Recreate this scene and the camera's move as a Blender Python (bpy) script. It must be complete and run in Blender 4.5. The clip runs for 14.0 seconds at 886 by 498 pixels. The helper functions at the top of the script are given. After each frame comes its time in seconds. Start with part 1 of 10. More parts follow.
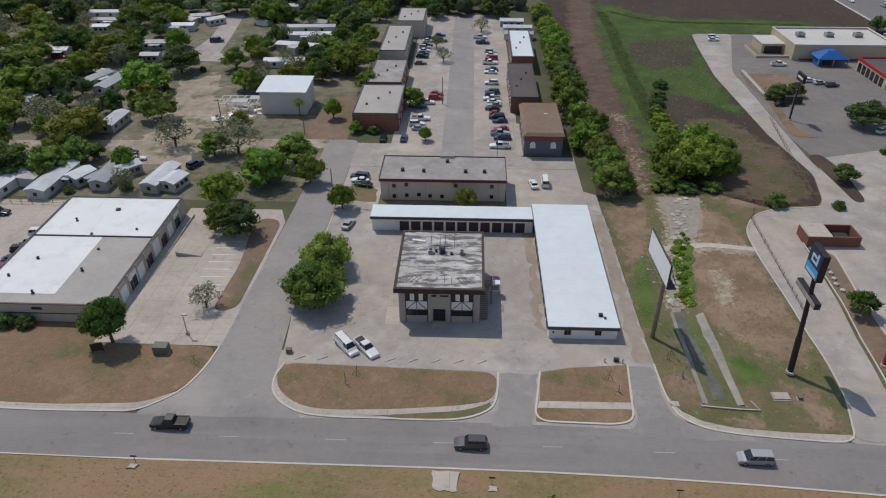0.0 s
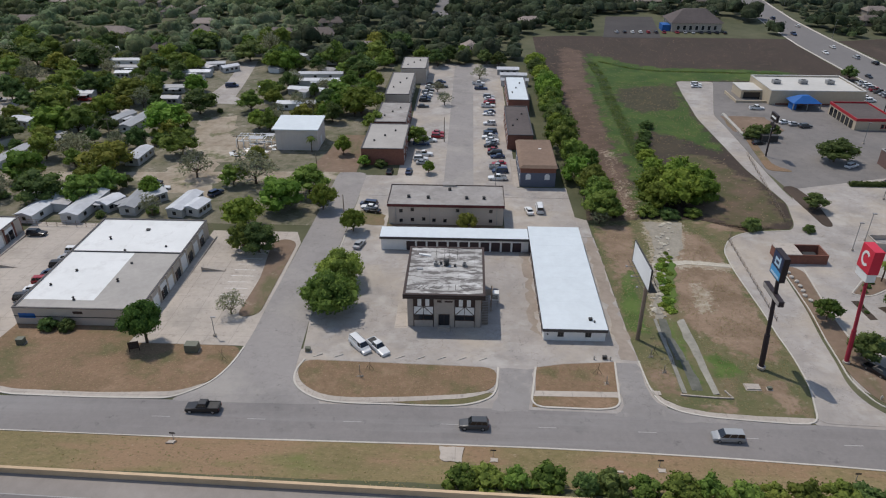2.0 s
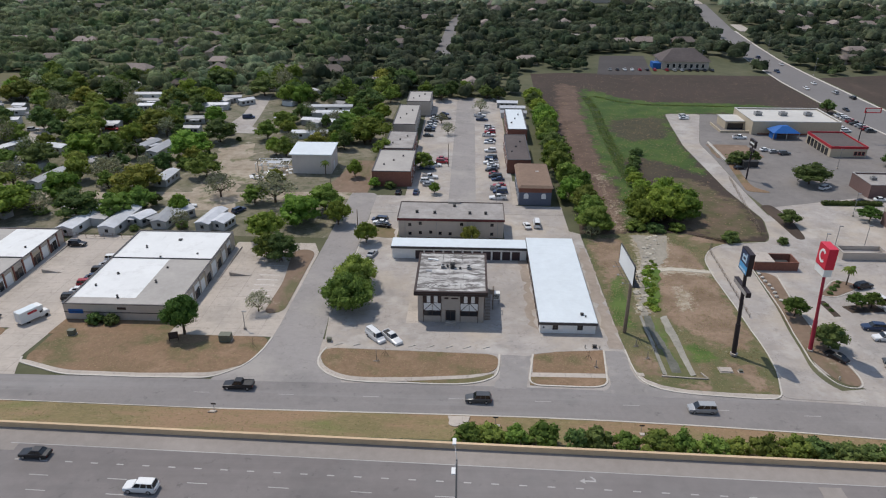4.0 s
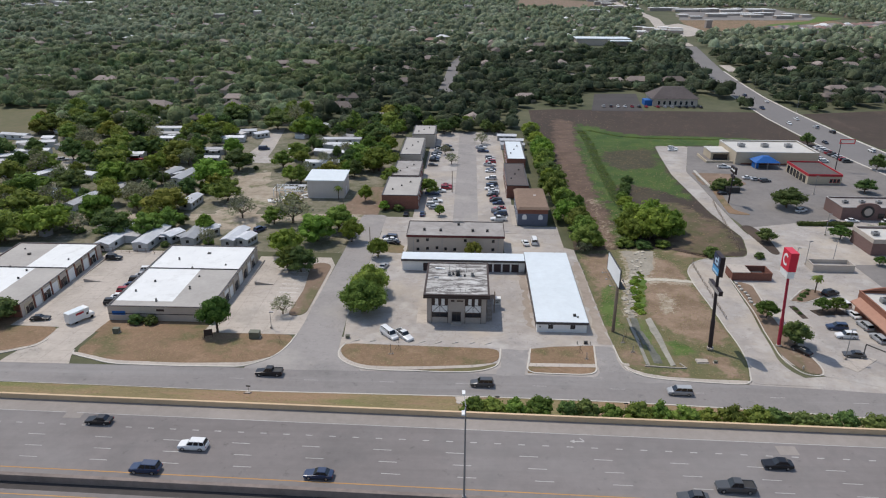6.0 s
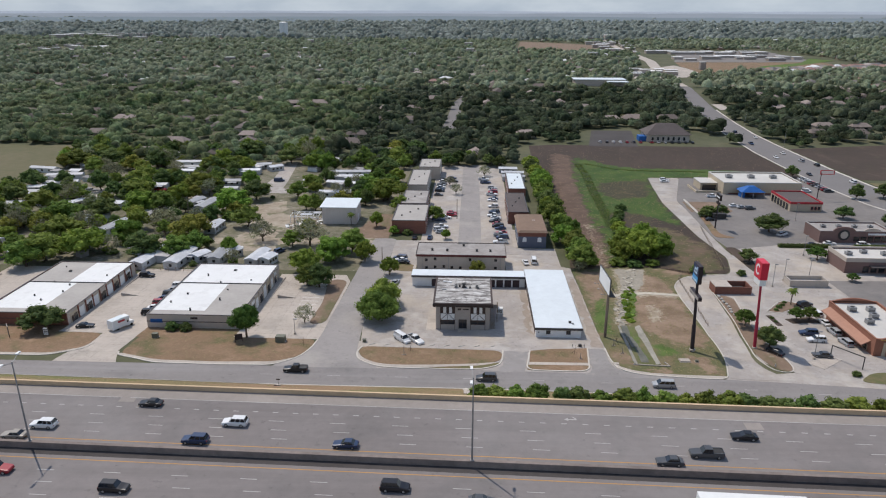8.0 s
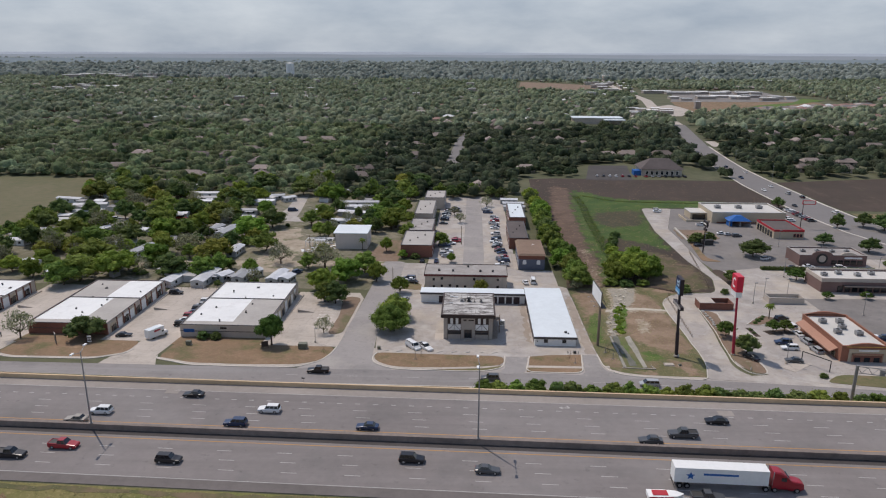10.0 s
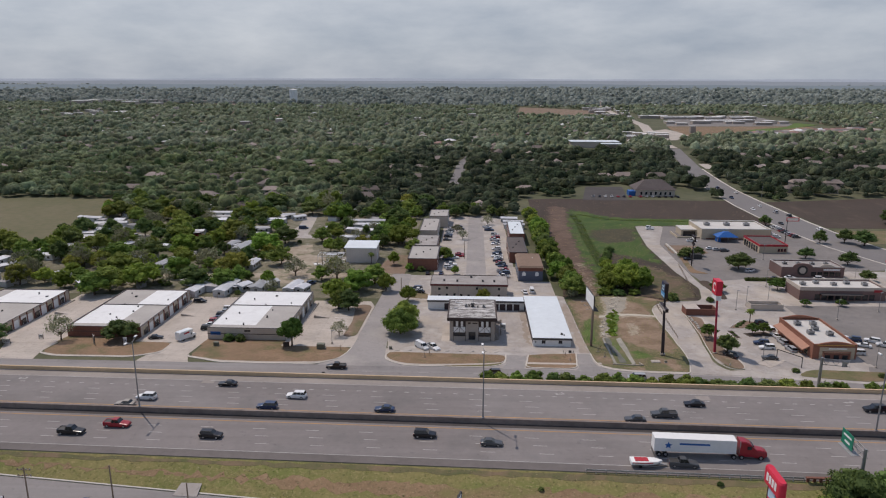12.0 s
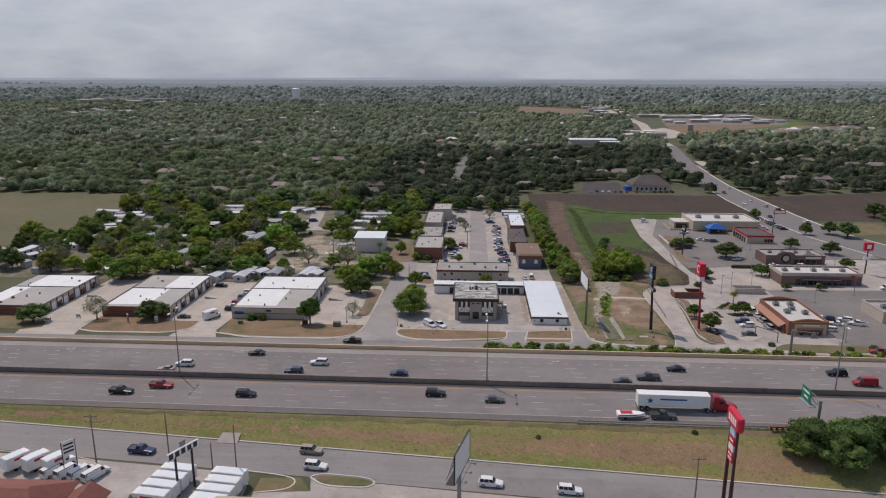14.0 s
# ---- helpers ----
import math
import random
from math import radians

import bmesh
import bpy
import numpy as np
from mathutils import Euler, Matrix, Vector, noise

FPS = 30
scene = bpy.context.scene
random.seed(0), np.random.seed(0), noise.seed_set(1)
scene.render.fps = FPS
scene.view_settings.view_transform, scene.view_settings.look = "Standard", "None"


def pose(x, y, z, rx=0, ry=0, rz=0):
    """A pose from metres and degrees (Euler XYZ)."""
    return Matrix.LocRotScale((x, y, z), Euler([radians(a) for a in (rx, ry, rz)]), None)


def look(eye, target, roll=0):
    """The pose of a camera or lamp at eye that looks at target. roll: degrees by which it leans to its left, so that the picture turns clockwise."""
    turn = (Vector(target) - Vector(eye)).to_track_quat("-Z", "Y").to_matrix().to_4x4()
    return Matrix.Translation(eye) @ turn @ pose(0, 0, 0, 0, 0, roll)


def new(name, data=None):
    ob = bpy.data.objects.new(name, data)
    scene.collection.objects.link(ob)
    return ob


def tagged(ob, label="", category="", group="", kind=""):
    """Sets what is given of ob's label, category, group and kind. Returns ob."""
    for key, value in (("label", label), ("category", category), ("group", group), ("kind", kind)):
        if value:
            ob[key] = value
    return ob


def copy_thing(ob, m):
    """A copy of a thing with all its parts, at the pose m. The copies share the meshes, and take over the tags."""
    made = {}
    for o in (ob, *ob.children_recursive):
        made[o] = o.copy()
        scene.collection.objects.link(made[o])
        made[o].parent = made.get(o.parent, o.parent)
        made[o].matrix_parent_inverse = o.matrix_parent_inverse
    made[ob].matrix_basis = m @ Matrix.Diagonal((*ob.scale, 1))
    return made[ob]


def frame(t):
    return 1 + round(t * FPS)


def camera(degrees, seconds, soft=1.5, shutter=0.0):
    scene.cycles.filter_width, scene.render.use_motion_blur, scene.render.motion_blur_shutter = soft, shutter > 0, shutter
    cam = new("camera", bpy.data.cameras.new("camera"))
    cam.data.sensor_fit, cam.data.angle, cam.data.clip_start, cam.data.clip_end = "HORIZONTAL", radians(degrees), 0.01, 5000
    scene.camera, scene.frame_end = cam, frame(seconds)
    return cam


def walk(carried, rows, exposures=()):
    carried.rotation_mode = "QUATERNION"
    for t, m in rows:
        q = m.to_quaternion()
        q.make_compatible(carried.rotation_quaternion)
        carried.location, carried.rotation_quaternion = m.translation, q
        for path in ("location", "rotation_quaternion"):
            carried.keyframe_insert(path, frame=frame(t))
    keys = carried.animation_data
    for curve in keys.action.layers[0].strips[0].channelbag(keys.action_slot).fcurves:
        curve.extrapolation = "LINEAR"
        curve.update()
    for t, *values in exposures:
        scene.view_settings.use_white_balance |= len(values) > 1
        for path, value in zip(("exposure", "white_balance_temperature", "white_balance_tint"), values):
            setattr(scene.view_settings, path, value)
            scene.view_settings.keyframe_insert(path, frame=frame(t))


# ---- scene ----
import collections

cam = camera(65.5, 14.0, 1.15)
PATH = [
    (0, (4.443, -94.944, 80.761), (4.372, -93.274, 79.662), -0.2),
    (0.5, (4.234, -98.584, 80.751), (4.165, -96.89, 79.69), -0.1),
    (1, (3.97, -102.441, 80.736), (3.905, -100.727, 79.708), -0.0),
    (1.5, (3.761, -106.53, 80.878), (3.696, -104.798, 79.881), 0.1),
    (2, (3.546, -110.772, 81.132), (3.481, -109.024, 80.162), 0.1),
    (2.5, (3.334, -115.284, 81.353), (3.269, -113.522, 80.41), 0.1),
    (5, (2.36, -138.758, 82.205), (2.291, -136.935, 81.386), 0.2),
    (5.5, (2.177, -143.754, 82.371), (2.106, -141.919, 81.579), 0.1),
    (6, (1.896, -148.632, 82.527), (1.826, -146.785, 81.762), 0.2),
    (6.5, (1.664, -153.617, 82.676), (1.592, -151.759, 81.939), 0.2),
    (7, (1.426, -158.477, 82.785), (1.352, -156.609, 82.073), 0.1),
    (7.5, (1.364, -163.46, 82.844), (1.288, -161.583, 82.16), 0.1),
    (8, (1.18, -168.344, 82.878), (1.102, -166.456, 82.22), 0.1),
    (10.5, (0.022, -194.082, 83.416), (-0.062, -192.156, 82.886), 0.2),
    (11, (-0.241, -199.076, 83.581), (-0.325, -197.142, 83.075), 0.2),
    (11.5, (-0.48, -204.066, 83.68), (-0.565, -202.127, 83.196), 0.1),
    (12, (-0.742, -209.065, 83.684), (-0.827, -207.127, 83.199), 0.1),
    (12.5, (-1.042, -214.058, 83.682), (-1.127, -212.12, 83.196), 0.1),
    (13, (-1.323, -218.936, 83.767), (-1.408, -216.998, 83.28), 0.1),
    (13.5, (-1.619, -223.836, 83.771), (-1.705, -221.898, 83.284), 0.1),
    (14, (-1.889, -228.765, 83.75), (-1.975, -226.827, 83.263), 0.1),
]
walk(cam, [(t, look(eye, target, roll)) for t, eye, target, roll in PATH], [(0, -0.45, 6500, 10), (2.5, -0.28, 6500, 10), (5, -0.13, 6500, 10), (7, -0.06, 6500, 10), (8, -0.08, 6560, 11), (10.5, -0.27, 6720, 14), (14, -0.36, 6850, 17)])

# ---- world, sun, exposure ----
SUN_DIR = Vector((-0.35, 0.40, 0.85)).normalized()          # towards the sun
world = bpy.data.worlds.new("sky")
scene.world = world
world.use_nodes = True
wn, wl = world.node_tree.nodes, world.node_tree.links
wn.clear()
w_out = wn.new("ShaderNodeOutputWorld")
w_bg = wn.new("ShaderNodeBackground")
w_sky = wn.new("ShaderNodeTexSky")
w_sky.sky_type = "NISHITA"
w_sky.sun_disc = False
w_sky.sun_elevation = math.asin(SUN_DIR.z)
w_sky.sun_rotation = math.atan2(SUN_DIR.x, SUN_DIR.y)
w_sky.air_density, w_sky.dust_density, w_sky.ozone_density = 1.0, 0.6, 2.0
w_co = wn.new("ShaderNodeTexCoord")
w_map = wn.new("ShaderNodeMapping")
w_map.inputs["Scale"].default_value = (1.7, 1.7, 5.5)
w_noise = wn.new("ShaderNodeTexNoise")
w_noise.inputs["Scale"].default_value = 3.4
w_noise.inputs["Detail"].default_value = 9
w_noise.inputs["Roughness"].default_value = 0.58
w_tone = wn.new("ShaderNodeValToRGB")                        # grey-blue haze to pale cloud
w_tone.color_ramp.elements[0].position, w_tone.color_ramp.elements[0].color = 0.38, (2.6, 3.2, 3.95, 1)
w_tone.color_ramp.elements[1].position, w_tone.color_ramp.elements[1].color = 0.82, (4.3, 4.85, 5.4, 1)
w_cover = wn.new("ShaderNodeMapRange")                       # clouds break up overhead
w_cover.inputs["From Min"].default_value, w_cover.inputs["From Max"].default_value = 0.45, 0.70
w_cover.inputs["To Min"].default_value, w_cover.inputs["To Max"].default_value = 0.0, 0.6
w_split = wn.new("ShaderNodeSeparateXYZ")
w_low = wn.new("ShaderNodeMapRange")                         # haze towards the horizon
w_low.inputs["From Min"].default_value, w_low.inputs["From Max"].default_value = 0.12, 0.34
w_low.inputs["To Min"].default_value, w_low.inputs["To Max"].default_value = 0.94, 0.0
w_most = wn.new("ShaderNodeMath")
w_most.operation = "MAXIMUM"
w_cloud = wn.new("ShaderNodeMix")
w_cloud.data_type = "RGBA"
wl.new(w_co.outputs["Generated"], w_map.inputs["Vector"])
wl.new(w_co.outputs["Generated"], w_split.inputs["Vector"])
wl.new(w_map.outputs["Vector"], w_noise.inputs["Vector"])
w_rise = wn.new("ShaderNodeMath")                            # paler with height above the haze
w_rise.operation = "MULTIPLY_ADD"
w_rise.inputs[1].default_value = 1.9
wl.new(w_split.outputs["Z"], w_rise.inputs[0])
wl.new(w_noise.outputs["Fac"], w_rise.inputs[2])
wl.new(w_rise.outputs[0], w_tone.inputs["Fac"])
wl.new(w_noise.outputs["Fac"], w_cover.inputs["Value"])
wl.new(w_split.outputs["Z"], w_low.inputs["Value"])
wl.new(w_cover.outputs["Result"], w_most.inputs[0])
wl.new(w_low.outputs["Result"], w_most.inputs[1])
wl.new(w_most.outputs[0], w_cloud.inputs[0])
wl.new(w_sky.outputs["Color"], w_cloud.inputs[6])
wl.new(w_tone.outputs["Color"], w_cloud.inputs[7])
wl.new(w_cloud.outputs[2], w_bg.inputs["Color"])
w_bg.inputs["Strength"].default_value = 0.15
wl.new(w_bg.outputs["Background"], w_out.inputs["Surface"])

sun = new("sun", bpy.data.lights.new("sun", "SUN"))
sun.data.energy, sun.data.angle, sun.data.color = 3.3, radians(0.6), (1.0, 0.93, 0.84)
sun.matrix_world = look(SUN_DIR * 200, (0, 0, 0))

# ---- materials ----
def mat(name, colour, rough=0.8, vary=0.15, scale=0.5, colour2=None, bump=0.0, bump_scale=8.0, metal=0.0, per_object=0.0, spec=0.3, coarse=0.06, coarse_amount=0.5):
    """Base colour with a fine and a coarse variation in world scale, roughness, and a fine relief."""
    m = bpy.data.materials.new(name)
    m.use_nodes = True
    n, l = m.node_tree.nodes, m.node_tree.links
    b = n["Principled BSDF"]
    b.inputs["Roughness"].default_value = rough
    b.inputs["Metallic"].default_value = metal
    b.inputs["Specular IOR Level"].default_value = spec
    geo = n.new("ShaderNodeNewGeometry")
    fine, wide = n.new("ShaderNodeTexNoise"), n.new("ShaderNodeTexNoise")
    fine.inputs["Scale"].default_value, fine.inputs["Detail"].default_value, fine.inputs["Roughness"].default_value = scale, 8, 0.7
    wide.inputs["Scale"].default_value, wide.inputs["Detail"].default_value = coarse, 5
    l.new(geo.outputs["Position"], fine.inputs["Vector"])
    l.new(geo.outputs["Position"], wide.inputs["Vector"])
    both = n.new("ShaderNodeMix")
    both.inputs[0].default_value = coarse_amount
    l.new(fine.outputs["Fac"], both.inputs[2])
    l.new(wide.outputs["Fac"], both.inputs[3])
    ramp = n.new("ShaderNodeValToRGB")
    c2 = colour2 or tuple(c * (1 - 2 * vary) for c in colour)
    c1 = colour if colour2 else tuple(min(1, c * (1 + vary)) for c in colour)
    ramp.color_ramp.elements[0].position, ramp.color_ramp.elements[0].color = 0.34, (*c2, 1)
    ramp.color_ramp.elements[1].position, ramp.color_ramp.elements[1].color = 0.66, (*c1, 1)
    l.new(both.outputs[0], ramp.inputs["Fac"])
    last = ramp.outputs["Color"]
    if per_object:
        info, hsv, span = n.new("ShaderNodeObjectInfo"), n.new("ShaderNodeHueSaturation"), n.new("ShaderNodeMapRange")
        span.inputs["To Min"].default_value, span.inputs["To Max"].default_value = 1 - per_object, 1 + per_object
        l.new(info.outputs["Random"], span.inputs["Value"])
        l.new(span.outputs["Result"], hsv.inputs["Value"])
        l.new(last, hsv.inputs["Color"])
        last = hsv.outputs["Color"]
    l.new(last, b.inputs["Base Color"])
    if bump:
        bp, rel = n.new("ShaderNodeBump"), n.new("ShaderNodeTexNoise")
        rel.inputs["Scale"].default_value, rel.inputs["Detail"].default_value = bump_scale, 4
        l.new(geo.outputs["Position"], rel.inputs["Vector"])
        l.new(rel.outputs["Fac"], bp.inputs["Height"])
        bp.inputs["Strength"].default_value = bump
        l.new(bp.outputs["Normal"], b.inputs["Normal"])
    return m


def layer(m, colour, scale, lo, hi, amount, kind="noise", stretch=(1, 1, 1), detail=6):
    """Stains, bare patches, cracks or joints of another colour over a material, each with a shape of its own."""
    n, l = m.node_tree.nodes, m.node_tree.links
    b = n["Principled BSDF"]
    before = b.inputs["Base Color"].links[0].from_socket
    geo, mp = n.new("ShaderNodeNewGeometry"), n.new("ShaderNodeMapping")
    mp.inputs["Scale"].default_value = stretch
    mp.inputs["Location"].default_value = (scale * 37, amount * 91, 0)
    l.new(geo.outputs["Position"], mp.inputs["Vector"])
    source = mp.outputs["Vector"]
    if kind == "crack":
        wob, add = n.new("ShaderNodeTexNoise"), n.new("ShaderNodeVectorMath")
        wob.inputs["Scale"].default_value, wob.inputs["Detail"].default_value = scale * 2.5, 5
        l.new(source, wob.inputs["Vector"])
        grow = n.new("ShaderNodeVectorMath")
        grow.operation = "SCALE"
        grow.inputs["Scale"].default_value = 1.1 / scale
        l.new(wob.outputs["Color"], grow.inputs[0])
        l.new(source, add.inputs[0])
        l.new(grow.outputs["Vector"], add.inputs[1])
        t = n.new("ShaderNodeTexVoronoi")
        t.feature = "DISTANCE_TO_EDGE"
        l.new(add.outputs["Vector"], t.inputs["Vector"])
        out = t.outputs["Distance"]
    elif kind == "joint":
        t = n.new("ShaderNodeTexBrick")
        t.offset = 0.0
        t.inputs["Mortar Size"].default_value, t.inputs["Mortar Smooth"].default_value = lo, 0.3
        t.inputs["Brick Width"].default_value, t.inputs["Row Height"].default_value = 1.0, 1.0
        l.new(source, t.inputs["Vector"])
        out = t.outputs["Fac"]
    else:
        t = n.new("ShaderNodeTexNoise")
        t.inputs["Detail"].default_value, t.inputs["Roughness"].default_value = detail, 0.65
        l.new(source, t.inputs["Vector"])
        out = t.outputs["Fac"]
    t.inputs["Scale"].default_value = scale
    span, mix = n.new("ShaderNodeMapRange"), n.new("ShaderNodeMix")
    mix.data_type = "RGBA"
    if kind == "joint":
        lo, hi = 0.0, 1.0
    span.inputs["From Min"].default_value, span.inputs["From Max"].default_value = lo, hi
    span.inputs["To Min"].default_value, span.inputs["To Max"].default_value = (amount, 0.0) if kind == "crack" else (0.0, amount)
    l.new(out, span.inputs["Value"])
    l.new(span.outputs["Result"], mix.inputs[0])
    l.new(before, mix.inputs[6])
    mix.inputs[7].default_value = (*colour, 1)
    l.new(mix.outputs[2], b.inputs["Base Color"])
    return m


def cover_layer(m, attribute, one, two, scale=0.25, rag=1.1, amount=0.9):
    """Ground cover that follows a smooth cover value on the mesh, with an uneven edge and two tones."""
    n, l = m.node_tree.nodes, m.node_tree.links
    b = n["Principled BSDF"]
    before = b.inputs["Base Color"].links[0].from_socket
    at, geo, edge, tone = n.new("ShaderNodeAttribute"), n.new("ShaderNodeNewGeometry"), n.new("ShaderNodeTexNoise"), n.new("ShaderNodeTexNoise")
    at.attribute_name = attribute
    for k, sc in ((edge, scale), (tone, scale * 0.45)):
        k.inputs["Scale"].default_value, k.inputs["Detail"].default_value, k.inputs["Roughness"].default_value = sc, 7, 0.68
        l.new(geo.outputs["Position"], k.inputs["Vector"])
    mul = n.new("ShaderNodeMath")
    mul.operation = "MULTIPLY_ADD"
    mul.inputs[1].default_value, mul.inputs[2].default_value = rag * 2, -rag
    l.new(edge.outputs["Fac"], mul.inputs[0])
    add = n.new("ShaderNodeMath")
    add.operation = "ADD"
    l.new(mul.outputs[0], add.inputs[0])
    l.new(at.outputs["Fac"], add.inputs[1])
    span = n.new("ShaderNodeMapRange")
    span.interpolation_type = "SMOOTHSTEP"
    span.inputs["From Min"].default_value, span.inputs["From Max"].default_value = 0.3, 0.7
    span.inputs["To Max"].default_value = amount
    l.new(add.outputs[0], span.inputs["Value"])
    ramp, mix = n.new("ShaderNodeValToRGB"), n.new("ShaderNodeMix")
    ramp.color_ramp.elements[0].position, ramp.color_ramp.elements[0].color = 0.4, (*one, 1)
    ramp.color_ramp.elements[1].position, ramp.color_ramp.elements[1].color = 0.6, (*two, 1)
    l.new(tone.outputs["Fac"], ramp.inputs["Fac"])
    mix.data_type = "RGBA"
    l.new(span.outputs["Result"], mix.inputs[0])
    l.new(before, mix.inputs[6])
    l.new(ramp.outputs["Color"], mix.inputs[7])
    l.new(mix.outputs[2], b.inputs["Base Color"])


# Field soil is darkened to include the cloud shade lying over the fields.
M_FIELD = mat("dry_field_soil", (0.078, 0.055, 0.042), 0.95, colour2=(0.05, 0.038, 0.029), scale=0.35, coarse=0.03, bump=0.3)
M_DRYGRASS = mat("dry_grass", (0.26, 0.165, 0.105), 0.95, colour2=(0.165, 0.115, 0.065), scale=0.9, coarse=0.09, bump=0.5)
M_GRASS = mat("rough_green_grass", (0.20, 0.155, 0.085), 0.95, colour2=(0.085, 0.105, 0.04), scale=0.5, coarse=0.07, bump=0.5)
M_LUSH = mat("lush_green_grass", (0.115, 0.165, 0.035), 0.95, colour2=(0.07, 0.115, 0.022), scale=0.4, coarse=0.05, bump=0.5)
M_WOODGROUND = mat("shaded_earth_and_grass", (0.13, 0.125, 0.072), 0.95, colour2=(0.055, 0.065, 0.03), scale=0.12, coarse=0.02)
M_PARK = mat("dusty_yard_ground", (0.27, 0.235, 0.18), 0.95, colour2=(0.10, 0.10, 0.055), scale=0.25, coarse=0.05, bump=0.3)
M_ASPHALT = mat("worn_grey_asphalt", (0.245, 0.226, 0.216), 0.9, vary=0.07, scale=1.2, coarse=0.05, bump=0.1)
M_FREEWAY = mat("freeway_asphalt", (0.215, 0.193, 0.184), 0.88, vary=0.08, scale=0.6, coarse=0.04, bump=0.1)
M_DARKASPHALT = mat("dark_asphalt", (0.075, 0.067, 0.064), 0.9, vary=0.15, scale=0.5, coarse=0.06)
M_CONCRETE = mat("pale_concrete", (0.46, 0.405, 0.35), 0.85, vary=0.1, scale=0.8, coarse=0.07, bump=0.1)
M_LOT = mat("stained_concrete_lot", (0.42, 0.382, 0.35), 0.88, colour2=(0.305, 0.278, 0.255), scale=0.35, coarse=0.08, bump=0.1)
M_SHOULDER = mat("concrete_shoulder", (0.30, 0.267, 0.24), 0.88, vary=0.1, scale=0.6)
M_BEIGEWALL = mat("beige_barrier_concrete", (0.60, 0.44, 0.28), 0.85, vary=0.1, scale=0.7)
M_KERB = mat("kerb_concrete", (0.55, 0.51, 0.45), 0.85, vary=0.1, scale=1.0)
M_WHITEROOF = mat("white_roof_membrane", (0.65, 0.70, 0.72), 0.55, vary=0.04, scale=0.6, coarse=0.15)
M_GREYROOF = mat("grey_weathered_roof", (0.34, 0.315, 0.295), 0.8, vary=0.14, scale=0.7, coarse=0.15)
M_TAN = mat("tan_stucco", (0.50, 0.435, 0.37), 0.9, vary=0.06, scale=0.8)
M_WHITE = mat("white_paint", (0.76, 0.76, 0.74), 0.6, vary=0.05, scale=1.0)
M_BRICK = mat("red_brown_brick", (0.24, 0.105, 0.075), 0.9, vary=0.2, scale=2.5)
M_DARKBROWN = mat("dark_brown_trim", (0.055, 0.035, 0.03), 0.6, vary=0.1, scale=2.0)
M_GLASS = mat("dark_window_glass", (0.02, 0.022, 0.026), 0.12, vary=0.1, scale=1.0, spec=0.6)
M_SIDE = mat("weathered_street_asphalt", (0.30, 0.277, 0.262), 0.9, vary=0.07, scale=1.0, coarse=0.07, bump=0.1)
M_LOTGREY = mat("old_grey_lot", (0.235, 0.215, 0.20), 0.9, colour2=(0.165, 0.152, 0.142), scale=0.3, coarse=0.06, bump=0.1)
M_TRACK = mat("bare_tan_earth", (0.25, 0.175, 0.125), 0.95, colour2=(0.16, 0.112, 0.078), scale=0.5, coarse=0.08, bump=0.4)
M_DRIVE = mat("grey_driveway_asphalt", (0.30, 0.28, 0.266), 0.9, colour2=(0.235, 0.218, 0.207), scale=0.6, coarse=0.12, bump=0.15)
M_GRAVEL = mat("washed_brown_gravel", (0.37, 0.315, 0.265), 0.95, colour2=(0.25, 0.205, 0.168), scale=0.9, coarse=0.15, bump=0.4)
# Stains, cracks, joints and patches.
for m, c in ((M_ASPHALT, 0.13), (M_FREEWAY, 0.12), (M_SIDE, 0.16), (M_LOT, 0.16), (M_LOTGREY, 0.11)):
    layer(m, (c, c * 0.97, c * 0.94), 0.09, 0.52, 0.72, 0.45)
    layer(m, (c * 0.6, c * 0.57, c * 0.55), 0.55, 0.62, 0.74, 0.5, detail=4)
for m, k in ((M_ASPHALT, 0.12), (M_SIDE, 0.3), (M_LOT, 0.45), (M_LOTGREY, 0.35)):
    layer(m, (0.09, 0.08, 0.07), 0.13, 0.0, 0.010, k, "crack")
layer(M_FREEWAY, (0.14, 0.125, 0.118), 0.28, 0.45, 0.7, 0.45, stretch=(0.05, 1, 1))
layer(M_FREEWAY, (0.27, 0.255, 0.245), 0.03, 0.5, 0.7, 0.4)
layer(M_ASPHALT, (0.32, 0.31, 0.30), 0.3, 0.48, 0.72, 0.45, stretch=(0.05, 1, 1))
layer(M_ASPHALT, (0.17, 0.16, 0.155), 0.22, 0.52, 0.74, 0.35, stretch=(0.04, 1, 1))
layer(M_SIDE, (0.40, 0.37, 0.33), 0.06, 0.52, 0.66, 0.5)
layer(M_LOT, (0.46, 0.395, 0.32), 0.045, 0.48, 0.62, 0.7)
layer(M_LOT, (0.25, 0.225, 0.205), 0.16, 0.54, 0.68, 0.5)
layer(M_LOT, (0.50, 0.46, 0.41), 0.3, 0.60, 0.72, 0.45)
layer(M_LOT, (0.30, 0.235, 0.17), 0.4, 0.6, 0.76, 0.45)
layer(M_LOT, (0.34, 0.30, 0.255), 1.1, 0.5, 0.66, 0.35)
layer(M_LOT, (0.29, 0.25, 0.21), 0.07, 0.5, 0.64, 0.35)
layer(M_LOT, (0.54, 0.515, 0.48), 0.11, 0.52, 0.66, 0.4)
layer(M_DRIVE, (0.09, 0.08, 0.07), 0.2, 0.0, 0.012, 0.4, "crack")
layer(M_DRIVE, (0.38, 0.345, 0.31), 0.35, 0.54, 0.7, 0.5)
for m in (M_CONCRETE,):
    layer(m, (0.17, 0.155, 0.14), 0.2, 0.012, 1, 0.45, "joint")
layer(M_CONCRETE, (0.25, 0.23, 0.2), 0.11, 0.5, 0.7, 0.55)
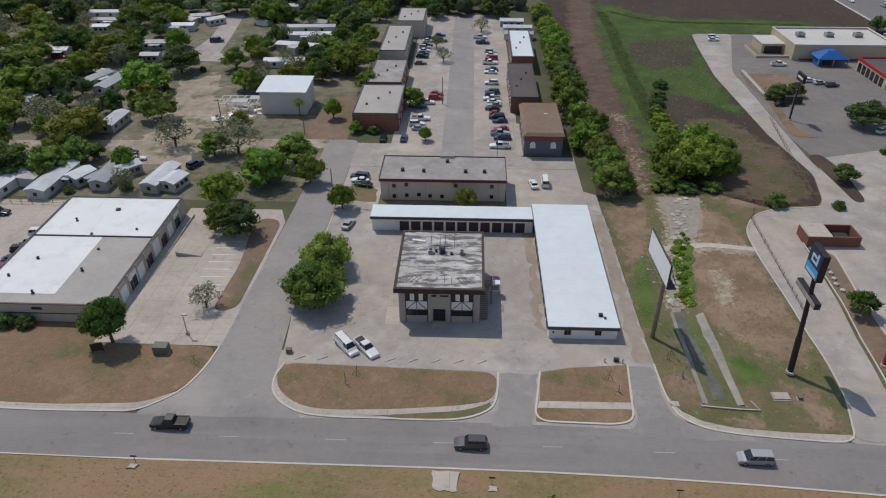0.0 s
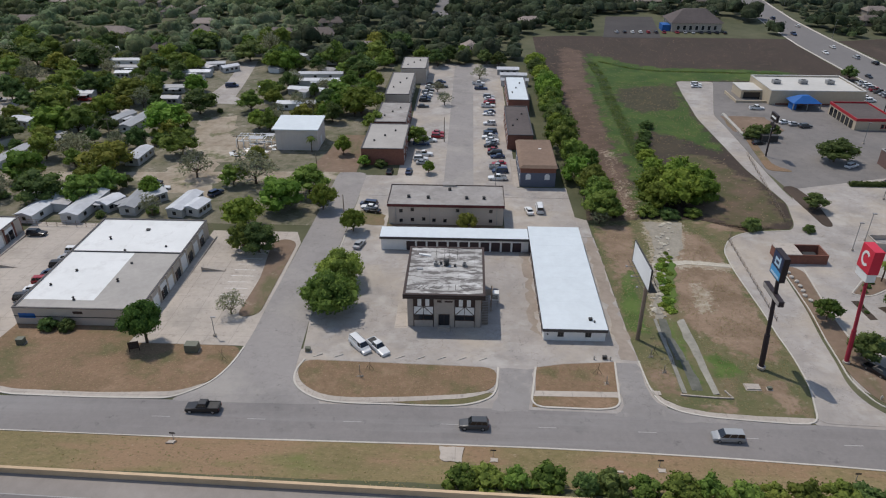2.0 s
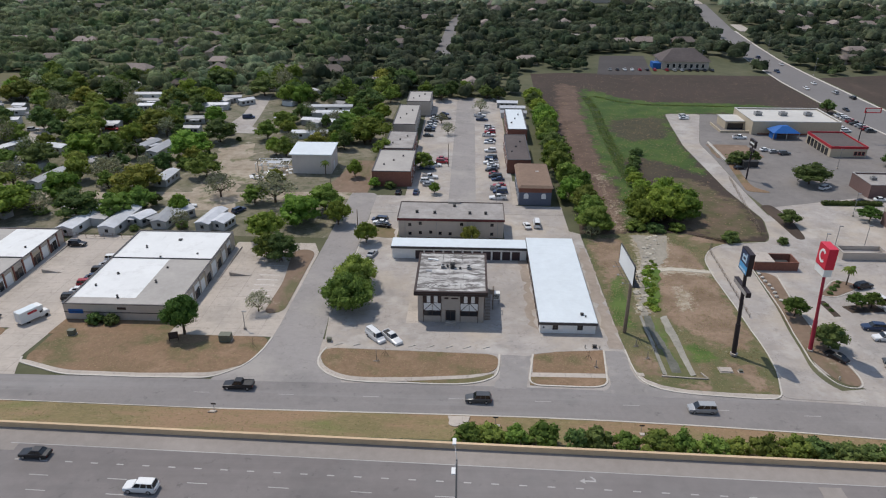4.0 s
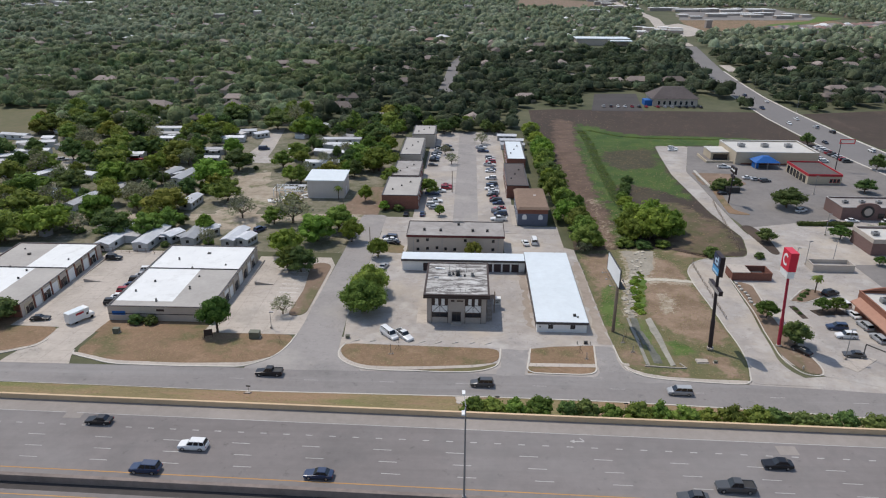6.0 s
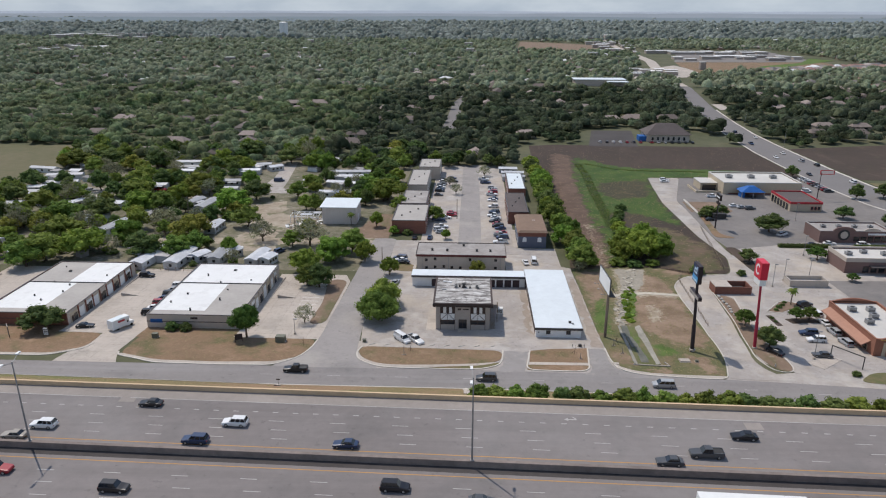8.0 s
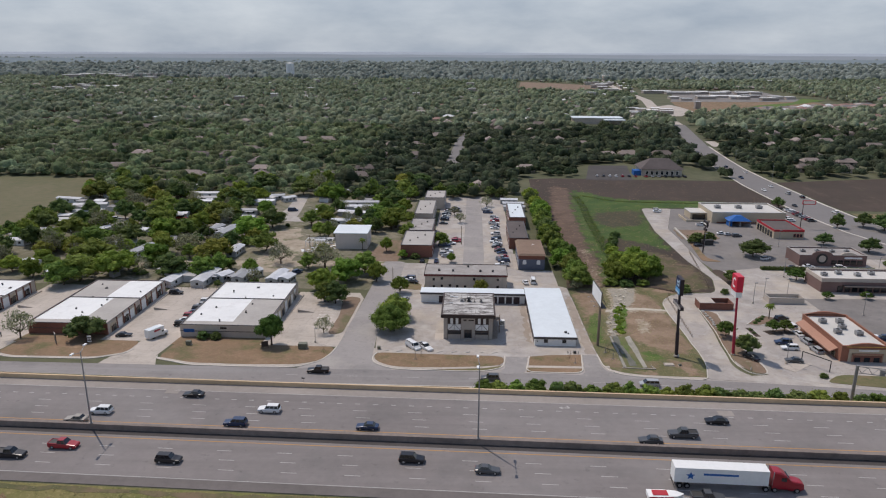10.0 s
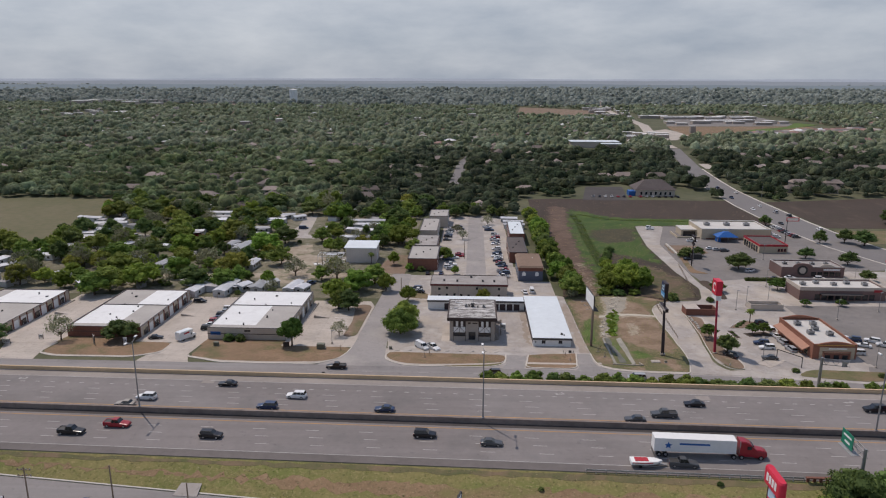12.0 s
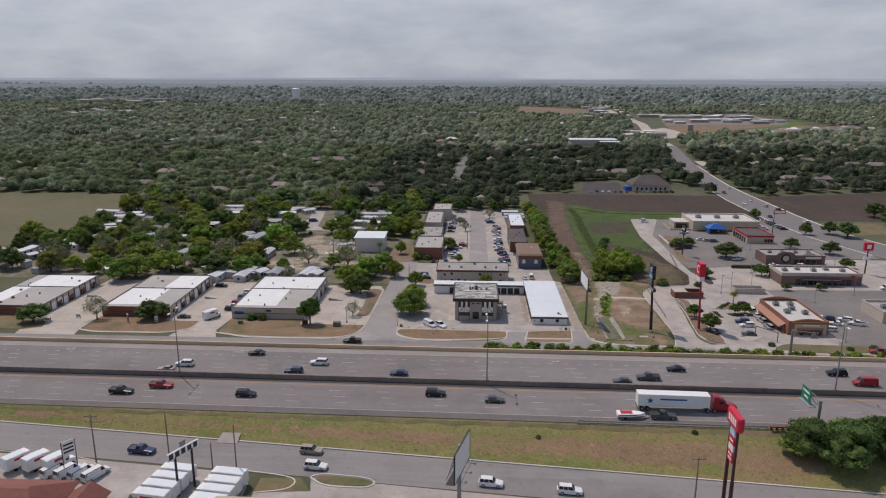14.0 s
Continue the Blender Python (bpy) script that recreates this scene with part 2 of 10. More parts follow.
layer(M_CONCRETE, (0.14, 0.13, 0.12), 0.6, 0.62, 0.75, 0.5, detail=3)
layer(M_CONCRETE, (0.12, 0.11, 0.10), 0.16, 0.0, 0.008, 0.5, "crack")
layer(M_DRYGRASS, (0.095, 0.105, 0.04), 0.11, 0.52, 0.66, 0.75)
layer(M_DRYGRASS, (0.33, 0.225, 0.15), 0.16, 0.56, 0.70, 0.6)
layer(M_DRYGRASS, (0.44, 0.38, 0.30), 0.9, 0.68, 0.76, 0.7, detail=4)
layer(M_GRASS, (0.23, 0.155, 0.10), 0.10, 0.48, 0.62, 0.75)
layer(M_GRASS, (0.075, 0.12, 0.03), 0.14, 0.55, 0.70, 0.7)
layer(M_GRASS, (0.42, 0.37, 0.29), 0.8, 0.69, 0.77, 0.6, detail=4)
layer(M_LUSH, (0.17, 0.15, 0.07), 0.12, 0.57, 0.72, 0.6)
layer(M_LUSH, (0.075, 0.15, 0.02), 0.05, 0.45, 0.60, 0.6)
layer(M_FIELD, (0.10, 0.10, 0.045), 0.05, 0.58, 0.74, 0.4)
layer(M_FIELD, (0.125, 0.09, 0.066), 0.09, 0.55, 0.72, 0.6, stretch=(1, 0.4, 1))
layer(M_TRACK, (0.10, 0.11, 0.045), 0.12, 0.54, 0.66, 0.7, stretch=(1, 0.4, 1))
layer(M_TRACK, (0.42, 0.35, 0.27), 0.3, 0.6, 0.74, 0.7)
layer(M_PARK, (0.09, 0.10, 0.045), 0.06, 0.54, 0.66, 0.7)
layer(M_PARK, (0.44, 0.40, 0.34), 0.2, 0.60, 0.70, 0.7)
layer(M_PARK, (0.075, 0.085, 0.04), 0.3, 0.5, 0.62, 0.6)
layer(M_WHITEROOF, (0.46, 0.48, 0.49), 0.35, 0.58, 0.78, 0.22)
layer(M_WHITEROOF, (0.40, 0.40, 0.39), 0.2, 0.6, 0.75, 0.12, stretch=(1, 0.15, 1))
layer(M_GREYROOF, (0.22, 0.195, 0.175), 0.3, 0.5, 0.7, 0.6)
layer(M_GREYROOF, (0.44, 0.42, 0.395), 0.16, 0.54, 0.7, 0.6)
M_BANK = mat("yellow_green_bank_grass", (0.28, 0.225, 0.095), 0.95, colour2=(0.14, 0.15, 0.045), scale=0.5, coarse=0.05, bump=0.5)
layer(M_BANK, (0.27, 0.175, 0.10), 0.07, 0.52, 0.64, 0.75, stretch=(0.5, 1, 1))
layer(M_BANK, (0.12, 0.17, 0.035), 0.08, 0.50, 0.66, 0.75, stretch=(0.5, 1, 1))
layer(M_BANK, (0.40, 0.34, 0.26), 0.8, 0.69, 0.77, 0.6, detail=4)
M_NORTHBANK = mat("dry_yellow_bank_grass", (0.27, 0.20, 0.105), 0.95, colour2=(0.15, 0.13, 0.055), scale=0.6, coarse=0.05, bump=0.5)
layer(M_NORTHBANK, (0.27, 0.17, 0.105), 0.07, 0.46, 0.58, 0.8, stretch=(0.5, 1, 1))
layer(M_NORTHBANK, (0.12, 0.15, 0.04), 0.05, 0.54, 0.66, 0.7, stretch=(0.5, 1, 1))
layer(M_NORTHBANK, (0.40, 0.34, 0.26), 0.8, 0.67, 0.76, 0.7, detail=4)
layer(M_NORTHBANK, (0.09, 0.075, 0.035), 1.3, 0.58, 0.72, 0.6, detail=3)
M_PALEDIRT = mat("pale_trampled_dirt", (0.43, 0.375, 0.30), 0.95, colour2=(0.24, 0.19, 0.135), scale=0.4, coarse=0.1, bump=0.4)
layer(M_PALEDIRT, (0.10, 0.115, 0.045), 0.13, 0.54, 0.64, 0.8)
layer(M_BANK, (0.33, 0.27, 0.13), 2.2, 0.53, 0.66, 0.75, detail=5)
layer(M_BANK, (0.07, 0.075, 0.025), 1.5, 0.55, 0.68, 0.7, detail=5)
for m in (M_DRYGRASS, M_GRASS, M_LUSH, M_NORTHBANK, M_PARK):
    layer(m, (0.07, 0.06, 0.03), 1.7, 0.55, 0.70, 0.55, detail=5)
for m in (M_DRYGRASS, M_NORTHBANK):
    layer(m, (0.40, 0.29, 0.19), 2.4, 0.56, 0.70, 0.5, detail=4)
# These soil and grass tones are darkened to carry the field's cloud shade.
M_OPENFIELD = mat("open_field_ground", (0.070, 0.049, 0.038), 0.95, colour2=(0.045, 0.034, 0.026), scale=0.35, coarse=0.03, bump=0.3)
layer(M_OPENFIELD, (0.09, 0.062, 0.046), 0.09, 0.55, 0.72, 0.6, stretch=(1, 0.4, 1))
cover_layer(M_OPENFIELD, "dry", (0.085, 0.085, 0.035), (0.15, 0.105, 0.07), 0.3)
cover_layer(M_OPENFIELD, "track", (0.105, 0.07, 0.05), (0.15, 0.10, 0.075), 0.3, 0.9)
cover_layer(M_OPENFIELD, "lush", (0.035, 0.078, 0.012), (0.075, 0.12, 0.022), 0.22)
cover_layer(M_OPENFIELD, "soil", (0.05, 0.042, 0.028), (0.075, 0.06, 0.036), 0.25, 1.0)
cover_layer(M_OPENFIELD, "reeds", (0.02, 0.036, 0.01), (0.04, 0.064, 0.016), 0.5, 0.8)
cover_layer(M_OPENFIELD, "stones", (0.36, 0.30, 0.23), (0.24, 0.18, 0.13), 0.9, 1.5)
M_STRIP = mat("rough_strip_grass", (0.16, 0.14, 0.07), 0.95, colour2=(0.09, 0.105, 0.04), scale=0.6, coarse=0.07, bump=0.5)
layer(M_STRIP, (0.22, 0.155, 0.10), 0.13, 0.50, 0.64, 0.7)
cover_layer(M_STRIP, "bare", (0.20, 0.135, 0.09), (0.30, 0.21, 0.15), 0.35)
cover_layer(M_STRIP, "lush", (0.055, 0.105, 0.018), (0.10, 0.155, 0.035), 0.4, 0.8)
cover_layer(M_STRIP, "stones", (0.42, 0.37, 0.29), (0.30, 0.24, 0.17), 1.0, 1.5)
layer(M_STRIP, (0.07, 0.07, 0.03), 1.7, 0.57, 0.72, 0.45, detail=3)
layer(M_STRIP, (0.42, 0.37, 0.30), 1.1, 0.68, 0.76, 0.7, detail=3)
M_PALEWALL = mat("pale_tan_metal_wall", (0.62, 0.56, 0.51), 0.8, vary=0.05, scale=0.6)
layer(M_PALEWALL, (0.5, 0.44, 0.39), 0.8, 0.5, 0.75, 0.4, stretch=(1, 1, 0.1))
M_DARKROOF = mat("dark_grey_brown_roof", (0.12, 0.10, 0.095), 0.9, vary=0.15, scale=0.8)
M_AVENUE = mat("avenue_asphalt", (0.19, 0.178, 0.172), 0.9, vary=0.08, scale=0.6, coarse=0.03)
M_WESTFIELD = mat("olive_brown_meadow", (0.165, 0.135, 0.08), 0.95, colour2=(0.095, 0.10, 0.045), scale=0.2, coarse=0.02, bump=0.3)
M_CREAMROOF = mat("cream_white_roof", (0.56, 0.54, 0.50), 0.7, vary=0.06, scale=0.4)
M_MEDIAN = mat("sooty_median_concrete", (0.25, 0.205, 0.18), 0.9, vary=0.2, scale=0.6)
layer(M_MEDIAN, (0.12, 0.10, 0.09), 0.3, 0.5, 0.7, 0.6, stretch=(0.3, 1, 1))
M_SHOULDERDARK = mat("worn_dark_shoulder_asphalt", (0.155, 0.137, 0.128), 0.9, vary=0.12, scale=0.5, coarse=0.06)
M_PURPLEBRICK = mat("brown_purple_brick", (0.21, 0.135, 0.12), 0.9, vary=0.15, scale=2.0)
M_WAREROOF = mat("off_white_roof_coating", (0.72, 0.725, 0.71), 0.6, vary=0.04, scale=0.5, coarse=0.12)
layer(M_WAREROOF, (0.46, 0.45, 0.43), 0.25, 0.55, 0.75, 0.5)
layer(M_WAREROOF, (0.40, 0.385, 0.36), 0.7, 0.6, 0.75, 0.35, stretch=(1, 0.3, 1))

# ---- the lie of the land ----
def smooth(a, b, v):
    k = min(max((v - a) / (b - a), 0.0), 1.0)
    return k * k * (3 - 2 * k)


def lot_z(x, y):
    """The level of the lots and the frontage road."""
    z = 1.2 - (min(max(y, -20.0), 2.0) + 20) / 22.0 * 2.1 - 0.018 * min(max(y - 2, 0.0), 220.0)
    return z + 0.8 * smooth(40, 60, x) * smooth(-20, -5, y)


def hw_z(x):
    """The level of the raised freeway."""
    return 8.35 + 0.01 * min(max(x, -200.0), 200.0)


def south_edge(x):
    return -98.5 - 0.105 * min(max(x, -165), 330)


def ground_z(x, y):
    """The height of the open ground, with the freeway's bank."""
    across = y + 0.04 * min(max(x, -330), 330)
    if across > -32.4:
        far = math.hypot(x, y)
        return lot_z(x, y) + 52 * smooth(900, 4900, far) ** 1.0
    if across > -46.6:
        k = (-32.4 - across) / 14.2
        return lot_z(x, y) * (1 - k) + (hw_z(x) - 0.1) * k
    if across > -87:
        return hw_z(x) - 0.1
    edge, start = south_edge(x), -87 - 0.04 * min(max(x, -330), 330)
    k = 1.0 if edge >= start else min(max((start - y) / (start - edge), 0.0), 1.0)
    return (hw_z(x) - 0.1) * (1 - k) + 5.0 * k


def part(name, bm, material, parent=None, label=""):
    """One mesh object from a bmesh, under a thing or part."""
    me = bpy.data.meshes.new(name)
    bm.to_mesh(me)
    bm.free()
    me.materials.append(material)
    ob = new(name, me)
    if parent is not None:
        ob.parent = parent
    if label:
        ob["label"] = label
    return ob


def box(bm, x0, x1, y0, y1, z0, z1, m=None):
    v = [bm.verts.new(p) for p in ((x0, y0, z0), (x1, y0, z0), (x1, y1, z0), (x0, y1, z0), (x0, y0, z1), (x1, y0, z1), (x1, y1, z1), (x0, y1, z1))]
    if m is not None:
        for q in v:
            q.co = m @ q.co
    for f in ((3, 2, 1, 0), (4, 5, 6, 7), (0, 1, 5, 4), (1, 2, 6, 5), (2, 3, 7, 6), (3, 0, 4, 7)):
        bm.faces.new([v[i] for i in f])
    return v


def boxes(name, rows, material, parent=None, label=""):
    bm = bmesh.new()
    for r in rows:
        box(bm, *r)
    return part(name, bm, material, parent, label)


def drape(name, outline, material, lift=0.05, level=None, step=6.0, label="", category="", side=0.12):
    """A paved or planted patch with the given outline, laid on the ground with a small thickness."""
    level = level or ground_z
    bm = bmesh.new()
    face = bm.faces.new([bm.verts.new((x, y, 0)) for x, y in outline])
    if face.normal.z < 0:
        face.normal_flip()
    xs, ys = [p[0] for p in outline], [p[1] for p in outline]
    for axis, lo, hi in ((0, min(xs), max(xs)), (1, min(ys), max(ys))):
        gap = max(step, (hi - lo) / 60)
        k = math.ceil(lo / gap) * gap
        while k < hi - 0.01:
            co, no = [0, 0, 0], [0, 0, 0]
            co[axis], no[axis] = k, 1
            bmesh.ops.bisect_plane(bm, geom=bm.verts[:] + bm.edges[:] + bm.faces[:], plane_co=co, plane_no=no)
            k += gap
    cuts = [(0, v) for v in (40, 44, 48, 52, 56, 60)] + [(1, -20), (1, 2), (1, 222)] if level is ground_z else []
    for axis, k in cuts:
        co, no = [0, 0, 0], [0, 0, 0]
        co[axis], no[axis] = k, 1
        bmesh.ops.bisect_plane(bm, geom=bm.verts[:] + bm.edges[:] + bm.faces[:], plane_co=co, plane_no=no)
    bmesh.ops.triangulate(bm, faces=bm.faces[:])
    rim = [e for e in bm.edges if e.is_boundary]
    out = bmesh.ops.extrude_edge_only(bm, edges=rim)
    low = {v for v in out["geom"] if isinstance(v, bmesh.types.BMVert)}
    for v in bm.verts:
        v.co.z = level(v.co.x, v.co.y) + lift - (side if v in low else 0)
    bmesh.ops.recalc_face_normals(bm, faces=bm.faces[:])
    ob = part(name, bm, material)
    return tagged(ob, label, category, kind="structure")


def strip(line, a, b):
    """The outline of a band along a line of points, from a to b metres to its left."""
    left, right = [], []
    for i, p in enumerate(line):
        q0, q1 = Vector(line[max(i - 1, 0)]), Vector(line[min(i + 1, len(line) - 1)])
        d = (q1 - q0).normalized()
        nrm = Vector((-d.y, d.x))
        left.append(tuple(Vector(p) + nrm * b))
        right.append(tuple(Vector(p) + nrm * a))
    return right + left[::-1]


# One sheet of ground out to the horizon; its rows follow the foot and the top of the freeway's banks.
def make_ground():
    gx = sorted(set([-330 + 10 * i for i in range(67)] + [40 + 2.5 * i for i in range(9)] + [s * v for s in (-1, 1) for v in (400, 500, 650, 850, 1100, 1500, 2000, 2600, 3300, 4000, 4890)]))

    def skew(c):
        return lambda x: c - 0.04 * min(max(x, -330), 330)

    rows = [(lambda x, d=d: south_edge(x) - d) for d in (4700, 3000, 1500, 800, 400, 200, 100, 60, 30, 15, 0)]
    rows += [lambda x: 0.5 * (south_edge(x) + skew(-87)(x)) if south_edge(x) < skew(-87)(x) else skew(-87.02)(x)]
    rows += [skew(c) for c in (-87, -80, -70, -60, -46.6, -43, -39, -36, -32.4)]
    rows += [(lambda x, c=c: c) for c in [-15 + 5 * i for i in range(4)] + [2] + [10 * i for i in range(1, 45)] + [222, 500, 600, 750, 950, 1200, 1500, 1900, 2400, 3000, 3600, 4300, 4890]]
    rows.insert(21, lambda x: -20.0)
    rows = rows[:22] + sorted(rows[22:], key=lambda f: f(0))
    verts = [(x, f(x), ground_z(x, f(x) + 0.001)) for f in rows for x in gx]
    w = len(gx)
    faces = [(j * w + i, j * w + i + 1, (j + 1) * w + i + 1, (j + 1) * w + i) for j in range(len(rows) - 1) for i in range(w - 1)]
    me = bpy.data.meshes.new("ground")
    me.from_pydata(verts, [], faces)
    me.materials.append(M_WOODGROUND)
    ob = new("ground", me)
    return tagged(ob, "gently falling ground of dry earth and rough grass", "ground", kind="structure")


make_ground()


def hw_outline(a, b, x0=-330, x1=330, n=14):
    xs = [x0 + (x1 - x0) * i / n for i in range(n + 1)]
    return [(x, a - 0.04 * x) for x in xs] + [(x, b - 0.04 * x) for x in reversed(xs)]


def hw_level(x, y):
    return hw_z(x)


# Freeway carriageways and shoulders.
drape("freeway_road_north", hw_outline(-67.0, -50.6), M_FREEWAY, 0.02, hw_level, 20, "wide grey asphalt freeway carriageway with white lane dashes", "road")
drape("freeway_shoulder_north", hw_outline(-50.6, -47.2), M_SHOULDER, 0.016, hw_level, 20, "pale concrete freeway shoulder beside the beige barrier", "shoulder")
drape("freeway_road_south", hw_outline(-84.0, -70.2), M_FREEWAY, 0.02, hw_level, 20, "grey asphalt freeway carriageway with white lane dashes", "road")
drape("freeway_shoulder_south", hw_outline(-86.6, -84.0), M_SHOULDERDARK, 0.016, hw_level, 20, "dark asphalt shoulder at the grass bank", "shoulder")
drape("median_pavement", hw_outline(-70.2, -67.0), M_DARKASPHALT, 0.014, hw_level, 20, "dark stained median strip under the concrete barrier", "median")
# Frontage roads.
def north_s(x):
    return -30.5 - 0.0006 * max(0, min(x, 110)) ** 2 - 0.11 * max(0, x - 110)


def north_n(x):
    return -21.9 - 0.0005 * max(0, min(x, 110)) ** 2 - 0.11 * max(0, x - 110)


XS = list(range(-330, 331, 15))
drape("frontage_road", [(x, north_s(x)) for x in XS] + [(x, north_n(x)) for x in XS[::-1]], M_ASPHALT, 0.06, None, 6, "grey asphalt frontage road with faint lane dashes", "road")
drape("frontage_road_south", [(x, south_edge(x) - 11.3) for x in XS] + [(x, south_edge(x) - 0.4) for x in XS[::-1]], M_ASPHALT, 0.06, None, 10, "grey asphalt frontage road below the grass bank", "road")

# ---- lots, lawns, kerbs ----
def soft(line, closed=True, reach=1.5):
    """The line with its corners cut round, each cut no longer than the reach."""
    for k in range(3):
        out, n = [], len(line)
        for i in range(n if closed else n - 1):
            p, q = Vector(line[i]), Vector(line[(i + 1) % n])
            f = min(0.25, reach / (2 ** k) / max((q - p).length, 0.01))
            a, b = p.lerp(q, f), p.lerp(q, 1 - f)
            out += [tuple(p) if not closed and i == 0 else tuple(a), tuple(q) if not closed and i == n - 2 else tuple(b)]
        line = out
    return line


ROUNDED = {"side_street", "front_lawn", "verge", "front_walk", "warehouse_lawn", "warehouse_walk", "west_lawn", "west_walk", "planter_strip", "planter_east", "road_island", "restaurant_lawn", "planter_pole", "planter_bend", "east_drive"}


def patch(name, outline, material, label, category, lift=0.05):
    if name in ROUNDED:
        outline = soft(outline)
    return drape(name, outline, material, lift, None, 6, label, category)


def kerb(line, width=0.34, height=0.17, name="kerb"):
    return drape(name, strip(soft(line, False), 0, width), M_KERB, height, None, 8, "pale worn concrete kerb along the paving", "kerb", 0.2)


def ragged(outline, amount=1.0, piece=3.0, seed=5):
    """The outline with its edges broken into short uneven runs."""
    rr, out = random.Random(seed), []
    for i, p in enumerate(outline):
        q = outline[(i + 1) % len(outline)]
        n = max(1, int(math.dist(p, q) / piece))
        for k in range(n):
            f = k / n
            out.append((p[0] + (q[0] - p[0]) * f + rr.uniform(-amount, amount), p[1] + (q[1] - p[1]) * f + rr.uniform(-amount, amount)))
    return out


def rect(x0, x1, y0, y1):
    return [(x0, y0), (x1, y0), (x1, y1), (x0, y1)]


# Side street, cross street and the courtyard street of the flats.
patch("side_street", [(-47.5, -22.2), (-42.5, -19), (-39.9, -14), (-38.8, -4.4), (-38.6, 11), (-37.2, 50), (-36.4, 88), (-27.5, 88), (-27.6, 50), (-28.6, 7), (-27.2, -13), (-24.6, -18.6), (-19.5, -22.2)], M_SIDE, "worn grey asphalt side street between the lots", "street", 0.07)
patch("cross_street", [(-36.4, 70.5), (33, 70.5), (33, 78), (19, 78), (-2, 77.5), (-8, 86), (-27.5, 86), (-36.4, 88)], M_LOT, "pale cracked concrete cross street", "street", 0.055)
patch("courtyard_paving", [(-18, 86), (-8, 86), (-2, 77.5), (18.6, 77.5), (18.6, 235), (-18, 235)], M_LOT, "stained concrete parking court between brick buildings", "parking lot", 0.06)
patch("courtyard_lane", rect(-3.4, 5.6, 77.5, 236), M_SIDE, "grey asphalt lane through the parking court", "lane", 0.075)
patch("far_street", [(-24, 322), (-10, 322), (-8.6, 420), (-9.6, 520), (-17.6, 520), (-20, 420)], M_AVENUE, "distant grey street between dark trees", "street", 0.08)
patch("far_street_end", [(-17.6, 520), (-9.6, 520), (4, 650), (0, 650), (-10, 580)], M_AVENUE, "distant narrow street between houses", "street", 0.08)
patch("front_apron", [(-41, -22.4), (36.6, -23), (36.2, -5), (-27, -5), (-38.6, -5), (-39.4, -14)], M_LOT, "worn pale paving between the lawns and the road", "apron", 0.025)
patch("office_lot", [(-28.6, 7), (-27.0, -8.2), (-26.7, -8.5), (10.1, -9.7), (10.1, -23), (16.4, -23), (16.8, -9.4), (22, -8), (32, -6.9), (31.5, -23), (38.5, -23), (36.6, -6.6), (36.2, 46), (19, 46), (-27.6, 47)], M_LOT, "stained pale concrete lot round the office", "parking lot", 0.05)
patch("storage_driveway", ragged([(32.2, -7.4), (36.1, -7.2), (36.1, -14.5), (36.8, -19.4), (40.2, -21.8), (46, -23.0), (52, -23.6), (52, -24.4), (40, -24.0), (29, -23.0), (31, -20.2), (31.1, -17)], 0.25, 1.5, 8), M_DRIVE, "grey asphalt driveway between kerbs", "driveway", 0.066)
patch("office_driveway", ragged([(10.4, -10), (16.6, -10), (15.6, -16), (14.8, -22.4), (8.6, -22.4), (9.9, -17)], 0.25, 1.5, 9), M_DRIVE, "grey asphalt driveway between kerbs", "driveway", 0.066)
patch("gravel_edge", ragged([(33.2, -6), (36.1, -6), (36.1, 46), (34.2, 46), (33.4, 30), (33.9, 14)], 0.7, 1.6, 10), M_GRAVEL, "brown gravel washed along the lot's edge", "gravel", 0.062)
patch("gravel_edge", ragged([(17.0, 4), (18.6, 2), (19.2, 20), (18.9, 44), (16.8, 44), (17.6, 24)], 0.7, 1.6, 11), M_GRAVEL, "brown gravel washed along the storage building", "gravel", 0.062)
patch("block_yard_east", [(13.7, 46.2), (36, 46.2), (36, 56), (33, 58), (33, 70.4), (13.7, 70.4)], M_LOT, "stained concrete yard beside the block", "yard", 0.05)
patch("block_yard_west", [(-27.5, 47.2), (-17.4, 46.2), (-17.4, 70.4), (-27.4, 70.4)], M_LOT, "pale worn yard at the street corner", "yard", 0.05)
patch("block_lawn", ragged([(-25.6, 52), (-18.4, 50.6), (-18.4, 57), (-22, 61), (-25.6, 60)], 0.4, 2, 15), M_GRASS, "small patchy lawn beside the block", "lawn", 0.09)
patch("block_front", [(-17.3, 46.2), (13.6, 46.2), (13.6, 51.8), (-17.3, 51.8)], M_TRACK, "bare earth strip between the storage row and the block", "bare ground", 0.04)
patch("block_back", [(-17.4, 64.2), (13.7, 64.2), (13.7, 70.4), (-17.4, 70.4)], M_LOT, "worn concrete behind the block", "yard", 0.05)
patch("warehouse_lot_east", [(-62, -4.2), (-38.7, -4.4), (-38.5, 11), (-37.8, 40), (-40, 46), (-62, 46)], M_CONCRETE, "pale concrete yard beside the warehouse bays", "yard", 0.05)
patch("warehouse_lot_middle", [(-101, -23), (-84.5, -23), (-87.8, -15), (-88, 49), (-111, 49), (-111, -2.5), (-98, -3)], M_CONCRETE, "pale concrete yard between two warehouses", "yard", 0.05)
patch("warehouse_lot_west", [(-152, -23), (-132, -23), (-134.5, -14), (-136, 50), (-158, 50), (-158, -2)], M_CONCRETE, "pale concrete yard between two warehouses", "yard", 0.05)
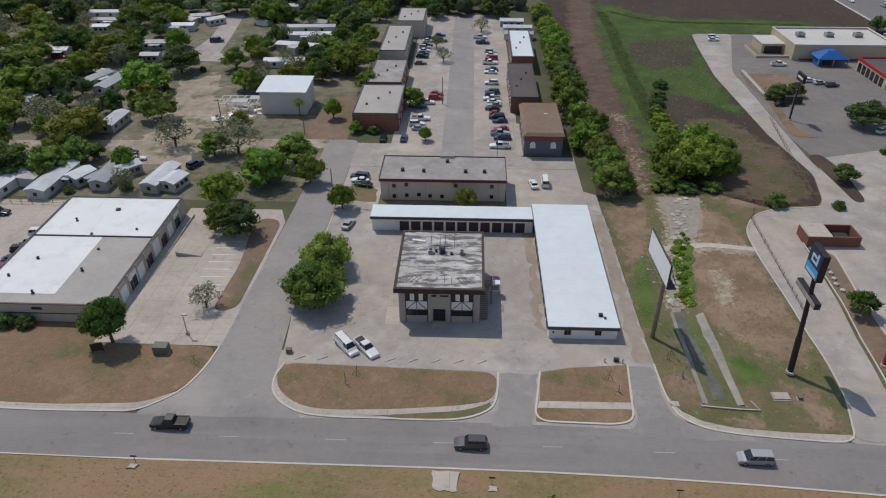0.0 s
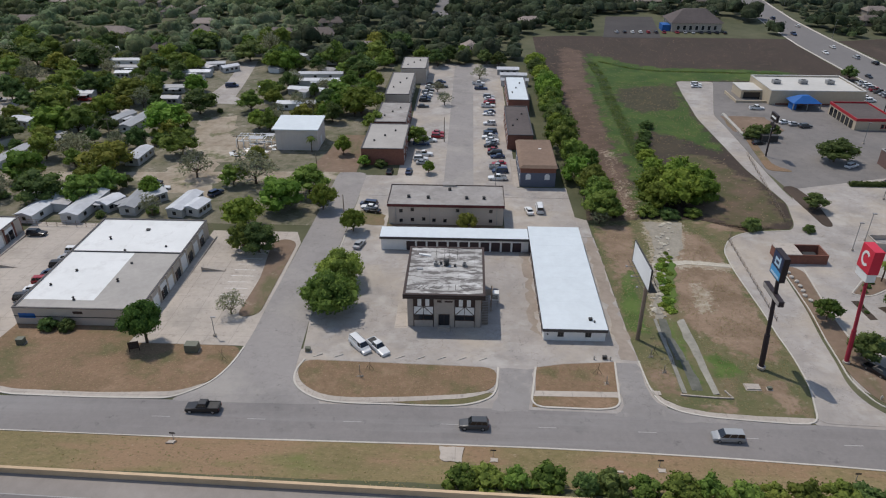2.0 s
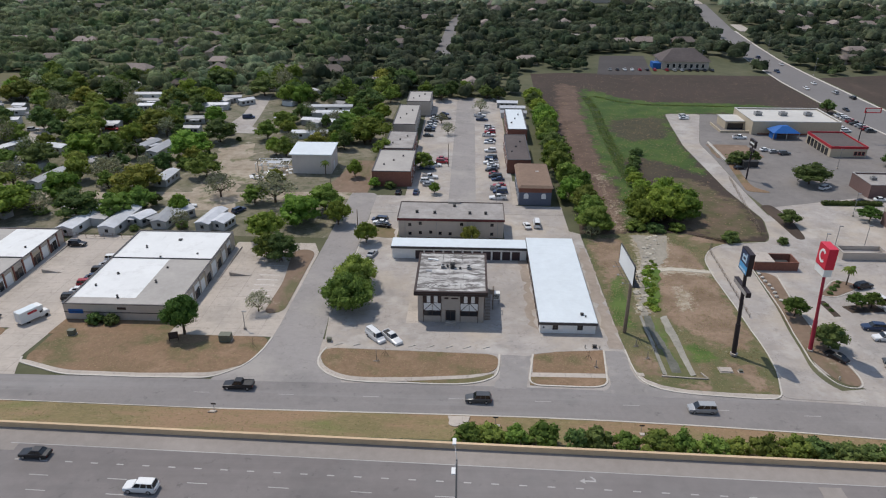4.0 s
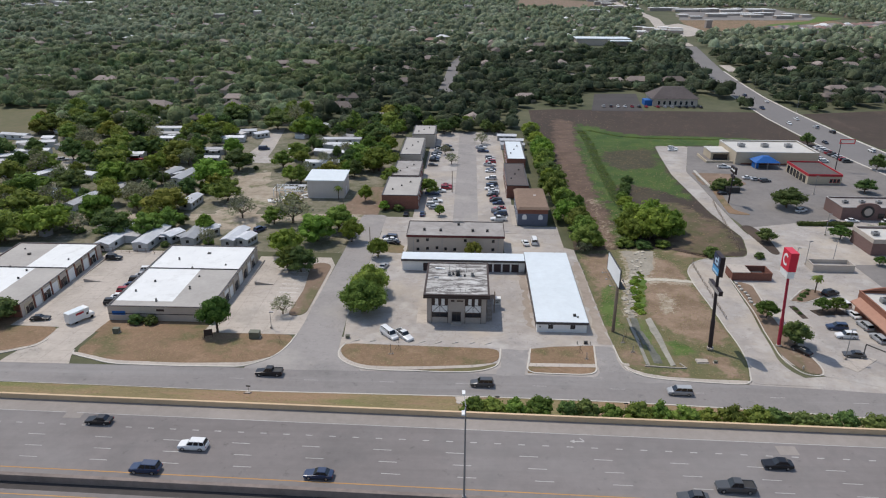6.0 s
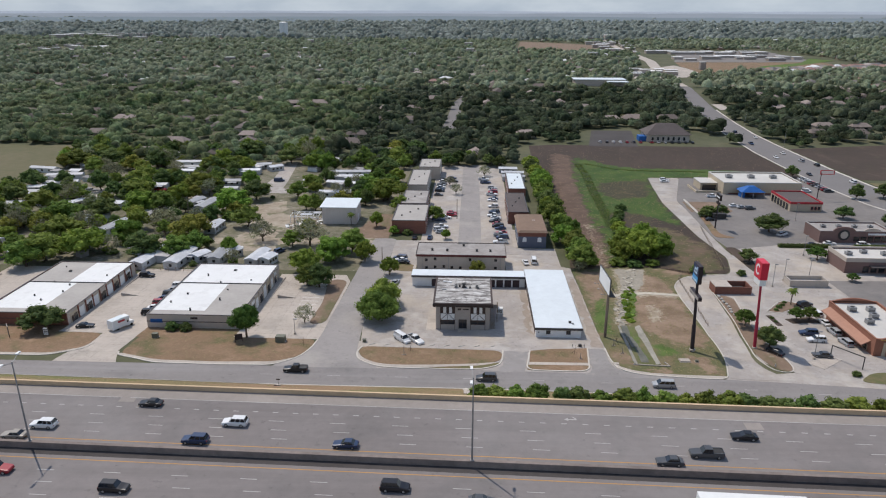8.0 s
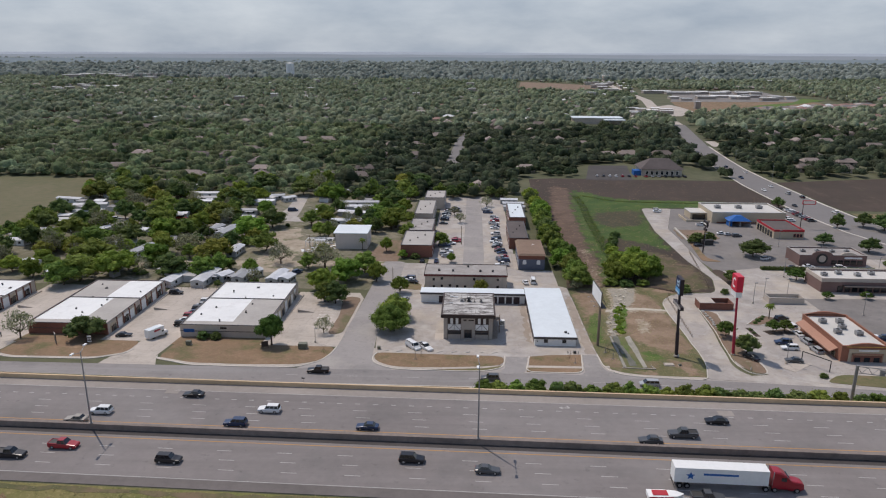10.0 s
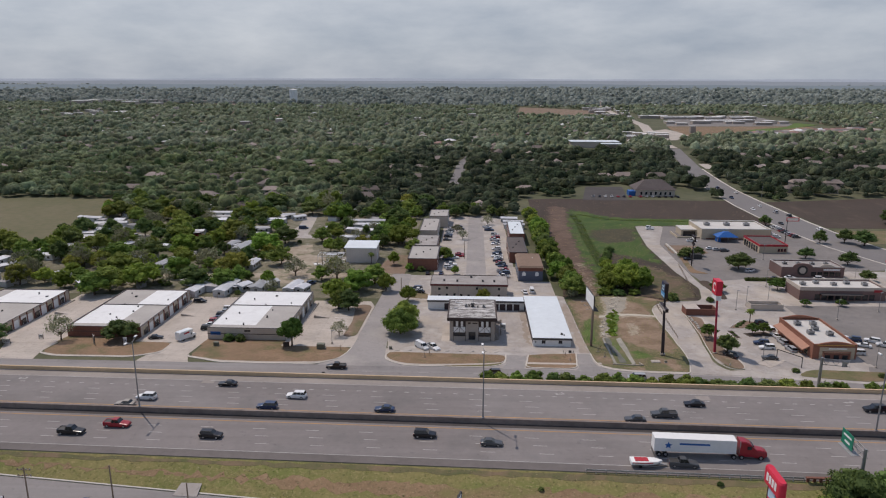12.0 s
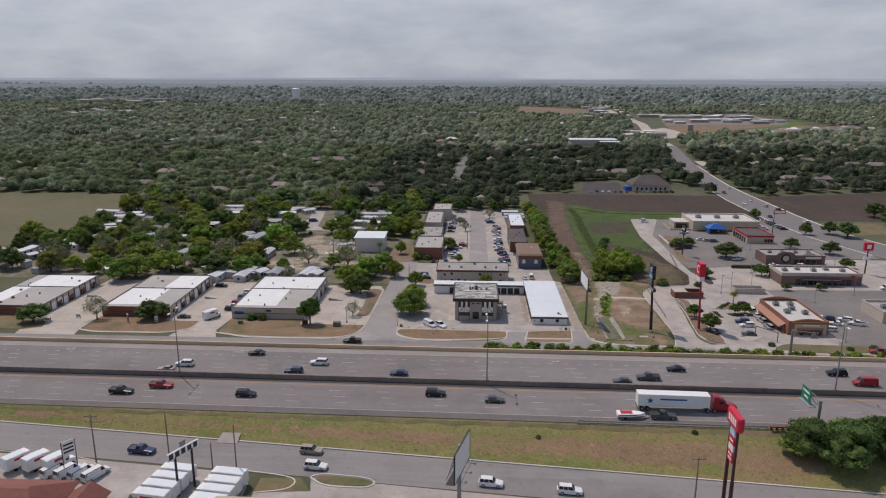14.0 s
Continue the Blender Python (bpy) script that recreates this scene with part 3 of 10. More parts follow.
# Dry lawns along the frontage road.
patch("front_lawn", [(-26.5, -8.7), (9.9, -9.9), (9.3, -16.6), (4.5, -18.3), (-6, -19.6), (-16, -20.2), (-21, -19.6), (-25.2, -16.5), (-26.8, -12.5)], M_DRYGRASS, "dry brown lawn behind a concrete walk", "lawn", 0.1)
patch("verge", [(9.2, -17.2), (4.5, -19.6), (-10, -20.9), (-2, -21.6), (4, -21.3), (8, -19.6)], M_GRASS, "narrow green verge between walk and road", "verge", 0.1)
patch("front_walk", [(9.4, -16.7), (9.2, -17.2), (4.5, -19.6), (-10, -21.2), (-16, -21.5), (-21.8, -20.8), (-26.2, -17.2), (-27.2, -12.6), (-26.7, -12.6), (-25.2, -16.4), (-21, -19.6), (-16, -20.2), (-6, -19.6), (4.5, -18.3)], M_CONCRETE, "curved pale concrete walk at the lawn", "walk", 0.12)
patch("island_lawn", [(17, -9.5), (22, -8.2), (31.8, -7), (30.6, -16.6), (16.3, -16.8)], M_DRYGRASS, "patchy dry grass island between driveways", "lawn", 0.1)
patch("island_walk", [(16.3, -16.8), (30.6, -16.6), (30.5, -18.2), (15.8, -18.4)], M_CONCRETE, "pale concrete walk across the grass island", "walk", 0.12)
patch("island_verge", [(15.8, -18.4), (30.5, -18.2), (30.1, -20.4), (28, -21.4), (15.4, -21.3)], M_DRYGRASS, "strip of dry grass beside the road", "verge", 0.1)
patch("warehouse_lawn", [(-87, -4), (-39.2, -4.6), (-39.6, -12), (-41.5, -16.5), (-46, -19.8), (-60, -20.6), (-76, -20.4), (-86.5, -17)], M_DRYGRASS, "broad dry brown lawn in front of the warehouse", "lawn", 0.1)
for x0, x1, y1 in ((-88, -61.8, 1.9), (-135.8, -110.8, 2.2), (-184, -158, 1.6)):
    patch("wall_bed", rect(x0, x1, -5.4, y1), M_DRYGRASS, "strip of dry grass along the warehouse wall", "lawn", 0.075)
patch("warehouse_walk", [(-41.5, -16.5), (-46, -19.8), (-60, -20.6), (-76, -20.2), (-87, -16.2), (-87.3, -17.6), (-76, -21.6), (-60, -21.9), (-46, -21.6), (-41, -17)], M_CONCRETE, "pale concrete walk along the dry lawn", "walk", 0.12)
patch("west_lawn", [(-134, -3), (-98, -3), (-97.5, -13), (-104, -17.5), (-128, -17.8), (-134, -15)], M_DRYGRASS, "dry brown lawn before a brick warehouse", "lawn", 0.1)
patch("west_walk", [(-134, -15), (-128, -17.8), (-104, -17.5), (-97.5, -13), (-97, -14), (-104, -19), (-128, -19.2), (-134, -16.5)], M_CONCRETE, "pale concrete walk at the west lawn", "walk", 0.12)
patch("far_west_lawn", [(-330, -6), (-153, -3), (-148, -14), (-153, -17), (-330, -19)], M_GRASS, "green and brown roadside lawn", "lawn", 0.1)
patch("planter_strip", [(-44, 6), (-39.4, 7), (-38.6, 40), (-42, 42), (-45, 40), (-43.2, 22)], M_TRACK, "bare brown planting strip beside the street", "planter", 0.14)
kerb([(-26.4, -8.6), (-27.4, -12.6), (-26.4, -17.2), (-22, -21), (-16, -21.8), (-10, -21.7), (-2, -21.9), (4, -21.6), (8.2, -19.8), (9.7, -17), (10.2, -9.8)])
kerb([(16.8, -9.4), (15.8, -16), (15, -21.4), (28, -21.7), (30.5, -20.5), (30.9, -17), (32.1, -7)])
kerb([(36.3, -6.6), (36.3, -14.5), (37, -19.4), (40, -21.7), (44.7, -22.8), (52.7, -23.5), (60.5, -24), (62.6, -22.6), (63.2, -20)], 0.3)
kerb([(-87.5, -15.5), (-86.8, -17.8), (-76, -21.7), (-60, -22), (-46, -21.7), (-41, -17), (-39.2, -11), (-38.7, -4.6)])
kerb([(-134.6, -14), (-134, -16.6), (-128, -19.3), (-104, -19.1), (-97, -14), (-96.6, -10)])
kerb([(-28.4, 7), (-27.6, 20), (-27.2, 46)], 0.25)
def cover(ob, name, outlines, blur):
    """A value on the mesh from 0 to 1: how far each point lies within the outlines, with a soft edge."""
    me = ob.data
    at = me.attributes.new(name, "FLOAT", "POINT")
    rr = random.Random(3)
    ring = [(0, 0)] + [(blur * f * math.cos(k), blur * f * math.sin(k)) for f, n in ((0.5, 5), (1.0, 8)) for k in [2 * math.pi * i / n + rr.random() for i in range(n)]]
    for i, v in enumerate(me.vertices):
        near = [o for o in outlines if min(p[0] for p in o) - blur < v.co.x < max(p[0] for p in o) + blur and min(p[1] for p in o) - blur < v.co.y < max(p[1] for p in o) + blur]
        at.data[i].value = sum(any(inside(v.co.x + dx, v.co.y + dy, o) for o in near) for dx, dy in ring) / len(ring) if near else 0.0


def inside(px, py, poly):
    hit, n = False, len(poly)
    for i in range(n):
        (x1, y1), (x2, y2) = poly[i], poly[i - 1]
        if (y1 > py) != (y2 > py) and px < (x2 - x1) * (py - y1) / (y2 - y1) + x1:
            hit = not hit
    return hit


# Grass strip with the drainage channel, then open field.
patch("channel_walk", [(36.5, -16.6), (37.6, -17.3), (38.2, -18.4), (40.6, -20.3), (45, -21.5), (53, -22.1), (61.9, -22.3), (62.4, -22.8), (60.4, -23.9), (52.7, -23.4), (44.7, -22.7), (40.1, -21.6), (37.2, -19.3)], M_CONCRETE, "pale concrete walk between grass and road", "walk", 0.11)
strip_grass = drape("channel_grass", [(36.6, -6.5), (36.6, -14), (37.6, -17.4), (40.6, -20.2), (45, -21.5), (53, -22.2), (62, -22.4), (64.6, -14), (65.6, -2), (65.9, 11), (65.7, 29), (66.4, 38.6), (69.8, 45.3), (75, 49), (87, 50.6), (60, 57), (36.4, 56)], M_STRIP, 0.06, None, 1.2, "rough green and brown grass beside the drainage channel", "grass strip")
cover(strip_grass, "bare", [[(49.6, 6), (55, -3), (61.5, -9), (64.9, 0), (65.4, 30), (64, 44), (58, 52), (52, 44), (50, 24)], [(38.6, 20), (41, 20), (45, 34), (48, 54), (38, 54)], [(38, -8), (40.6, -8), (42, -15), (41.6, -18.8), (38.4, -17)], [(42, -18.6), (51, -18.8), (52, -21.6), (41.6, -20.4)], [(55.4, -11), (62, -13), (62, -21.8), (57, -21.6)], [(70, 49), (62, 56), (84, 51)]], 2.4)
cover(strip_grass, "lush", [[(44.6, 9), (46.8, 9), (46.4, -15), (44.6, -15)], [(37.2, 2), (41, 4), (42, 24), (44, 30), (41, 30), (37.4, 14)], [(49.6, -2), (52, -4), (55, -9), (50, -13)], [(47, 12), (49, 13), (52.4, 30), (49, 30)]], 1.6)
cover(strip_grass, "stones", [[(46, 28.6), (56, 30), (66, 28.6), (66, 32), (56, 33.6), (46, 32.4)], [(43, 10), (46, 10), (50, 28), (58, 41), (61, 55), (50, 55), (49.6, 40), (45, 22)], [(53, 11), (55.4, 10), (57.6, 20), (55, 24)]], 1.6)
field = drape("open_field", [(36, 56), (66, 56), (75, 50), (87.5, 51.4), (89.7, 54.4), (93, 68), (90.8, 94), (90.8, 147), (94.4, 182), (97.2, 203), (182, 205), (182.6, 280), (186, 296), (40, 300), (38, 220), (42, 120)], M_OPENFIELD, 0.06, None, 2.6, "wide brown field with a lush green swale", "field")
cover(field, "dry", [[(66, 60), (74, 54), (87, 53), (91, 68), (89, 90), (80, 108), (70, 106), (68, 84)], [(36, 56), (52, 56), (54, 90), (44, 90)]], 4)
cover(field, "track", [[(41, 56), (50, 55), (50.4, 67), (53.6, 88), (53.2, 111), (55, 149), (58, 202), (63, 262), (53, 272), (46, 200), (43.6, 150), (41.6, 100)]], 3.5)
cover(field, "lush", [[(66, 262), (58.4, 202), (55.6, 149), (53.8, 111), (54.3, 89), (51.5, 67), (50.5, 57), (57, 58), (61, 76), (63, 113), (65, 133), (72, 129), (86, 113), (90, 100), (90.5, 121), (90.5, 150), (94.4, 186), (97, 203), (150, 206), (158, 224), (95, 229), (84, 235), (72, 250)]], 4.5)
cover(field, "soil", [[(70, 189), (94, 197), (90, 164), (80, 155.6), (71, 153.5), (65.5, 162), (66.5, 178)], [(66, 126), (72, 130), (80, 116), (76, 104), (66, 104)]], 4)
cover(field, "reeds", [strip(((64.4, 240), (64.7, 211), (62.2, 170), (61.3, 143), (60, 113), (60, 98)), -1.8, 2.0), strip(((68, 240), (82, 226), (93, 222), (150, 219)), -1.2, 1.2)], 1.8)
cover(field, "stones", [[(47, 58), (50, 58), (52, 110), (49, 112), (50, 85)]], 2.5)
patch("west_field", [(-245, 100), (-232, 180), (-262, 285), (-420, 290), (-420, 80)], M_WESTFIELD, "open brown field edged by trees", "field", 0.06)
patch("church_lot", [(80, 296), (113, 296), (122, 360), (92, 360)], M_DARKASPHALT, "dark asphalt lot beside the church", "parking lot", 0.08)
patch("east_field", [(211, 203), (210.4, 292), (330, 320), (430, 300), (420, 200)], M_FIELD, "brown field beyond the avenue", "field", 0.06)
patch("east_verge", [(213, 160), (211, 196), (420, 196), (420, 160)], M_GRASS, "green and brown verge at the avenue", "verge", 0.06)
# Mobile home lanes and bare yards.
patch("park_ground", [(-300, 52), (-62, 50), (-37, 50), (-37, 70), (-34, 90), (-33, 240), (-250, 250), (-236, 180), (-250, 96)], M_PARK, "dusty pale ground of the mobile home park", "ground", 0.03)
patch("park_lane", [(-84, 78), (-50, 80), (-36, 82), (-36, 88), (-50, 88), (-86, 86), (-140, 84), (-140, 78)], M_PALEDIRT, "pale dirt lane of the mobile home park", "lane", 0.06)
patch("park_yard", ragged([(-89, 72), (-92, 108), (-99, 144), (-86, 145), (-80, 121), (-62, 117), (-62, 99), (-78, 95), (-69, 66)], 1.6, 3, 14), M_PALEDIRT, "pale bare dirt yard and track with rubble", "yard", 0.065)
patch("park_lane_back", [(-112, 162), (-84, 160), (-95, 172), (-97, 191), (-103, 236), (-111, 236), (-106, 195), (-107, 172)], M_LOT, "pale concrete lane between mobile homes", "lane", 0.06)
patch("west_park_lot", [(-187, 134), (-177, 139), (-179, 156), (-184, 166), (-194, 166), (-189, 150)], M_LOT, "pale concrete yard in the mobile home park", "yard", 0.06)
patch("brick_yard", [(-47, 88), (-31, 88), (-31, 124), (-40, 124)], M_TRACK, "bare brown yard beside a brick building", "yard", 0.06)
ISLAND_SHRUBS = []
# East drive, avenue and the restaurant lots.
patch("east_drive", [(62.2, -23.4), (63, -20.1), (64.9, -14.2), (65.8, -2.2), (66.1, 11.2), (65.9, 29.1), (66.6, 38.5), (70, 45), (75.1, 48.7), (87.5, 50.4), (89.9, 54), (93.4, 68), (91, 94), (91, 147), (94.6, 182), (97.4, 203), (114, 203), (98.8, 152), (98.2, 130), (96.4, 91), (96, 78), (96.4, 60), (96.6, 50), (90, 43), (77.6, 40), (75.4, 12), (71.6, -14), (73.4, -20), (78, -24)], M_LOT, "grey concrete service drive curving to the shops", "drive", 0.07)
kerb([(63.2, -20), (64.9, -14.2), (65.8, -2.2), (66.1, 11.2), (65.9, 29.1), (66.6, 38.5), (70, 45), (75.1, 48.7), (87.5, 50.4)], 0.25)
patch("restaurant_lot", [(79.5, -20), (90, -24), (100, -25), (100, -20), (170, -20), (205, 60), (205, 100), (170, 100), (98, 78), (90, 45), (78.2, 40), (77, 12), (73, -14)], M_LOT, "stained concrete restaurant parking lot", "parking lot", 0.05)
patch("restaurant_apron", [(60.5, -22.8), (62.2, -24.0), (80, -25.3), (95, -26.6), (110, -28.1), (130, -30.3), (130, -20.2), (79, -19.8)], M_LOT, "worn concrete apron at the restaurant entrance", "apron", 0.03)
patch("restaurant_asphalt", [(113, -22), (180, -24), (190, 48), (118, 46), (118, 20), (117, -14)], M_LOTGREY, "dark asphalt restaurant car park", "parking lot", 0.065)
patch("east_lot_far", [(98, 78), (170, 100), (197, 104), (185, 150), (183, 187), (183, 203), (114, 203), (98.9, 152), (98.3, 130), (96.6, 91)], M_LOTGREY, "grey weathered concrete shopping car park", "parking lot", 0.05)
patch("dirt_bed", ragged([(99.6, 132), (101, 150), (117, 150), (119, 134), (109, 126)], 0.5, 3, 12), M_TRACK, "bare tan bed beside the shopping car park", "bed", 0.12)
FAR_PAVINGS = (
    (-136, 1002, 16, 60), (-5, 607, 10, 30), (-444, 656, 12, 60), (-456, 720, 10, 40), (-334, 1481, 12, 80), (-885, 1205, 60, 30), (-814, 1253, 16, 60), (-1059, 1593, 50, 24), (-849, 1691, 40, 20),
    (-172, 1699, 40, 30), (-29, 1555, 16, 60), (-262, 707, 24, 16), (-529, 1310, 40, 14), (-429, 421, 16, 30), (-350, 549, 18, 30), (87, 445, 12, 24), (107, 842, 30, 20), (233, 498, 10, 40),
)
for x, y, w, d in FAR_PAVINGS:
    patch("far_paving", [(x - w / 2, y - d / 2), (x + w / 2, y - d / 2 - 3), (x + w / 2 + d * 0.12, y + d / 2), (x - w / 2 + d * 0.12, y + d / 2)], M_CONCRETE, "pale distant street or forecourt between trees", "street", 0.4)
AVE_W = [(250, -14), (215, 60), (196, 110), (186, 150), (184, 187), (184, 280), (188, 340), (194, 400), (206, 480), (226, 580), (246, 680)]
AVE_E = [(282, -14), (242, 60), (222, 110), (211, 150), (208, 187), (207.5, 300), (209, 350), (214, 400), (224, 480), (242, 580), (260, 680)]
patch("avenue", AVE_W + AVE_E[::-1], M_AVENUE, "broad grey avenue curving away to the trees", "road", 0.08)
kerb(AVE_W[2:9], 1.0)
kerb(AVE_E[8:1:-1], 1.4)
patch("planter_east", [(77.6, 32), (73.4, -10), (75.2, -18), (78.6, -19.4), (80, -16), (79, -4), (80, 14), (82, 30)], M_TRACK, "mulched planting bed with clipped trees", "planter", 0.12)
kerb([(77.2, 34), (76, 12), (72.6, -12), (74.6, -19.4), (78.8, -20), (80.4, -16), (79.4, -4), (80.4, 14), (82.4, 30)], 0.25)
patch("planter_pole", [(97.4, 93), (99.6, 112), (101.4, 126), (104, 124), (102, 110), (101, 98), (106, 92)], M_DRYGRASS, "small dry planting bed at the drive", "planter", 0.12)
patch("planter_bend", [(96.4, 80), (97, 62), (97.2, 53), (100, 53.4), (102, 70), (100.4, 81)], M_FIELD, "mulched bed at the drive bend", "planter", 0.12)
patch("restaurant_lawn", [(92, -23.5), (98, -18.5), (126, -20), (128, -24), (110, -26.5)], M_GRASS, "green lawn in front of the restaurant", "lawn", 0.1)
patch("island_bed", [(84, -14), (92, -10.5), (94, -12), (87, -17.6)], M_CONCRETE, "concrete parking island", "island", 0.12)
patch("palm_island", [(88.6, 19.6), (95.6, 27.6), (99.4, 26.4), (99.2, 23.4), (91.4, 18.6)], M_TRACK, "kerbed island with shrubs and a palm", "island", 0.12)
kerb([(88.4, 19.6), (95.4, 27.8), (99.6, 26.6), (99.4, 23.2), (91.4, 18.3), (88.4, 19.6)], 0.25)
patch("lane_bed", [(86.6, 16.4), (88.2, 16.6), (88.6, 9.4), (87.0, 9.2)], M_FIELD, "narrow planted bed between lanes", "island", 0.12)
for x, y, r in ((91.2, 20.4, 0.9), (92.8, 22.6, 1.1), (94.6, 24.2, 0.9), (96.0, 26.4, 0.8), (87.6, 12, 0.7), (87.5, 14.4, 0.8)):
    ISLAND_SHRUBS.append((x, y, r))
patch("island_bed_small", [(91, 14), (99, 16), (100, 12), (92, 11)], M_FIELD, "planted parking island", "island", 0.12)
patch("far_pale_lot", [(214, 780), (290, 800), (340, 900), (330, 1010), (262, 930)], M_CONCRETE, "distant pale concrete lots", "parking lot", 0.3)
patch("far_road", [(246, 680), (258, 680), (270, 800), (322, 1100), (346, 1580), (384, 2090), (366, 2090), (330, 1580), (304, 1100), (252, 800)], M_CONCRETE, "distant pale road through the clearing", "road", 0.5)
patch("far_business_lots", [(350, 1080), (600, 1090), (620, 1380), (440, 1400)], M_LOTGREY, "distant grey lots round low buildings", "parking lot", 0.3)
patch("far_clearing", [(330, 860), (420, 910), (600, 1040), (600, 1085), (350, 1075), (336, 1000)], M_DRYGRASS, "distant brown clearing with pale buildings", "clearing", 0.4)
patch("far_tan_clearing", [(100, 1430), (190, 1330), (300, 1350), (320, 1560), (240, 1650), (126, 1740)], M_TRACK, "distant tan clearing", "clearing", 0.4)
patch("far_clearing_green", [(405, 905), (450, 935), (640, 1120), (620, 1170), (560, 1070), (470, 1000)], M_LUSH, "distant green clearing", "clearing", 0.6)
# Banks of the freeway.
bank_n = [(x, north_s(x) - 0.1) for x in XS] + [(x, -46.9 - 0.04 * x) for x in XS[::-1]]
patch("freeway_bank_north", bank_n, M_NORTHBANK, "dry grass bank rising to the freeway", "bank", 0.045)
bank_s = [(x, -87 - 0.04 * x) for x in XS if x >= -165] + [(x, south_edge(x)) for x in XS[::-1] if x >= -165]
patch("freeway_bank_south", bank_s, M_BANK, "brown and green grass bank below the freeway", "bank", 0.045)
patch("bank_top_grass", ragged([(x, -87.4 - 0.04 * x) for x in XS if x >= -120] + [(x, -88.6 - 0.045 * x) for x in XS[::-1] if x >= -120], 0.35, 2.5, 13), M_GRASS, "strip of greener grass along the shoulder", "grass", 0.07)
M_BANKDRY = mat("dry_bank_grass", (0.30, 0.195, 0.115), 0.95, colour2=(0.20, 0.14, 0.075), scale=0.8, coarse=0.07, bump=0.5)
layer(M_BANKDRY, (0.17, 0.175, 0.055), 0.10, 0.54, 0.66, 0.7, stretch=(0.4, 1, 1))
layer(M_BANKDRY, (0.20, 0.12, 0.07), 0.2, 0.52, 0.68, 0.6, stretch=(0.4, 1, 1))
layer(M_BANKDRY, (0.36, 0.27, 0.16), 0.5, 0.58, 0.74, 0.6)
layer(M_BANKDRY, (0.10, 0.075, 0.04), 1.6, 0.54, 0.68, 0.7, detail=5)
layer(M_BANKDRY, (0.40, 0.29, 0.18), 2.3, 0.55, 0.68, 0.6, detail=5)
patch("bank_dry_band", ragged([(x, -91.2 - 0.052 * x) for x in range(-110, 71, 10)] + [(x, south_edge(x) + 3.4) for x in range(70, -111, -10)], 0.9, 1.4, 16), M_BANKDRY, "band of dry brown grass along the bank", "grass", 0.06)
patch("bank_pad", [(-57.6, -90.6), (-53.4, -90.8), (-53.2, -94.2), (-58, -94)], M_LOT, "stained concrete pad on the grass bank", "pad", 0.16)
def bank_foot(x, y):
    """Height of the north bank's filled foot between the road and the slope."""
    f = min(max((-30 - y) / 6, 0), 1)
    return ground_z(x, -30) * (1 - f) + ground_z(x, -36) * f if y > -36 else ground_z(x, y)


drape("road_pad", ragged([(0.1, -31.4), (4.0, -31.6), (3.7, -35.7), (0.5, -35.7)], 0.18, 0.7, 12), M_CONCRETE, 0.16, bank_foot, 0.6, "small broken pale concrete pad at the road edge", "pad", 0.3)
drape("road_pad", rect(26.4, 27.5, -37.2, -36.5), M_CONCRETE, 0.2, None, 0.6, "small pale concrete cover in the dry grass", "pad", 0.3)
patch("kerb_pad", rect(36.7, 38.1, -17.2, -16.0), M_CONCRETE, "small pale concrete pad at the kerb", "pad", 0.17)
patch("south_lot", [(-112, -99.5), (-86, -101.5), (-52, -105), (-46, -109), (-44, -135), (-120, -135)], M_LOT, "pale concrete rental yard", "yard", 0.05)
patch("south_lawn", [(-44, -107), (-36, -106.5), (-33, -111), (-44, -112)], M_GRASS, "small green verge at the yard", "verge", 0.09)
patch("south_apron", [(-44, -112), (-33, -111), (-34, -106.3), (0, -110.2), (60, -116.4), (60, -150), (-44, -150)], M_LOT, "pale concrete roadside apron", "apron", 0.045)
kerb([(-112, -99), (-86, -101), (-80, -102.6), (-80, -104)], 0.25)
kerb([(-34, -106.2), (-32, -105), (-23, -106), (-20.6, -107.4), (-22, -109.4), (-31, -109), (-34, -106.2)], 0.3)
patch("road_island", [(-33.4, -106.4), (-31.6, -105.4), (-23, -106.4), (-21, -107.6), (-22.4, -109), (-31, -108.6)], M_GRASS, "small kerbed grass island", "island", 0.12)
kerb([(-50, -104.4), (-40, -106), (-36.6, -107.4), (-37.4, -110.6), (-44, -112)], 0.3)
kerb([(x, north_s(x) - 0.25) for x in XS[5:]], 0.3, 0.15)
kerb([(x, south_edge(x) - 0.15) for x in XS], 0.3, 0.15)

# ---- buildings ----
M_FASCIA = mat("dark_metal_fascia", (0.075, 0.068, 0.068), 0.55, vary=0.1, scale=1.5)
M_MAROON = mat("maroon_fascia", (0.13, 0.035, 0.035), 0.6, vary=0.15, scale=1.0)
M_OLDROOF = mat("peeling_white_roof_coating", (0.52, 0.505, 0.48), 0.75, colour2=(0.34, 0.325, 0.305), scale=0.55, coarse=0.22, coarse_amount=0.45)
layer(M_OLDROOF, (0.10, 0.088, 0.082), 0.55, 0.465, 0.55, 0.85, stretch=(0.45, 1.3, 1), detail=8)
layer(M_OLDROOF, (0.62, 0.61, 0.59), 0.42, 0.56, 0.62, 0.8, stretch=(0.5, 1.2, 1))
layer(M_OLDROOF, (0.15, 0.13, 0.12), 0.3, 0.008, 1, 0.6, "joint")
M_BROWNROOF = mat("brown_shingle_roof", (0.24, 0.165, 0.12), 0.9, vary=0.15, scale=1.2, bump=0.3)
M_BLUEGREY = mat("blue_grey_painted_wall", (0.13, 0.145, 0.19), 0.8, vary=0.1, scale=0.8)
M_DARKDOOR = mat("dark_brown_roll_door", (0.06, 0.04, 0.042), 0.6, vary=0.12, scale=1.5)
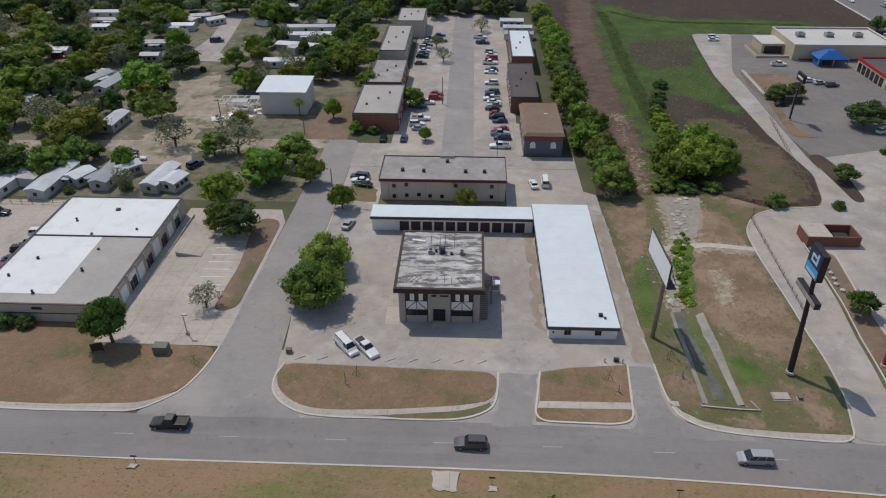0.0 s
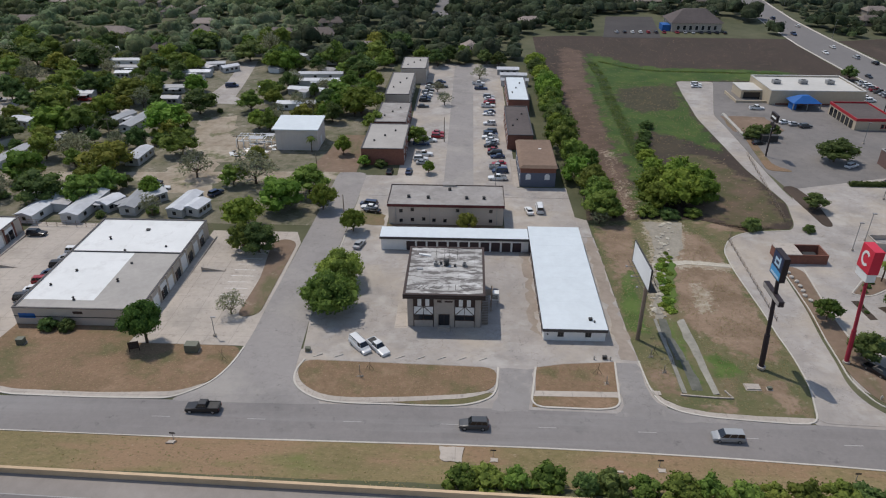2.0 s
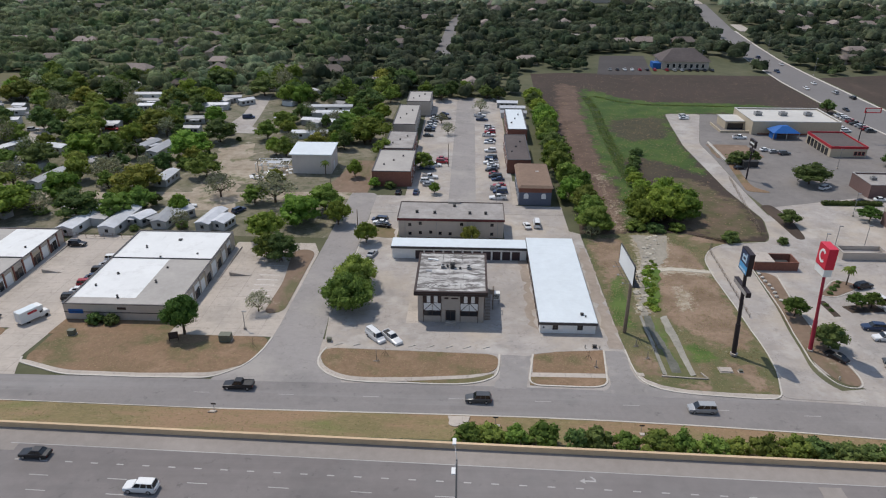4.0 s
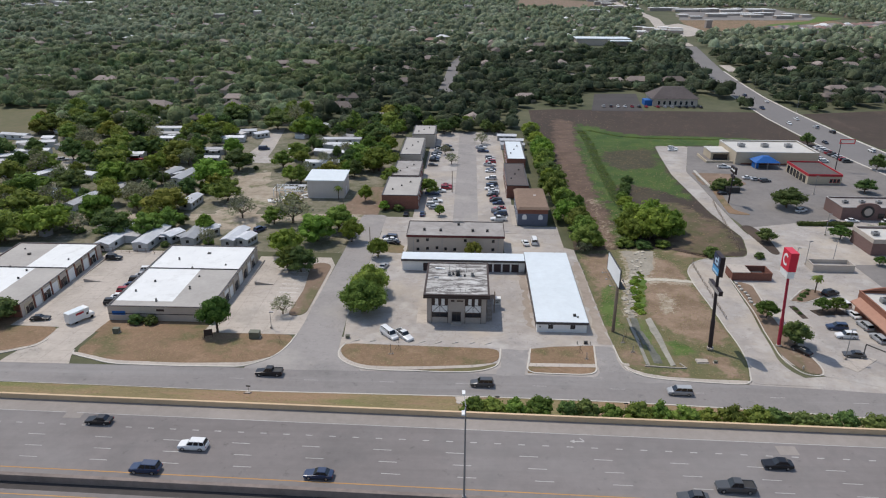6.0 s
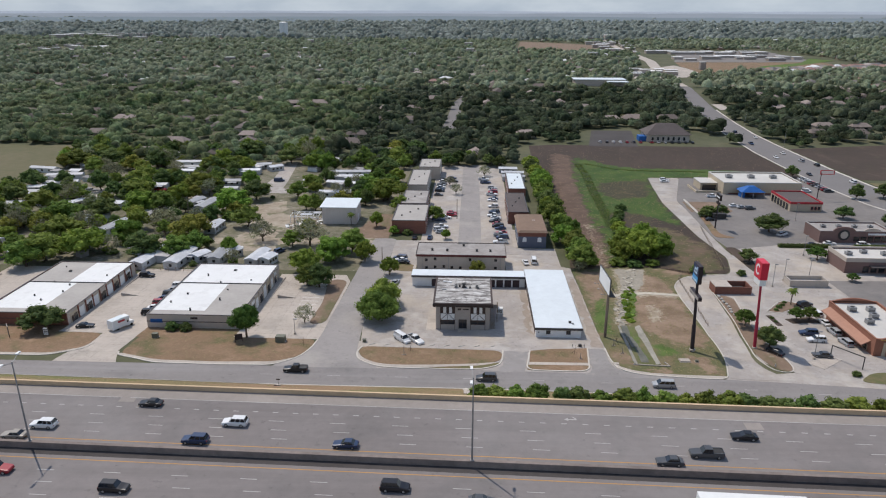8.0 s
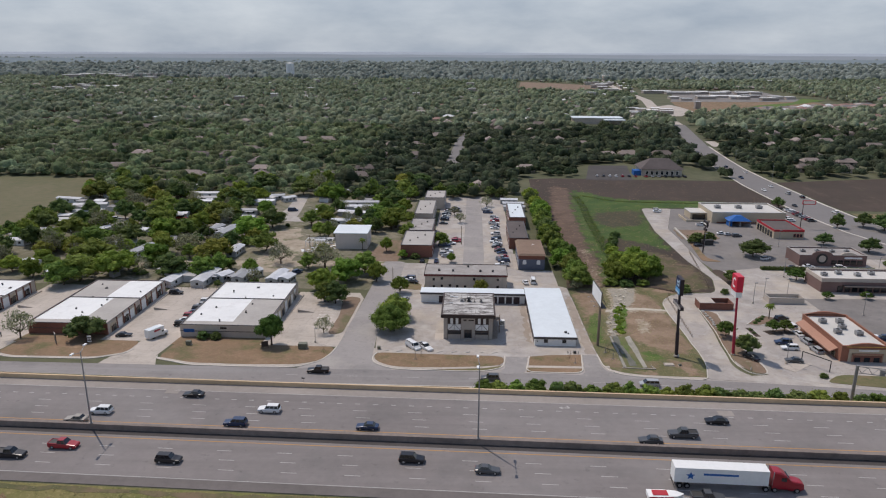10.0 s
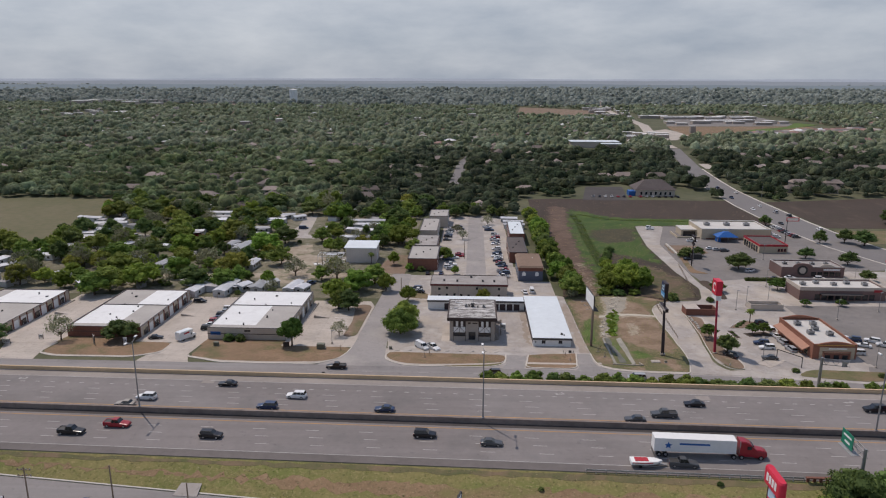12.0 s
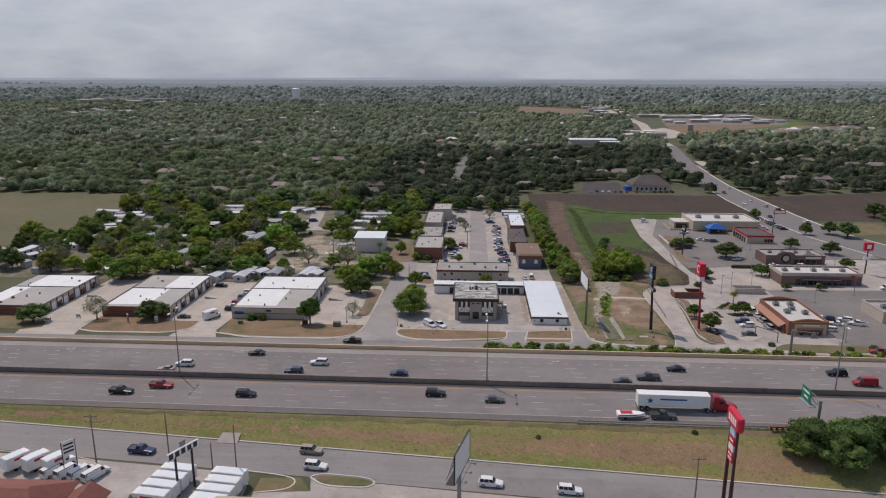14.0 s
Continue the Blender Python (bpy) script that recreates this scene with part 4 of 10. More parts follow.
M_METAL = mat("dull_grey_metal", (0.35, 0.35, 0.35), 0.5, vary=0.12, scale=2.0, metal=0.4)
M_DARKMETAL = mat("dark_vent_metal", (0.05, 0.048, 0.046), 0.6, vary=0.15, scale=2.0)
M_TANROOF = mat("grey_tan_roof", (0.40, 0.375, 0.345), 0.85, vary=0.08, scale=0.9, coarse=0.12)
M_OFFICEWALL = mat("tan_brick_wall", (0.40, 0.355, 0.31), 0.9, vary=0.08, scale=1.6)
M_REDTRIM = mat("red_trim", (0.42, 0.03, 0.04), 0.5, vary=0.1, scale=1.0)
M_BLUE = mat("blue_canvas", (0.02, 0.12, 0.38), 0.6, vary=0.1, scale=1.0)
M_CREAM = mat("cream_stucco", (0.50, 0.42, 0.31), 0.9, vary=0.06, scale=1.0)
M_AWNING = mat("terracotta_awning", (0.40, 0.215, 0.15), 0.75, vary=0.1, scale=1.2)
M_REDBRICK = mat("orange_red_brick", (0.30, 0.135, 0.09), 0.9, vary=0.14, scale=2.0)
M_YELLOWTRIM = mat("yellow_trim", (0.6, 0.36, 0.1), 0.5, vary=0.08, scale=1.0)
M_RUSTROOF = mat("rust_red_metal_roof", (0.23, 0.085, 0.065), 0.7, vary=0.15, scale=0.8)
M_WOOD = mat("weathered_wood", (0.25, 0.19, 0.14), 0.85, vary=0.2, scale=2.5)
M_TRAILER = mat("pale_metal_siding", (0.50, 0.50, 0.49), 0.6, vary=0.1, scale=0.6, per_object=0.35)
M_TRAILERROOF = mat("mobile_home_roof", (0.50, 0.51, 0.53), 0.5, vary=0.14, scale=0.5, per_object=0.35)


class Thing:
    """An Empty at a base point; its parts are built in world places."""

    def __init__(self, name, label, category, base, group="", turn=0.0):
        self.root = new(name)
        self.root.matrix_basis = pose(*base, 0, 0, turn)
        self.inv = self.root.matrix_basis.inverted()
        tagged(self.root, label, category, group)

    def mesh(self, name, bm, material, label="", parent=None):
        bmesh.ops.transform(bm, matrix=self.inv, verts=bm.verts[:])
        return part(name, bm, material, parent or self.root, label)

    def boxes(self, name, rows, material, label="", parent=None, m=None):
        bm = bmesh.new()
        for r in rows:
            box(bm, *r, m=m)
        return self.mesh(name, bm, material, label, parent)

    def prism(self, name, outline, z0, z1, material, label="", parent=None):
        bm = bmesh.new()
        lo = [bm.verts.new((x, y, z0)) for x, y in outline]
        hi = [bm.verts.new((x, y, z1)) for x, y in outline]
        bm.faces.new(lo[::-1]), bm.faces.new(hi)
        for i in range(len(lo)):
            j = (i + 1) % len(lo)
            bm.faces.new((lo[i], lo[j], hi[j], hi[i]))
        bmesh.ops.recalc_face_normals(bm, faces=bm.faces[:])
        return self.mesh(name, bm, material, label, parent)

    def window(self, side, at, u0, u1, z0, z1, frame=None, glass=None, name="window", bars=1):
        """A pane in a frame on a wall: side S, N, E or W, the wall's place, and its span."""
        frame, glass = frame or M_WHITE, glass or M_GLASS
        s = -1 if side in "SW" else 1

        def slab(a0, a1, b0, b1, d0, d1):
            lo, hi = sorted((at + s * d0, at + s * d1))
            return (a0, a1, lo, hi, b0, b1) if side in "SN" else (lo, hi, a0, a1, b0, b1)

        pane = self.boxes(name, [slab(u0, u1, z0, z1, -0.05, 0.03)], glass)
        e = 0.09
        rows = [slab(u0 - e, u1 + e, z1, z1 + e, 0, 0.09), slab(u0 - e, u1 + e, z0 - e, z0, 0, 0.11), slab(u0 - e, u0, z0, z1, 0, 0.09), slab(u1, u1 + e, z0, z1, 0, 0.09)]
        for i in range(1, bars):
            c = u0 + (u1 - u0) * i / bars
            rows.append(slab(c - 0.03, c + 0.03, z0, z1, 0.02, 0.06))
        self.boxes("frame", rows, frame, parent=pane)
        return pane

    def shell(self, x0, x1, y0, y1, z0, z1, wall, t=0.3, name="wall"):
        """Four walls as separate parts, butted at the corners."""
        self.boxes(name, [(x0, x1, y0, y0 + t, z0, z1)], wall)
        self.boxes(name, [(x0, x1, y1 - t, y1, z0, z1)], wall)
        self.boxes(name, [(x0, x0 + t, y0 + t, y1 - t, z0, z1)], wall)
        self.boxes(name, [(x1 - t, x1, y0 + t, y1 - t, z0, z1)], wall)

    def coping(self, x0, x1, y0, y1, z0, z1, material, w=0.35, out=0.08, name="coping"):
        self.boxes(name, [(x0 - out, x1 + out, y0 - out, y0 + w, z0, z1), (x0 - out, x1 + out, y1 - w, y1 + out, z0, z1),
                          (x0 - out, x0 + w, y0 + w, y1 - w, z0, z1), (x1 - w, x1 + out, y0 + w, y1 - w, z0, z1)], material)

    def vent(self, x, y, z, size=0.6, height=0.5, material=None):
        """A rooftop cowl: a curb, a stem and a cap."""
        bm = bmesh.new()
        a = size / 2
        box(bm, x - a, x + a, y - a, y + a, z, z + height * 0.25)
        box(bm, x - a * 0.6, x + a * 0.6, y - a * 0.6, y + a * 0.6, z + height * 0.25, z + height * 0.75)
        top = box(bm, x - a * 1.1, x + a * 1.1, y - a * 1.1, y + a * 1.1, z + height * 0.75, z + height)
        for v in top[4:]:
            v.co.x = x + (v.co.x - x) * 0.6
            v.co.y = y + (v.co.y - y) * 0.6
        return self.mesh("roof_vent", bm, material or M_DARKMETAL)

    def unit(self, x, y, z, w=1.6, d=1.2, h=1.0):
        """A rooftop air conditioner with a fan grille and side louvres."""
        u = self.boxes("air_conditioner", [(x - w / 2, x + w / 2, y - d / 2, y + d / 2, z + 0.1, z + h), (x - w / 2 + 0.1, x + w / 2 - 0.1, y - d / 2 + 0.1, y + d / 2 - 0.1, z, z + 0.1)], M_METAL, "grey metal cabinet")
        bm = bmesh.new()
        bmesh.ops.create_cone(bm, cap_ends=True, segments=12, radius1=min(w, d) * 0.36, radius2=min(w, d) * 0.34, depth=0.12, matrix=Matrix.Translation((x, y, z + h + 0.06)))
        self.mesh("fan_grille", bm, M_DARKMETAL, parent=u)
        self.boxes("louvre", [(x - w / 2 + 0.15, x + w / 2 - 0.15, y - d / 2 - 0.02, y - d / 2, z + 0.25 + 0.16 * i, z + 0.33 + 0.16 * i) for i in range(3)], M_DARKMETAL, parent=u)


def office():
    b = Thing("office_building", "two-storey tan office with brown fascia and peeling roof", "office", (-0.5, 4.3, -1.0))
    x0, x1, y0, y1 = -7.9, 6.9, 4.4, 22.6
    b.shell(x0, x1, y0, y1, -1.4, 6.2, M_OFFICEWALL)
    b.boxes("fascia", [(x0 - 0.8, x1 + 0.8, y0 - 0.8, y0 - 0.3, 6.2, 7.3), (x0 - 0.8, x1 + 0.8, y1 + 0.3, y1 + 0.8, 6.2, 7.3), (x0 - 0.8, x0 - 0.3, y0 - 0.3, y1 + 0.3, 6.2, 7.3), (x1 + 0.3, x1 + 0.8, y0 - 0.3, y1 + 0.3, 6.2, 7.3)], M_DARKBROWN, "dark brown metal fascia")
    b.boxes("soffit", [(x0 - 0.3, x1 + 0.3, y0 - 0.3, y1 + 0.3, 6.2, 6.35)], M_DARKBROWN)
    b.boxes("fascia_rib", [(x0 - 0.85, x1 + 0.85, y0 - 0.86, y0 - 0.8, z, z + 0.08) for z in (6.3, 6.75, 7.2)], M_FASCIA)
    b.boxes("roof", [(x0 - 0.35, x1 + 0.35, y0 - 0.35, y1 + 0.35, 6.9, 7.18)], M_OLDROOF, "peeling grey and white roof coating")
    for sx in (-1, 1):
        c = -0.5 + sx * 4.15
        f = b.boxes("bay_panel", [(c - 2.0, c + 2.0, y0 - 0.06, y0, -0.9, 6.1)], M_WHITE, "white panelled window bay")
        b.boxes("bay_stripe", [(c + k - 0.4, c + k + 0.4, y0 - 0.1, y0 - 0.06, 4.1, 6.1) for k in (-1.6, 0, 1.6)], M_DARKBROWN, parent=f)
        b.boxes("bay_frame", [(c - 2.05, c - 1.93, y0 - 0.14, y0, -0.9, 6.1), (c + 1.93, c + 2.05, y0 - 0.14, y0, -0.9, 6.1), (c - 1.93, c + 1.93, y0 - 0.13, y0, 3.98, 4.1), (c - 1.93, c + 1.93, y0 - 0.13, y0, 1.9, 2.06), (c - 0.05, c + 0.05, y0 - 0.12, y0, 2.06, 4.0)], M_DARKBROWN, parent=f)
        bm = bmesh.new()
        for d in (-1, 1):
            box(bm, -0.06, 0.06, -0.12, 0, -1.32, 1.32, Matrix.Translation((c + d * 0.96, y0, 3.02)) @ Matrix.Rotation(radians(-d * 43), 4, "Y"))
        b.mesh("bay_brace", bm, M_DARKBROWN, parent=f)
        b.window("S", y0 - 0.06, c - 1.85, c - 0.08, 0.85, 1.85, M_DARKBROWN)
        b.window("S", y0 - 0.06, c + 0.08, c + 1.85, 0.85, 1.85, M_DARKBROWN)
        b.boxes("bay_sill_wall", [(c - 1.93, c + 1.93, y0 - 0.1, y0 - 0.06, -0.9, 0.72)], M_OFFICEWALL, parent=f)
    b.boxes("entry_panel", [(-2.55, 1.55, y0 - 0.18, y0, -1.1, 6.0)], M_OFFICEWALL)
    d = b.boxes("entry_door", [(-1.5, 0.5, y0 - 0.24, y0 - 0.18, -0.35, 2.2)], M_GLASS, "dark glazed double door")
    b.boxes("door_frame", [(-1.62, -1.5, y0 - 0.3, y0 - 0.18, -0.35, 2.3), (0.5, 0.62, y0 - 0.3, y0 - 0.18, -0.35, 2.3), (-1.5, 0.5, y0 - 0.3, y0 - 0.18, 2.2, 2.3), (-0.54, -0.46, y0 - 0.29, y0 - 0.24, -0.35, 2.2)], M_DARKBROWN, parent=d)
    b.boxes("step", [(-1.8, 0.8, y0 - 1.7, y0 - 0.18, -1.2, -0.7), (-1.7, 0.7, y0 - 1.0, y0 - 0.18, -0.7, -0.4)], M_CONCRETE)
    b.boxes("sign_bar", [(-1.9, -1.0, y0 - 0.22, y0 - 0.18, 5.1, 5.6), (-0.4, 1.2, y0 - 0.22, y0 - 0.18, 5.15, 5.5)], M_DARKBROWN, "faded lettering as dark bars")
    b.boxes("walk", [(-10.6, -7.9, 3.6, 12.5, -1.1, -0.86)], M_CONCRETE)
    b.unit(-2.6, 15.4, 7.18, 1.0, 0.9, 0.8)
    b.vent(-0.4, 15.6, 7.18, 1.1, 1.3)
    b.unit(3.4, 15.3, 7.18, 0.9, 0.9, 0.7)
    b.vent(-1.6, 15.9, 7.18, 0.5, 0.6)
    b.vent(1.4, 15.0, 7.18, 0.5, 0.5)
    b.boxes("roof_hatch", [(-6.6, -5.3, 13.4, 14.1, 7.18, 7.4)], M_METAL)
    bm = bmesh.new()
    box(bm, -1.3, 1.3, -0.25, 0.25, 0, 0.22, pose(-5.2, 19.6, 7.18, 0, 0, -14))
    b.mesh("loose_roof_panel", bm, M_WHITE)
    b.boxes("roof_pipe", [(-2.8, -2.72, 18, 22, 7.18, 7.26), (-2.72, -0.9, 18, 18.08, 7.18, 7.26), (-0.98, -0.9, 18.08, 22, 7.18, 7.26), (0, 0.08, 17.6, 22, 7.18, 7.26), (0.08, 1.9, 17.6, 17.68, 7.18, 7.26), (1.82, 1.9, 17.68, 22, 7.18, 7.26)], M_DARKMETAL)
    for x, a in ((-6, 38), (-5.2, 38), (-4.3, 38), (-3, 40), (-1.4, 34), (0.4, 0), (1.7, 0), (3, -38), (4.4, -40)):
        bm = bmesh.new()
        box(bm, -0.05, 0.05, -0.9, 0.9, 0, 0.05, pose(x, 6.6, 7.18, 0, 0, -a))
        b.mesh("roof_seam", bm, M_DARKMETAL)
    s = Thing("outdoor_stair", "weathered wooden stair and landing beside the office", "stair", (8.6, 11, -1.1))
    s.boxes("landing", [(7.0, 9.4, 10.4, 12.4, 3.1, 3.25)], M_WOOD)
    for px, py in ((7.2, 10.5), (9.2, 10.5), (7.2, 12.3), (9.2, 12.3)):
        s.boxes("post", [(px - 0.08, px + 0.08, py - 0.08, py + 0.08, -1.2, 4.2)], M_WOOD)
    s.boxes("rail", [(7, 9.4, 10.4, 10.5, 4.1, 4.2), (9.3, 9.4, 10.5, 12.4, 4.1, 4.2)], M_WOOD)
    s.boxes("tread", [(7.2, 8.5, 10.2 - 0.28 * i, 10.45 - 0.28 * i, 2.95 - 0.22 * i, 3.0 - 0.22 * i) for i in range(18)], M_WOOD)
    a = Thing("air_conditioning_unit", "white boxy air conditioning unit on a stand", "air conditioner", (9.9, 13.6, -1.1))
    a.boxes("cabinet", [(9.0, 10.9, 12.9, 14.3, 0.2, 1.9)], M_WHITE)
    for px in (9.2, 10.7):
        for py in (13.1, 14.1):
            a.boxes("leg", [(px - 0.06, px + 0.06, py - 0.06, py + 0.06, -1.3, 0.2)], M_METAL)
    a.boxes("grille", [(9.2, 10.7, 12.86, 12.9, 0.5 + 0.2 * i, 0.6 + 0.2 * i) for i in range(6)], M_DARKMETAL)


def storage_long():
    b = Thing("storage_building", "long white storage building with bright flat metal roof", "storage building", (25, 0, -1.1))
    x0, x1, y0, y1 = 19.3, 31.4, 0.4, 43.6
    b.shell(x0, x1, y0, y1, -2.2, 1.7, M_WHITE)
    b.boxes("fascia", [(x0 - 0.3, x1 + 0.3, y0 - 0.35, y0, 1.55, 2.2), (x0 - 0.3, x1 + 0.3, y1, y1 + 0.3, 1.55, 2.2), (x0 - 0.3, x0, y0, y1, 1.55, 2.2), (x1, x1 + 0.3, y0, y1, 1.55, 2.2)], M_FASCIA, "dark grey metal fascia")
    for i in range(9):
        ya, yb = y0 - 0.33 + (y1 - y0 + 0.6) * i / 9, y0 - 0.33 + (y1 - y0 + 0.6) * (i + 1) / 9 - 0.012
        b.boxes("roof_panel", [(x0 - 0.28, x1 + 0.28, ya, yb, 2.1, 2.3)], M_WHITEROOF)
    b.boxes("roof_bed", [(x0, x1, y0, y1, 1.9, 2.08)], M_WHITE)
    for i in range(11):
        c = 4 + 3.6 * i
        b.boxes("roll_door", [(x0 - 0.06, x0 + 0.02, c - 1.3, c + 1.3, -2.0, 1.1)], M_DARKDOOR)
    for c in (22.6, 28.0):
        b.window("S", y0, c - 0.5, c + 0.5, 0.35, 1.25, M_FASCIA, bars=2)
    b.vent(28.7, 3.4, 2.3, 0.7, 0.5)
    b.vent(29.4, 2.6, 2.3, 0.35, 0.35)
    b.boxes("wall_meter", [(19.9, 20.2, y0 - 0.1, y0, 0.6, 0.95)], M_DARKMETAL)


def storage_row():
    b = Thing("storage_row", "row of storage units with dark roll doors", "storage building", (0, 37, -1.7))
    x0, x1, y0, y1 = -17.2, 18.9, 37.4, 42.2
    b.shell(x0, x1, y0, y1, -2.6, 1.75, M_WHITE)
    b.boxes("fascia", [(x0 - 0.3, x1, y0 - 0.45, y0 - 0.1, 1.6, 2.25), (x0 - 0.3, x1, y1, y1 + 0.2, 1.6, 2.25), (x0 - 0.3, x0 - 0.05, y0 - 0.1, y1, 1.6, 2.25)], M_FASCIA)
    for i in range(6):
        xa = x0 - 0.25 + (x1 - x0 + 0.2) * i / 6
        b.boxes("roof_panel", [(xa, xa + (x1 - x0 + 0.2) / 6 - 0.012, y0 - 0.42, y1 + 0.18, 2.1, 2.32)], M_WHITEROOF)
    for i in range(11):
        c = -9.9 + 2.6 * i
        d = b.boxes("roll_door", [(c - 1.05, c + 1.05, y0 - 0.07, y0, -1.7, 0.95)], M_DARKDOOR, "dark brown roll-up door")
        b.boxes("door_slat", [(c - 1.05, c + 1.05, y0 - 0.1, y0 - 0.07, -1.5 + 0.44 * k, -1.42 + 0.44 * k) for k in range(6)], M_DARKDOOR, parent=d)
    for i in range(12):
        c = -11.2 + 2.6 * i
        b.boxes("post", [(c - 0.16, c + 0.16, y0 - 0.16, y0, -1.9, 1.6)], M_WHITE)


def mid_block():
    b = Thing("apartment_block", "weathered tan two-storey block with maroon roof band", "apartment block", (-2, 52, -2.2))
    x0, x1, y0, y1 = -16.9, 13.3, 52.0, 63.8
    b.shell(x0, x1, y0, y1, -4.2, 3.5, M_TAN)
    b.boxes("band", [(x0 - 0.3, x1 + 0.3, y0 - 0.4, y0, 3.4, 4.15), (x0 - 0.3, x0, y0, y1, 3.4, 4.15), (x1, x1 + 0.3, y0, y1, 3.4, 4.15), (x0 - 0.3, x1 + 0.3, y1, y1 + 0.3, 3.4, 4.15)], M_MAROON, "maroon roof band")
    b.boxes("roof", [(x0 - 0.26, x1 + 0.26, y0 - 0.36, y1 + 0.26, 3.95, 4.2)], M_GREYROOF)
    b.boxes("roof_kerb", [(x0 - 0.3, x1 + 0.3, y1 + 0.1, y1 + 0.3, 4.2, 4.4), (x0 - 0.3, x0 - 0.1, y0, y1, 4.2, 4.4), (x1 + 0.1, x1 + 0.3, y0, y1, 4.2, 4.4)], M_DARKBROWN)
    b.boxes("stair_penthouse", [(-3, 0.6, y1 - 0.4, y1 + 1.8, -3, 4.6)], M_TAN)
    b.boxes("penthouse_roof", [(-3.1, 0.7, y1 - 0.5, y1 + 1.9, 4.6, 4.75)], M_GREYROOF)
    for x, y in ((-11.8, 56), (-6.6, 55.6), (3.6, 55.6), (8.2, 55.6), (-1, 61)):
        b.vent(x, y, 4.2, 0.8, 0.7)
    for x, z in ((-13.6, 2.1), (-10.6, 2.5), (1.3, 2.4), (10, 2.3), (-13.6, -0.7), (-10.6, -0.4), (-7.6, -0.2), (-4.9, -0.5), (10, -0.5), (5.4, -0.5), (-2, -0.6)):
        b.window("S", y0, x - 0.45, x + 0.45, z - 0.5, z + 0.5, M_TAN)
    for x in (-15, -6, 3, 11.6):
        b.boxes("downpipe", [(x - 0.06, x + 0.06, y0 - 0.12, y0, -4, 3.4)], M_METAL)


def row_block(name, label, x0, x1, y0, y1, z1, wall, roof, doors="E", front=True, base=None):
    base = base if base is not None else ground_z((x0 + x1) / 2, y0)
    b = Thing(name, label, "apartment block", ((x0 + x1) / 2, y0, base))
    b.shell(x0, x1, y0, y1, base - 1.2, z1 - 0.1, wall)
    b.coping(x0, x1, y0, y1, z1 - 0.1, z1 + 0.12, M_FASCIA)
    b.boxes("roof", [(x0 + 0.3, x1 - 0.3, y0 + 0.3, y1 - 0.3, z1 - 0.4, z1 - 0.06)], roof)
    n = max(3, int((y1 - y0) / 5))
    for i in range(n):
        c = y0 + (y1 - y0) * (i + 0.5) / n
        side, at = (doors, x1 if doors == "E" else x0)
        b.window(side, at, c - 1.4, c - 0.4, base + 1.0, base + 2.2, M_WHITE)
        lo, hi = sorted((at, at + (0.08 if doors == "E" else -0.08)))
        b.boxes("door", [(lo, hi, c + 0.5, c + 1.5, base, base + 2.1)], M_DARKBROWN)
        if z1 - base > 4.5:
            b.window(side, at, c - 1.4, c - 0.4, base + 3.4, base + 4.4, M_WHITE)
    for i in range(3):
        b.vent(x0 + (x1 - x0) * (0.25 + 0.22 * i), y0 + (y1 - y0) * (0.3 + 0.2 * i), z1 - 0.06, 0.6, 0.5)
    return b


def courtyard_rows():
    row_block("brick_block", "flat-roofed dark brick block beside the parking court", -30.3, -16.7, 95, 119.4, 2.9, M_BRICK, M_TANROOF)
    row_block("grey_block", "low block with a patched grey roof", -29.5, -18.2, 123, 146.5, 2.3, M_BRICK, M_GREYROOF)
    row_block("pale_roof_block", "long low block with a pale grey roof", -29.6, -19.9, 157, 190.6, 2.3, M_TAN, M_TANROOF)
    row_block("far_block", "brown block with a flat tan roof", -27, -15.6, 197, 218, 2.4, M_TAN, M_TANROOF)
    row_block("brick_terrace", "long brick block with a dark flat roof", 17.1, 25.6, 111, 143.3, 2.4, M_BRICK, M_DARKROOF, "W")
    row_block("white_roof_terrace", "long brick block with a bright white roof", 19, 27.2, 151, 184.6, 2.4, M_BRICK, M_WHITEROOF, "W")
    b = Thing("corner_block", "blue-grey and brick block with brown shingle roof", "apartment block", (24.5, 78.6, -2.3))
    x0, x1, y0, y1 = 19.4, 29.8, 78.8, 101
    b.shell(x0, x1, y0, y1, -3.6, 2.2, M_BLUEGREY)
    b.shell(x0 - 0.03, x1 + 0.03, y0 - 0.03, y1 + 0.03, 2.2, 3.9, M_BRICK, name="upper_wall")
    bm = bmesh.new()
    q = box(bm, x0 - 0.5, x1 + 0.5, y0 - 0.5, y1 + 0.5, 3.8, 4.5)
    for v in q[4:]:
        v.co.x += 1.1 if v.co.x < 24 else -0.4
        v.co.y += 0.9 if v.co.y < 90 else -0.5
    b.mesh("roof", bm, M_BROWNROOF, "brown shingle roof with a chamfered edge")
    for c in (21.7, 27.3):
        bm = bmesh.new()
        pts = [(c - 0.75, 0.1)] + [(c + 0.75 * math.cos(a), 1.2 + 0.75 * math.sin(a)) for a in [math.pi * i / 8 for i in range(8, -1, -1)]] + [(c + 0.75, 0.1)]
        f = [bm.verts.new((x, y0 - 0.1, z)) for x, z in pts]
        g = [bm.verts.new((x, y0, z)) for x, z in pts]
        bm.faces.new(f)
        for i in range(len(f)):
            j = (i + 1) % len(f)
            bm.faces.new((f[i], g[i], g[j], f[j]))
        bmesh.ops.recalc_face_normals(bm, faces=bm.faces[:])
        b.mesh("arched_window", bm, M_WHITE, "white shuttered arched window")
    for i in range(4):
        b.window("W", x0, 82 + 5 * i, 83.2 + 5 * i, -1.2, 0.2)
    b.boxes("walkway", [(17.4, 19.3, 78.6, 101, -2.6, -2.2)], M_CONCRETE)
    b.boxes("roof_scrap", [(25.6, 26.6, 92.6, 93, 4.5, 4.56)], M_WHITE)


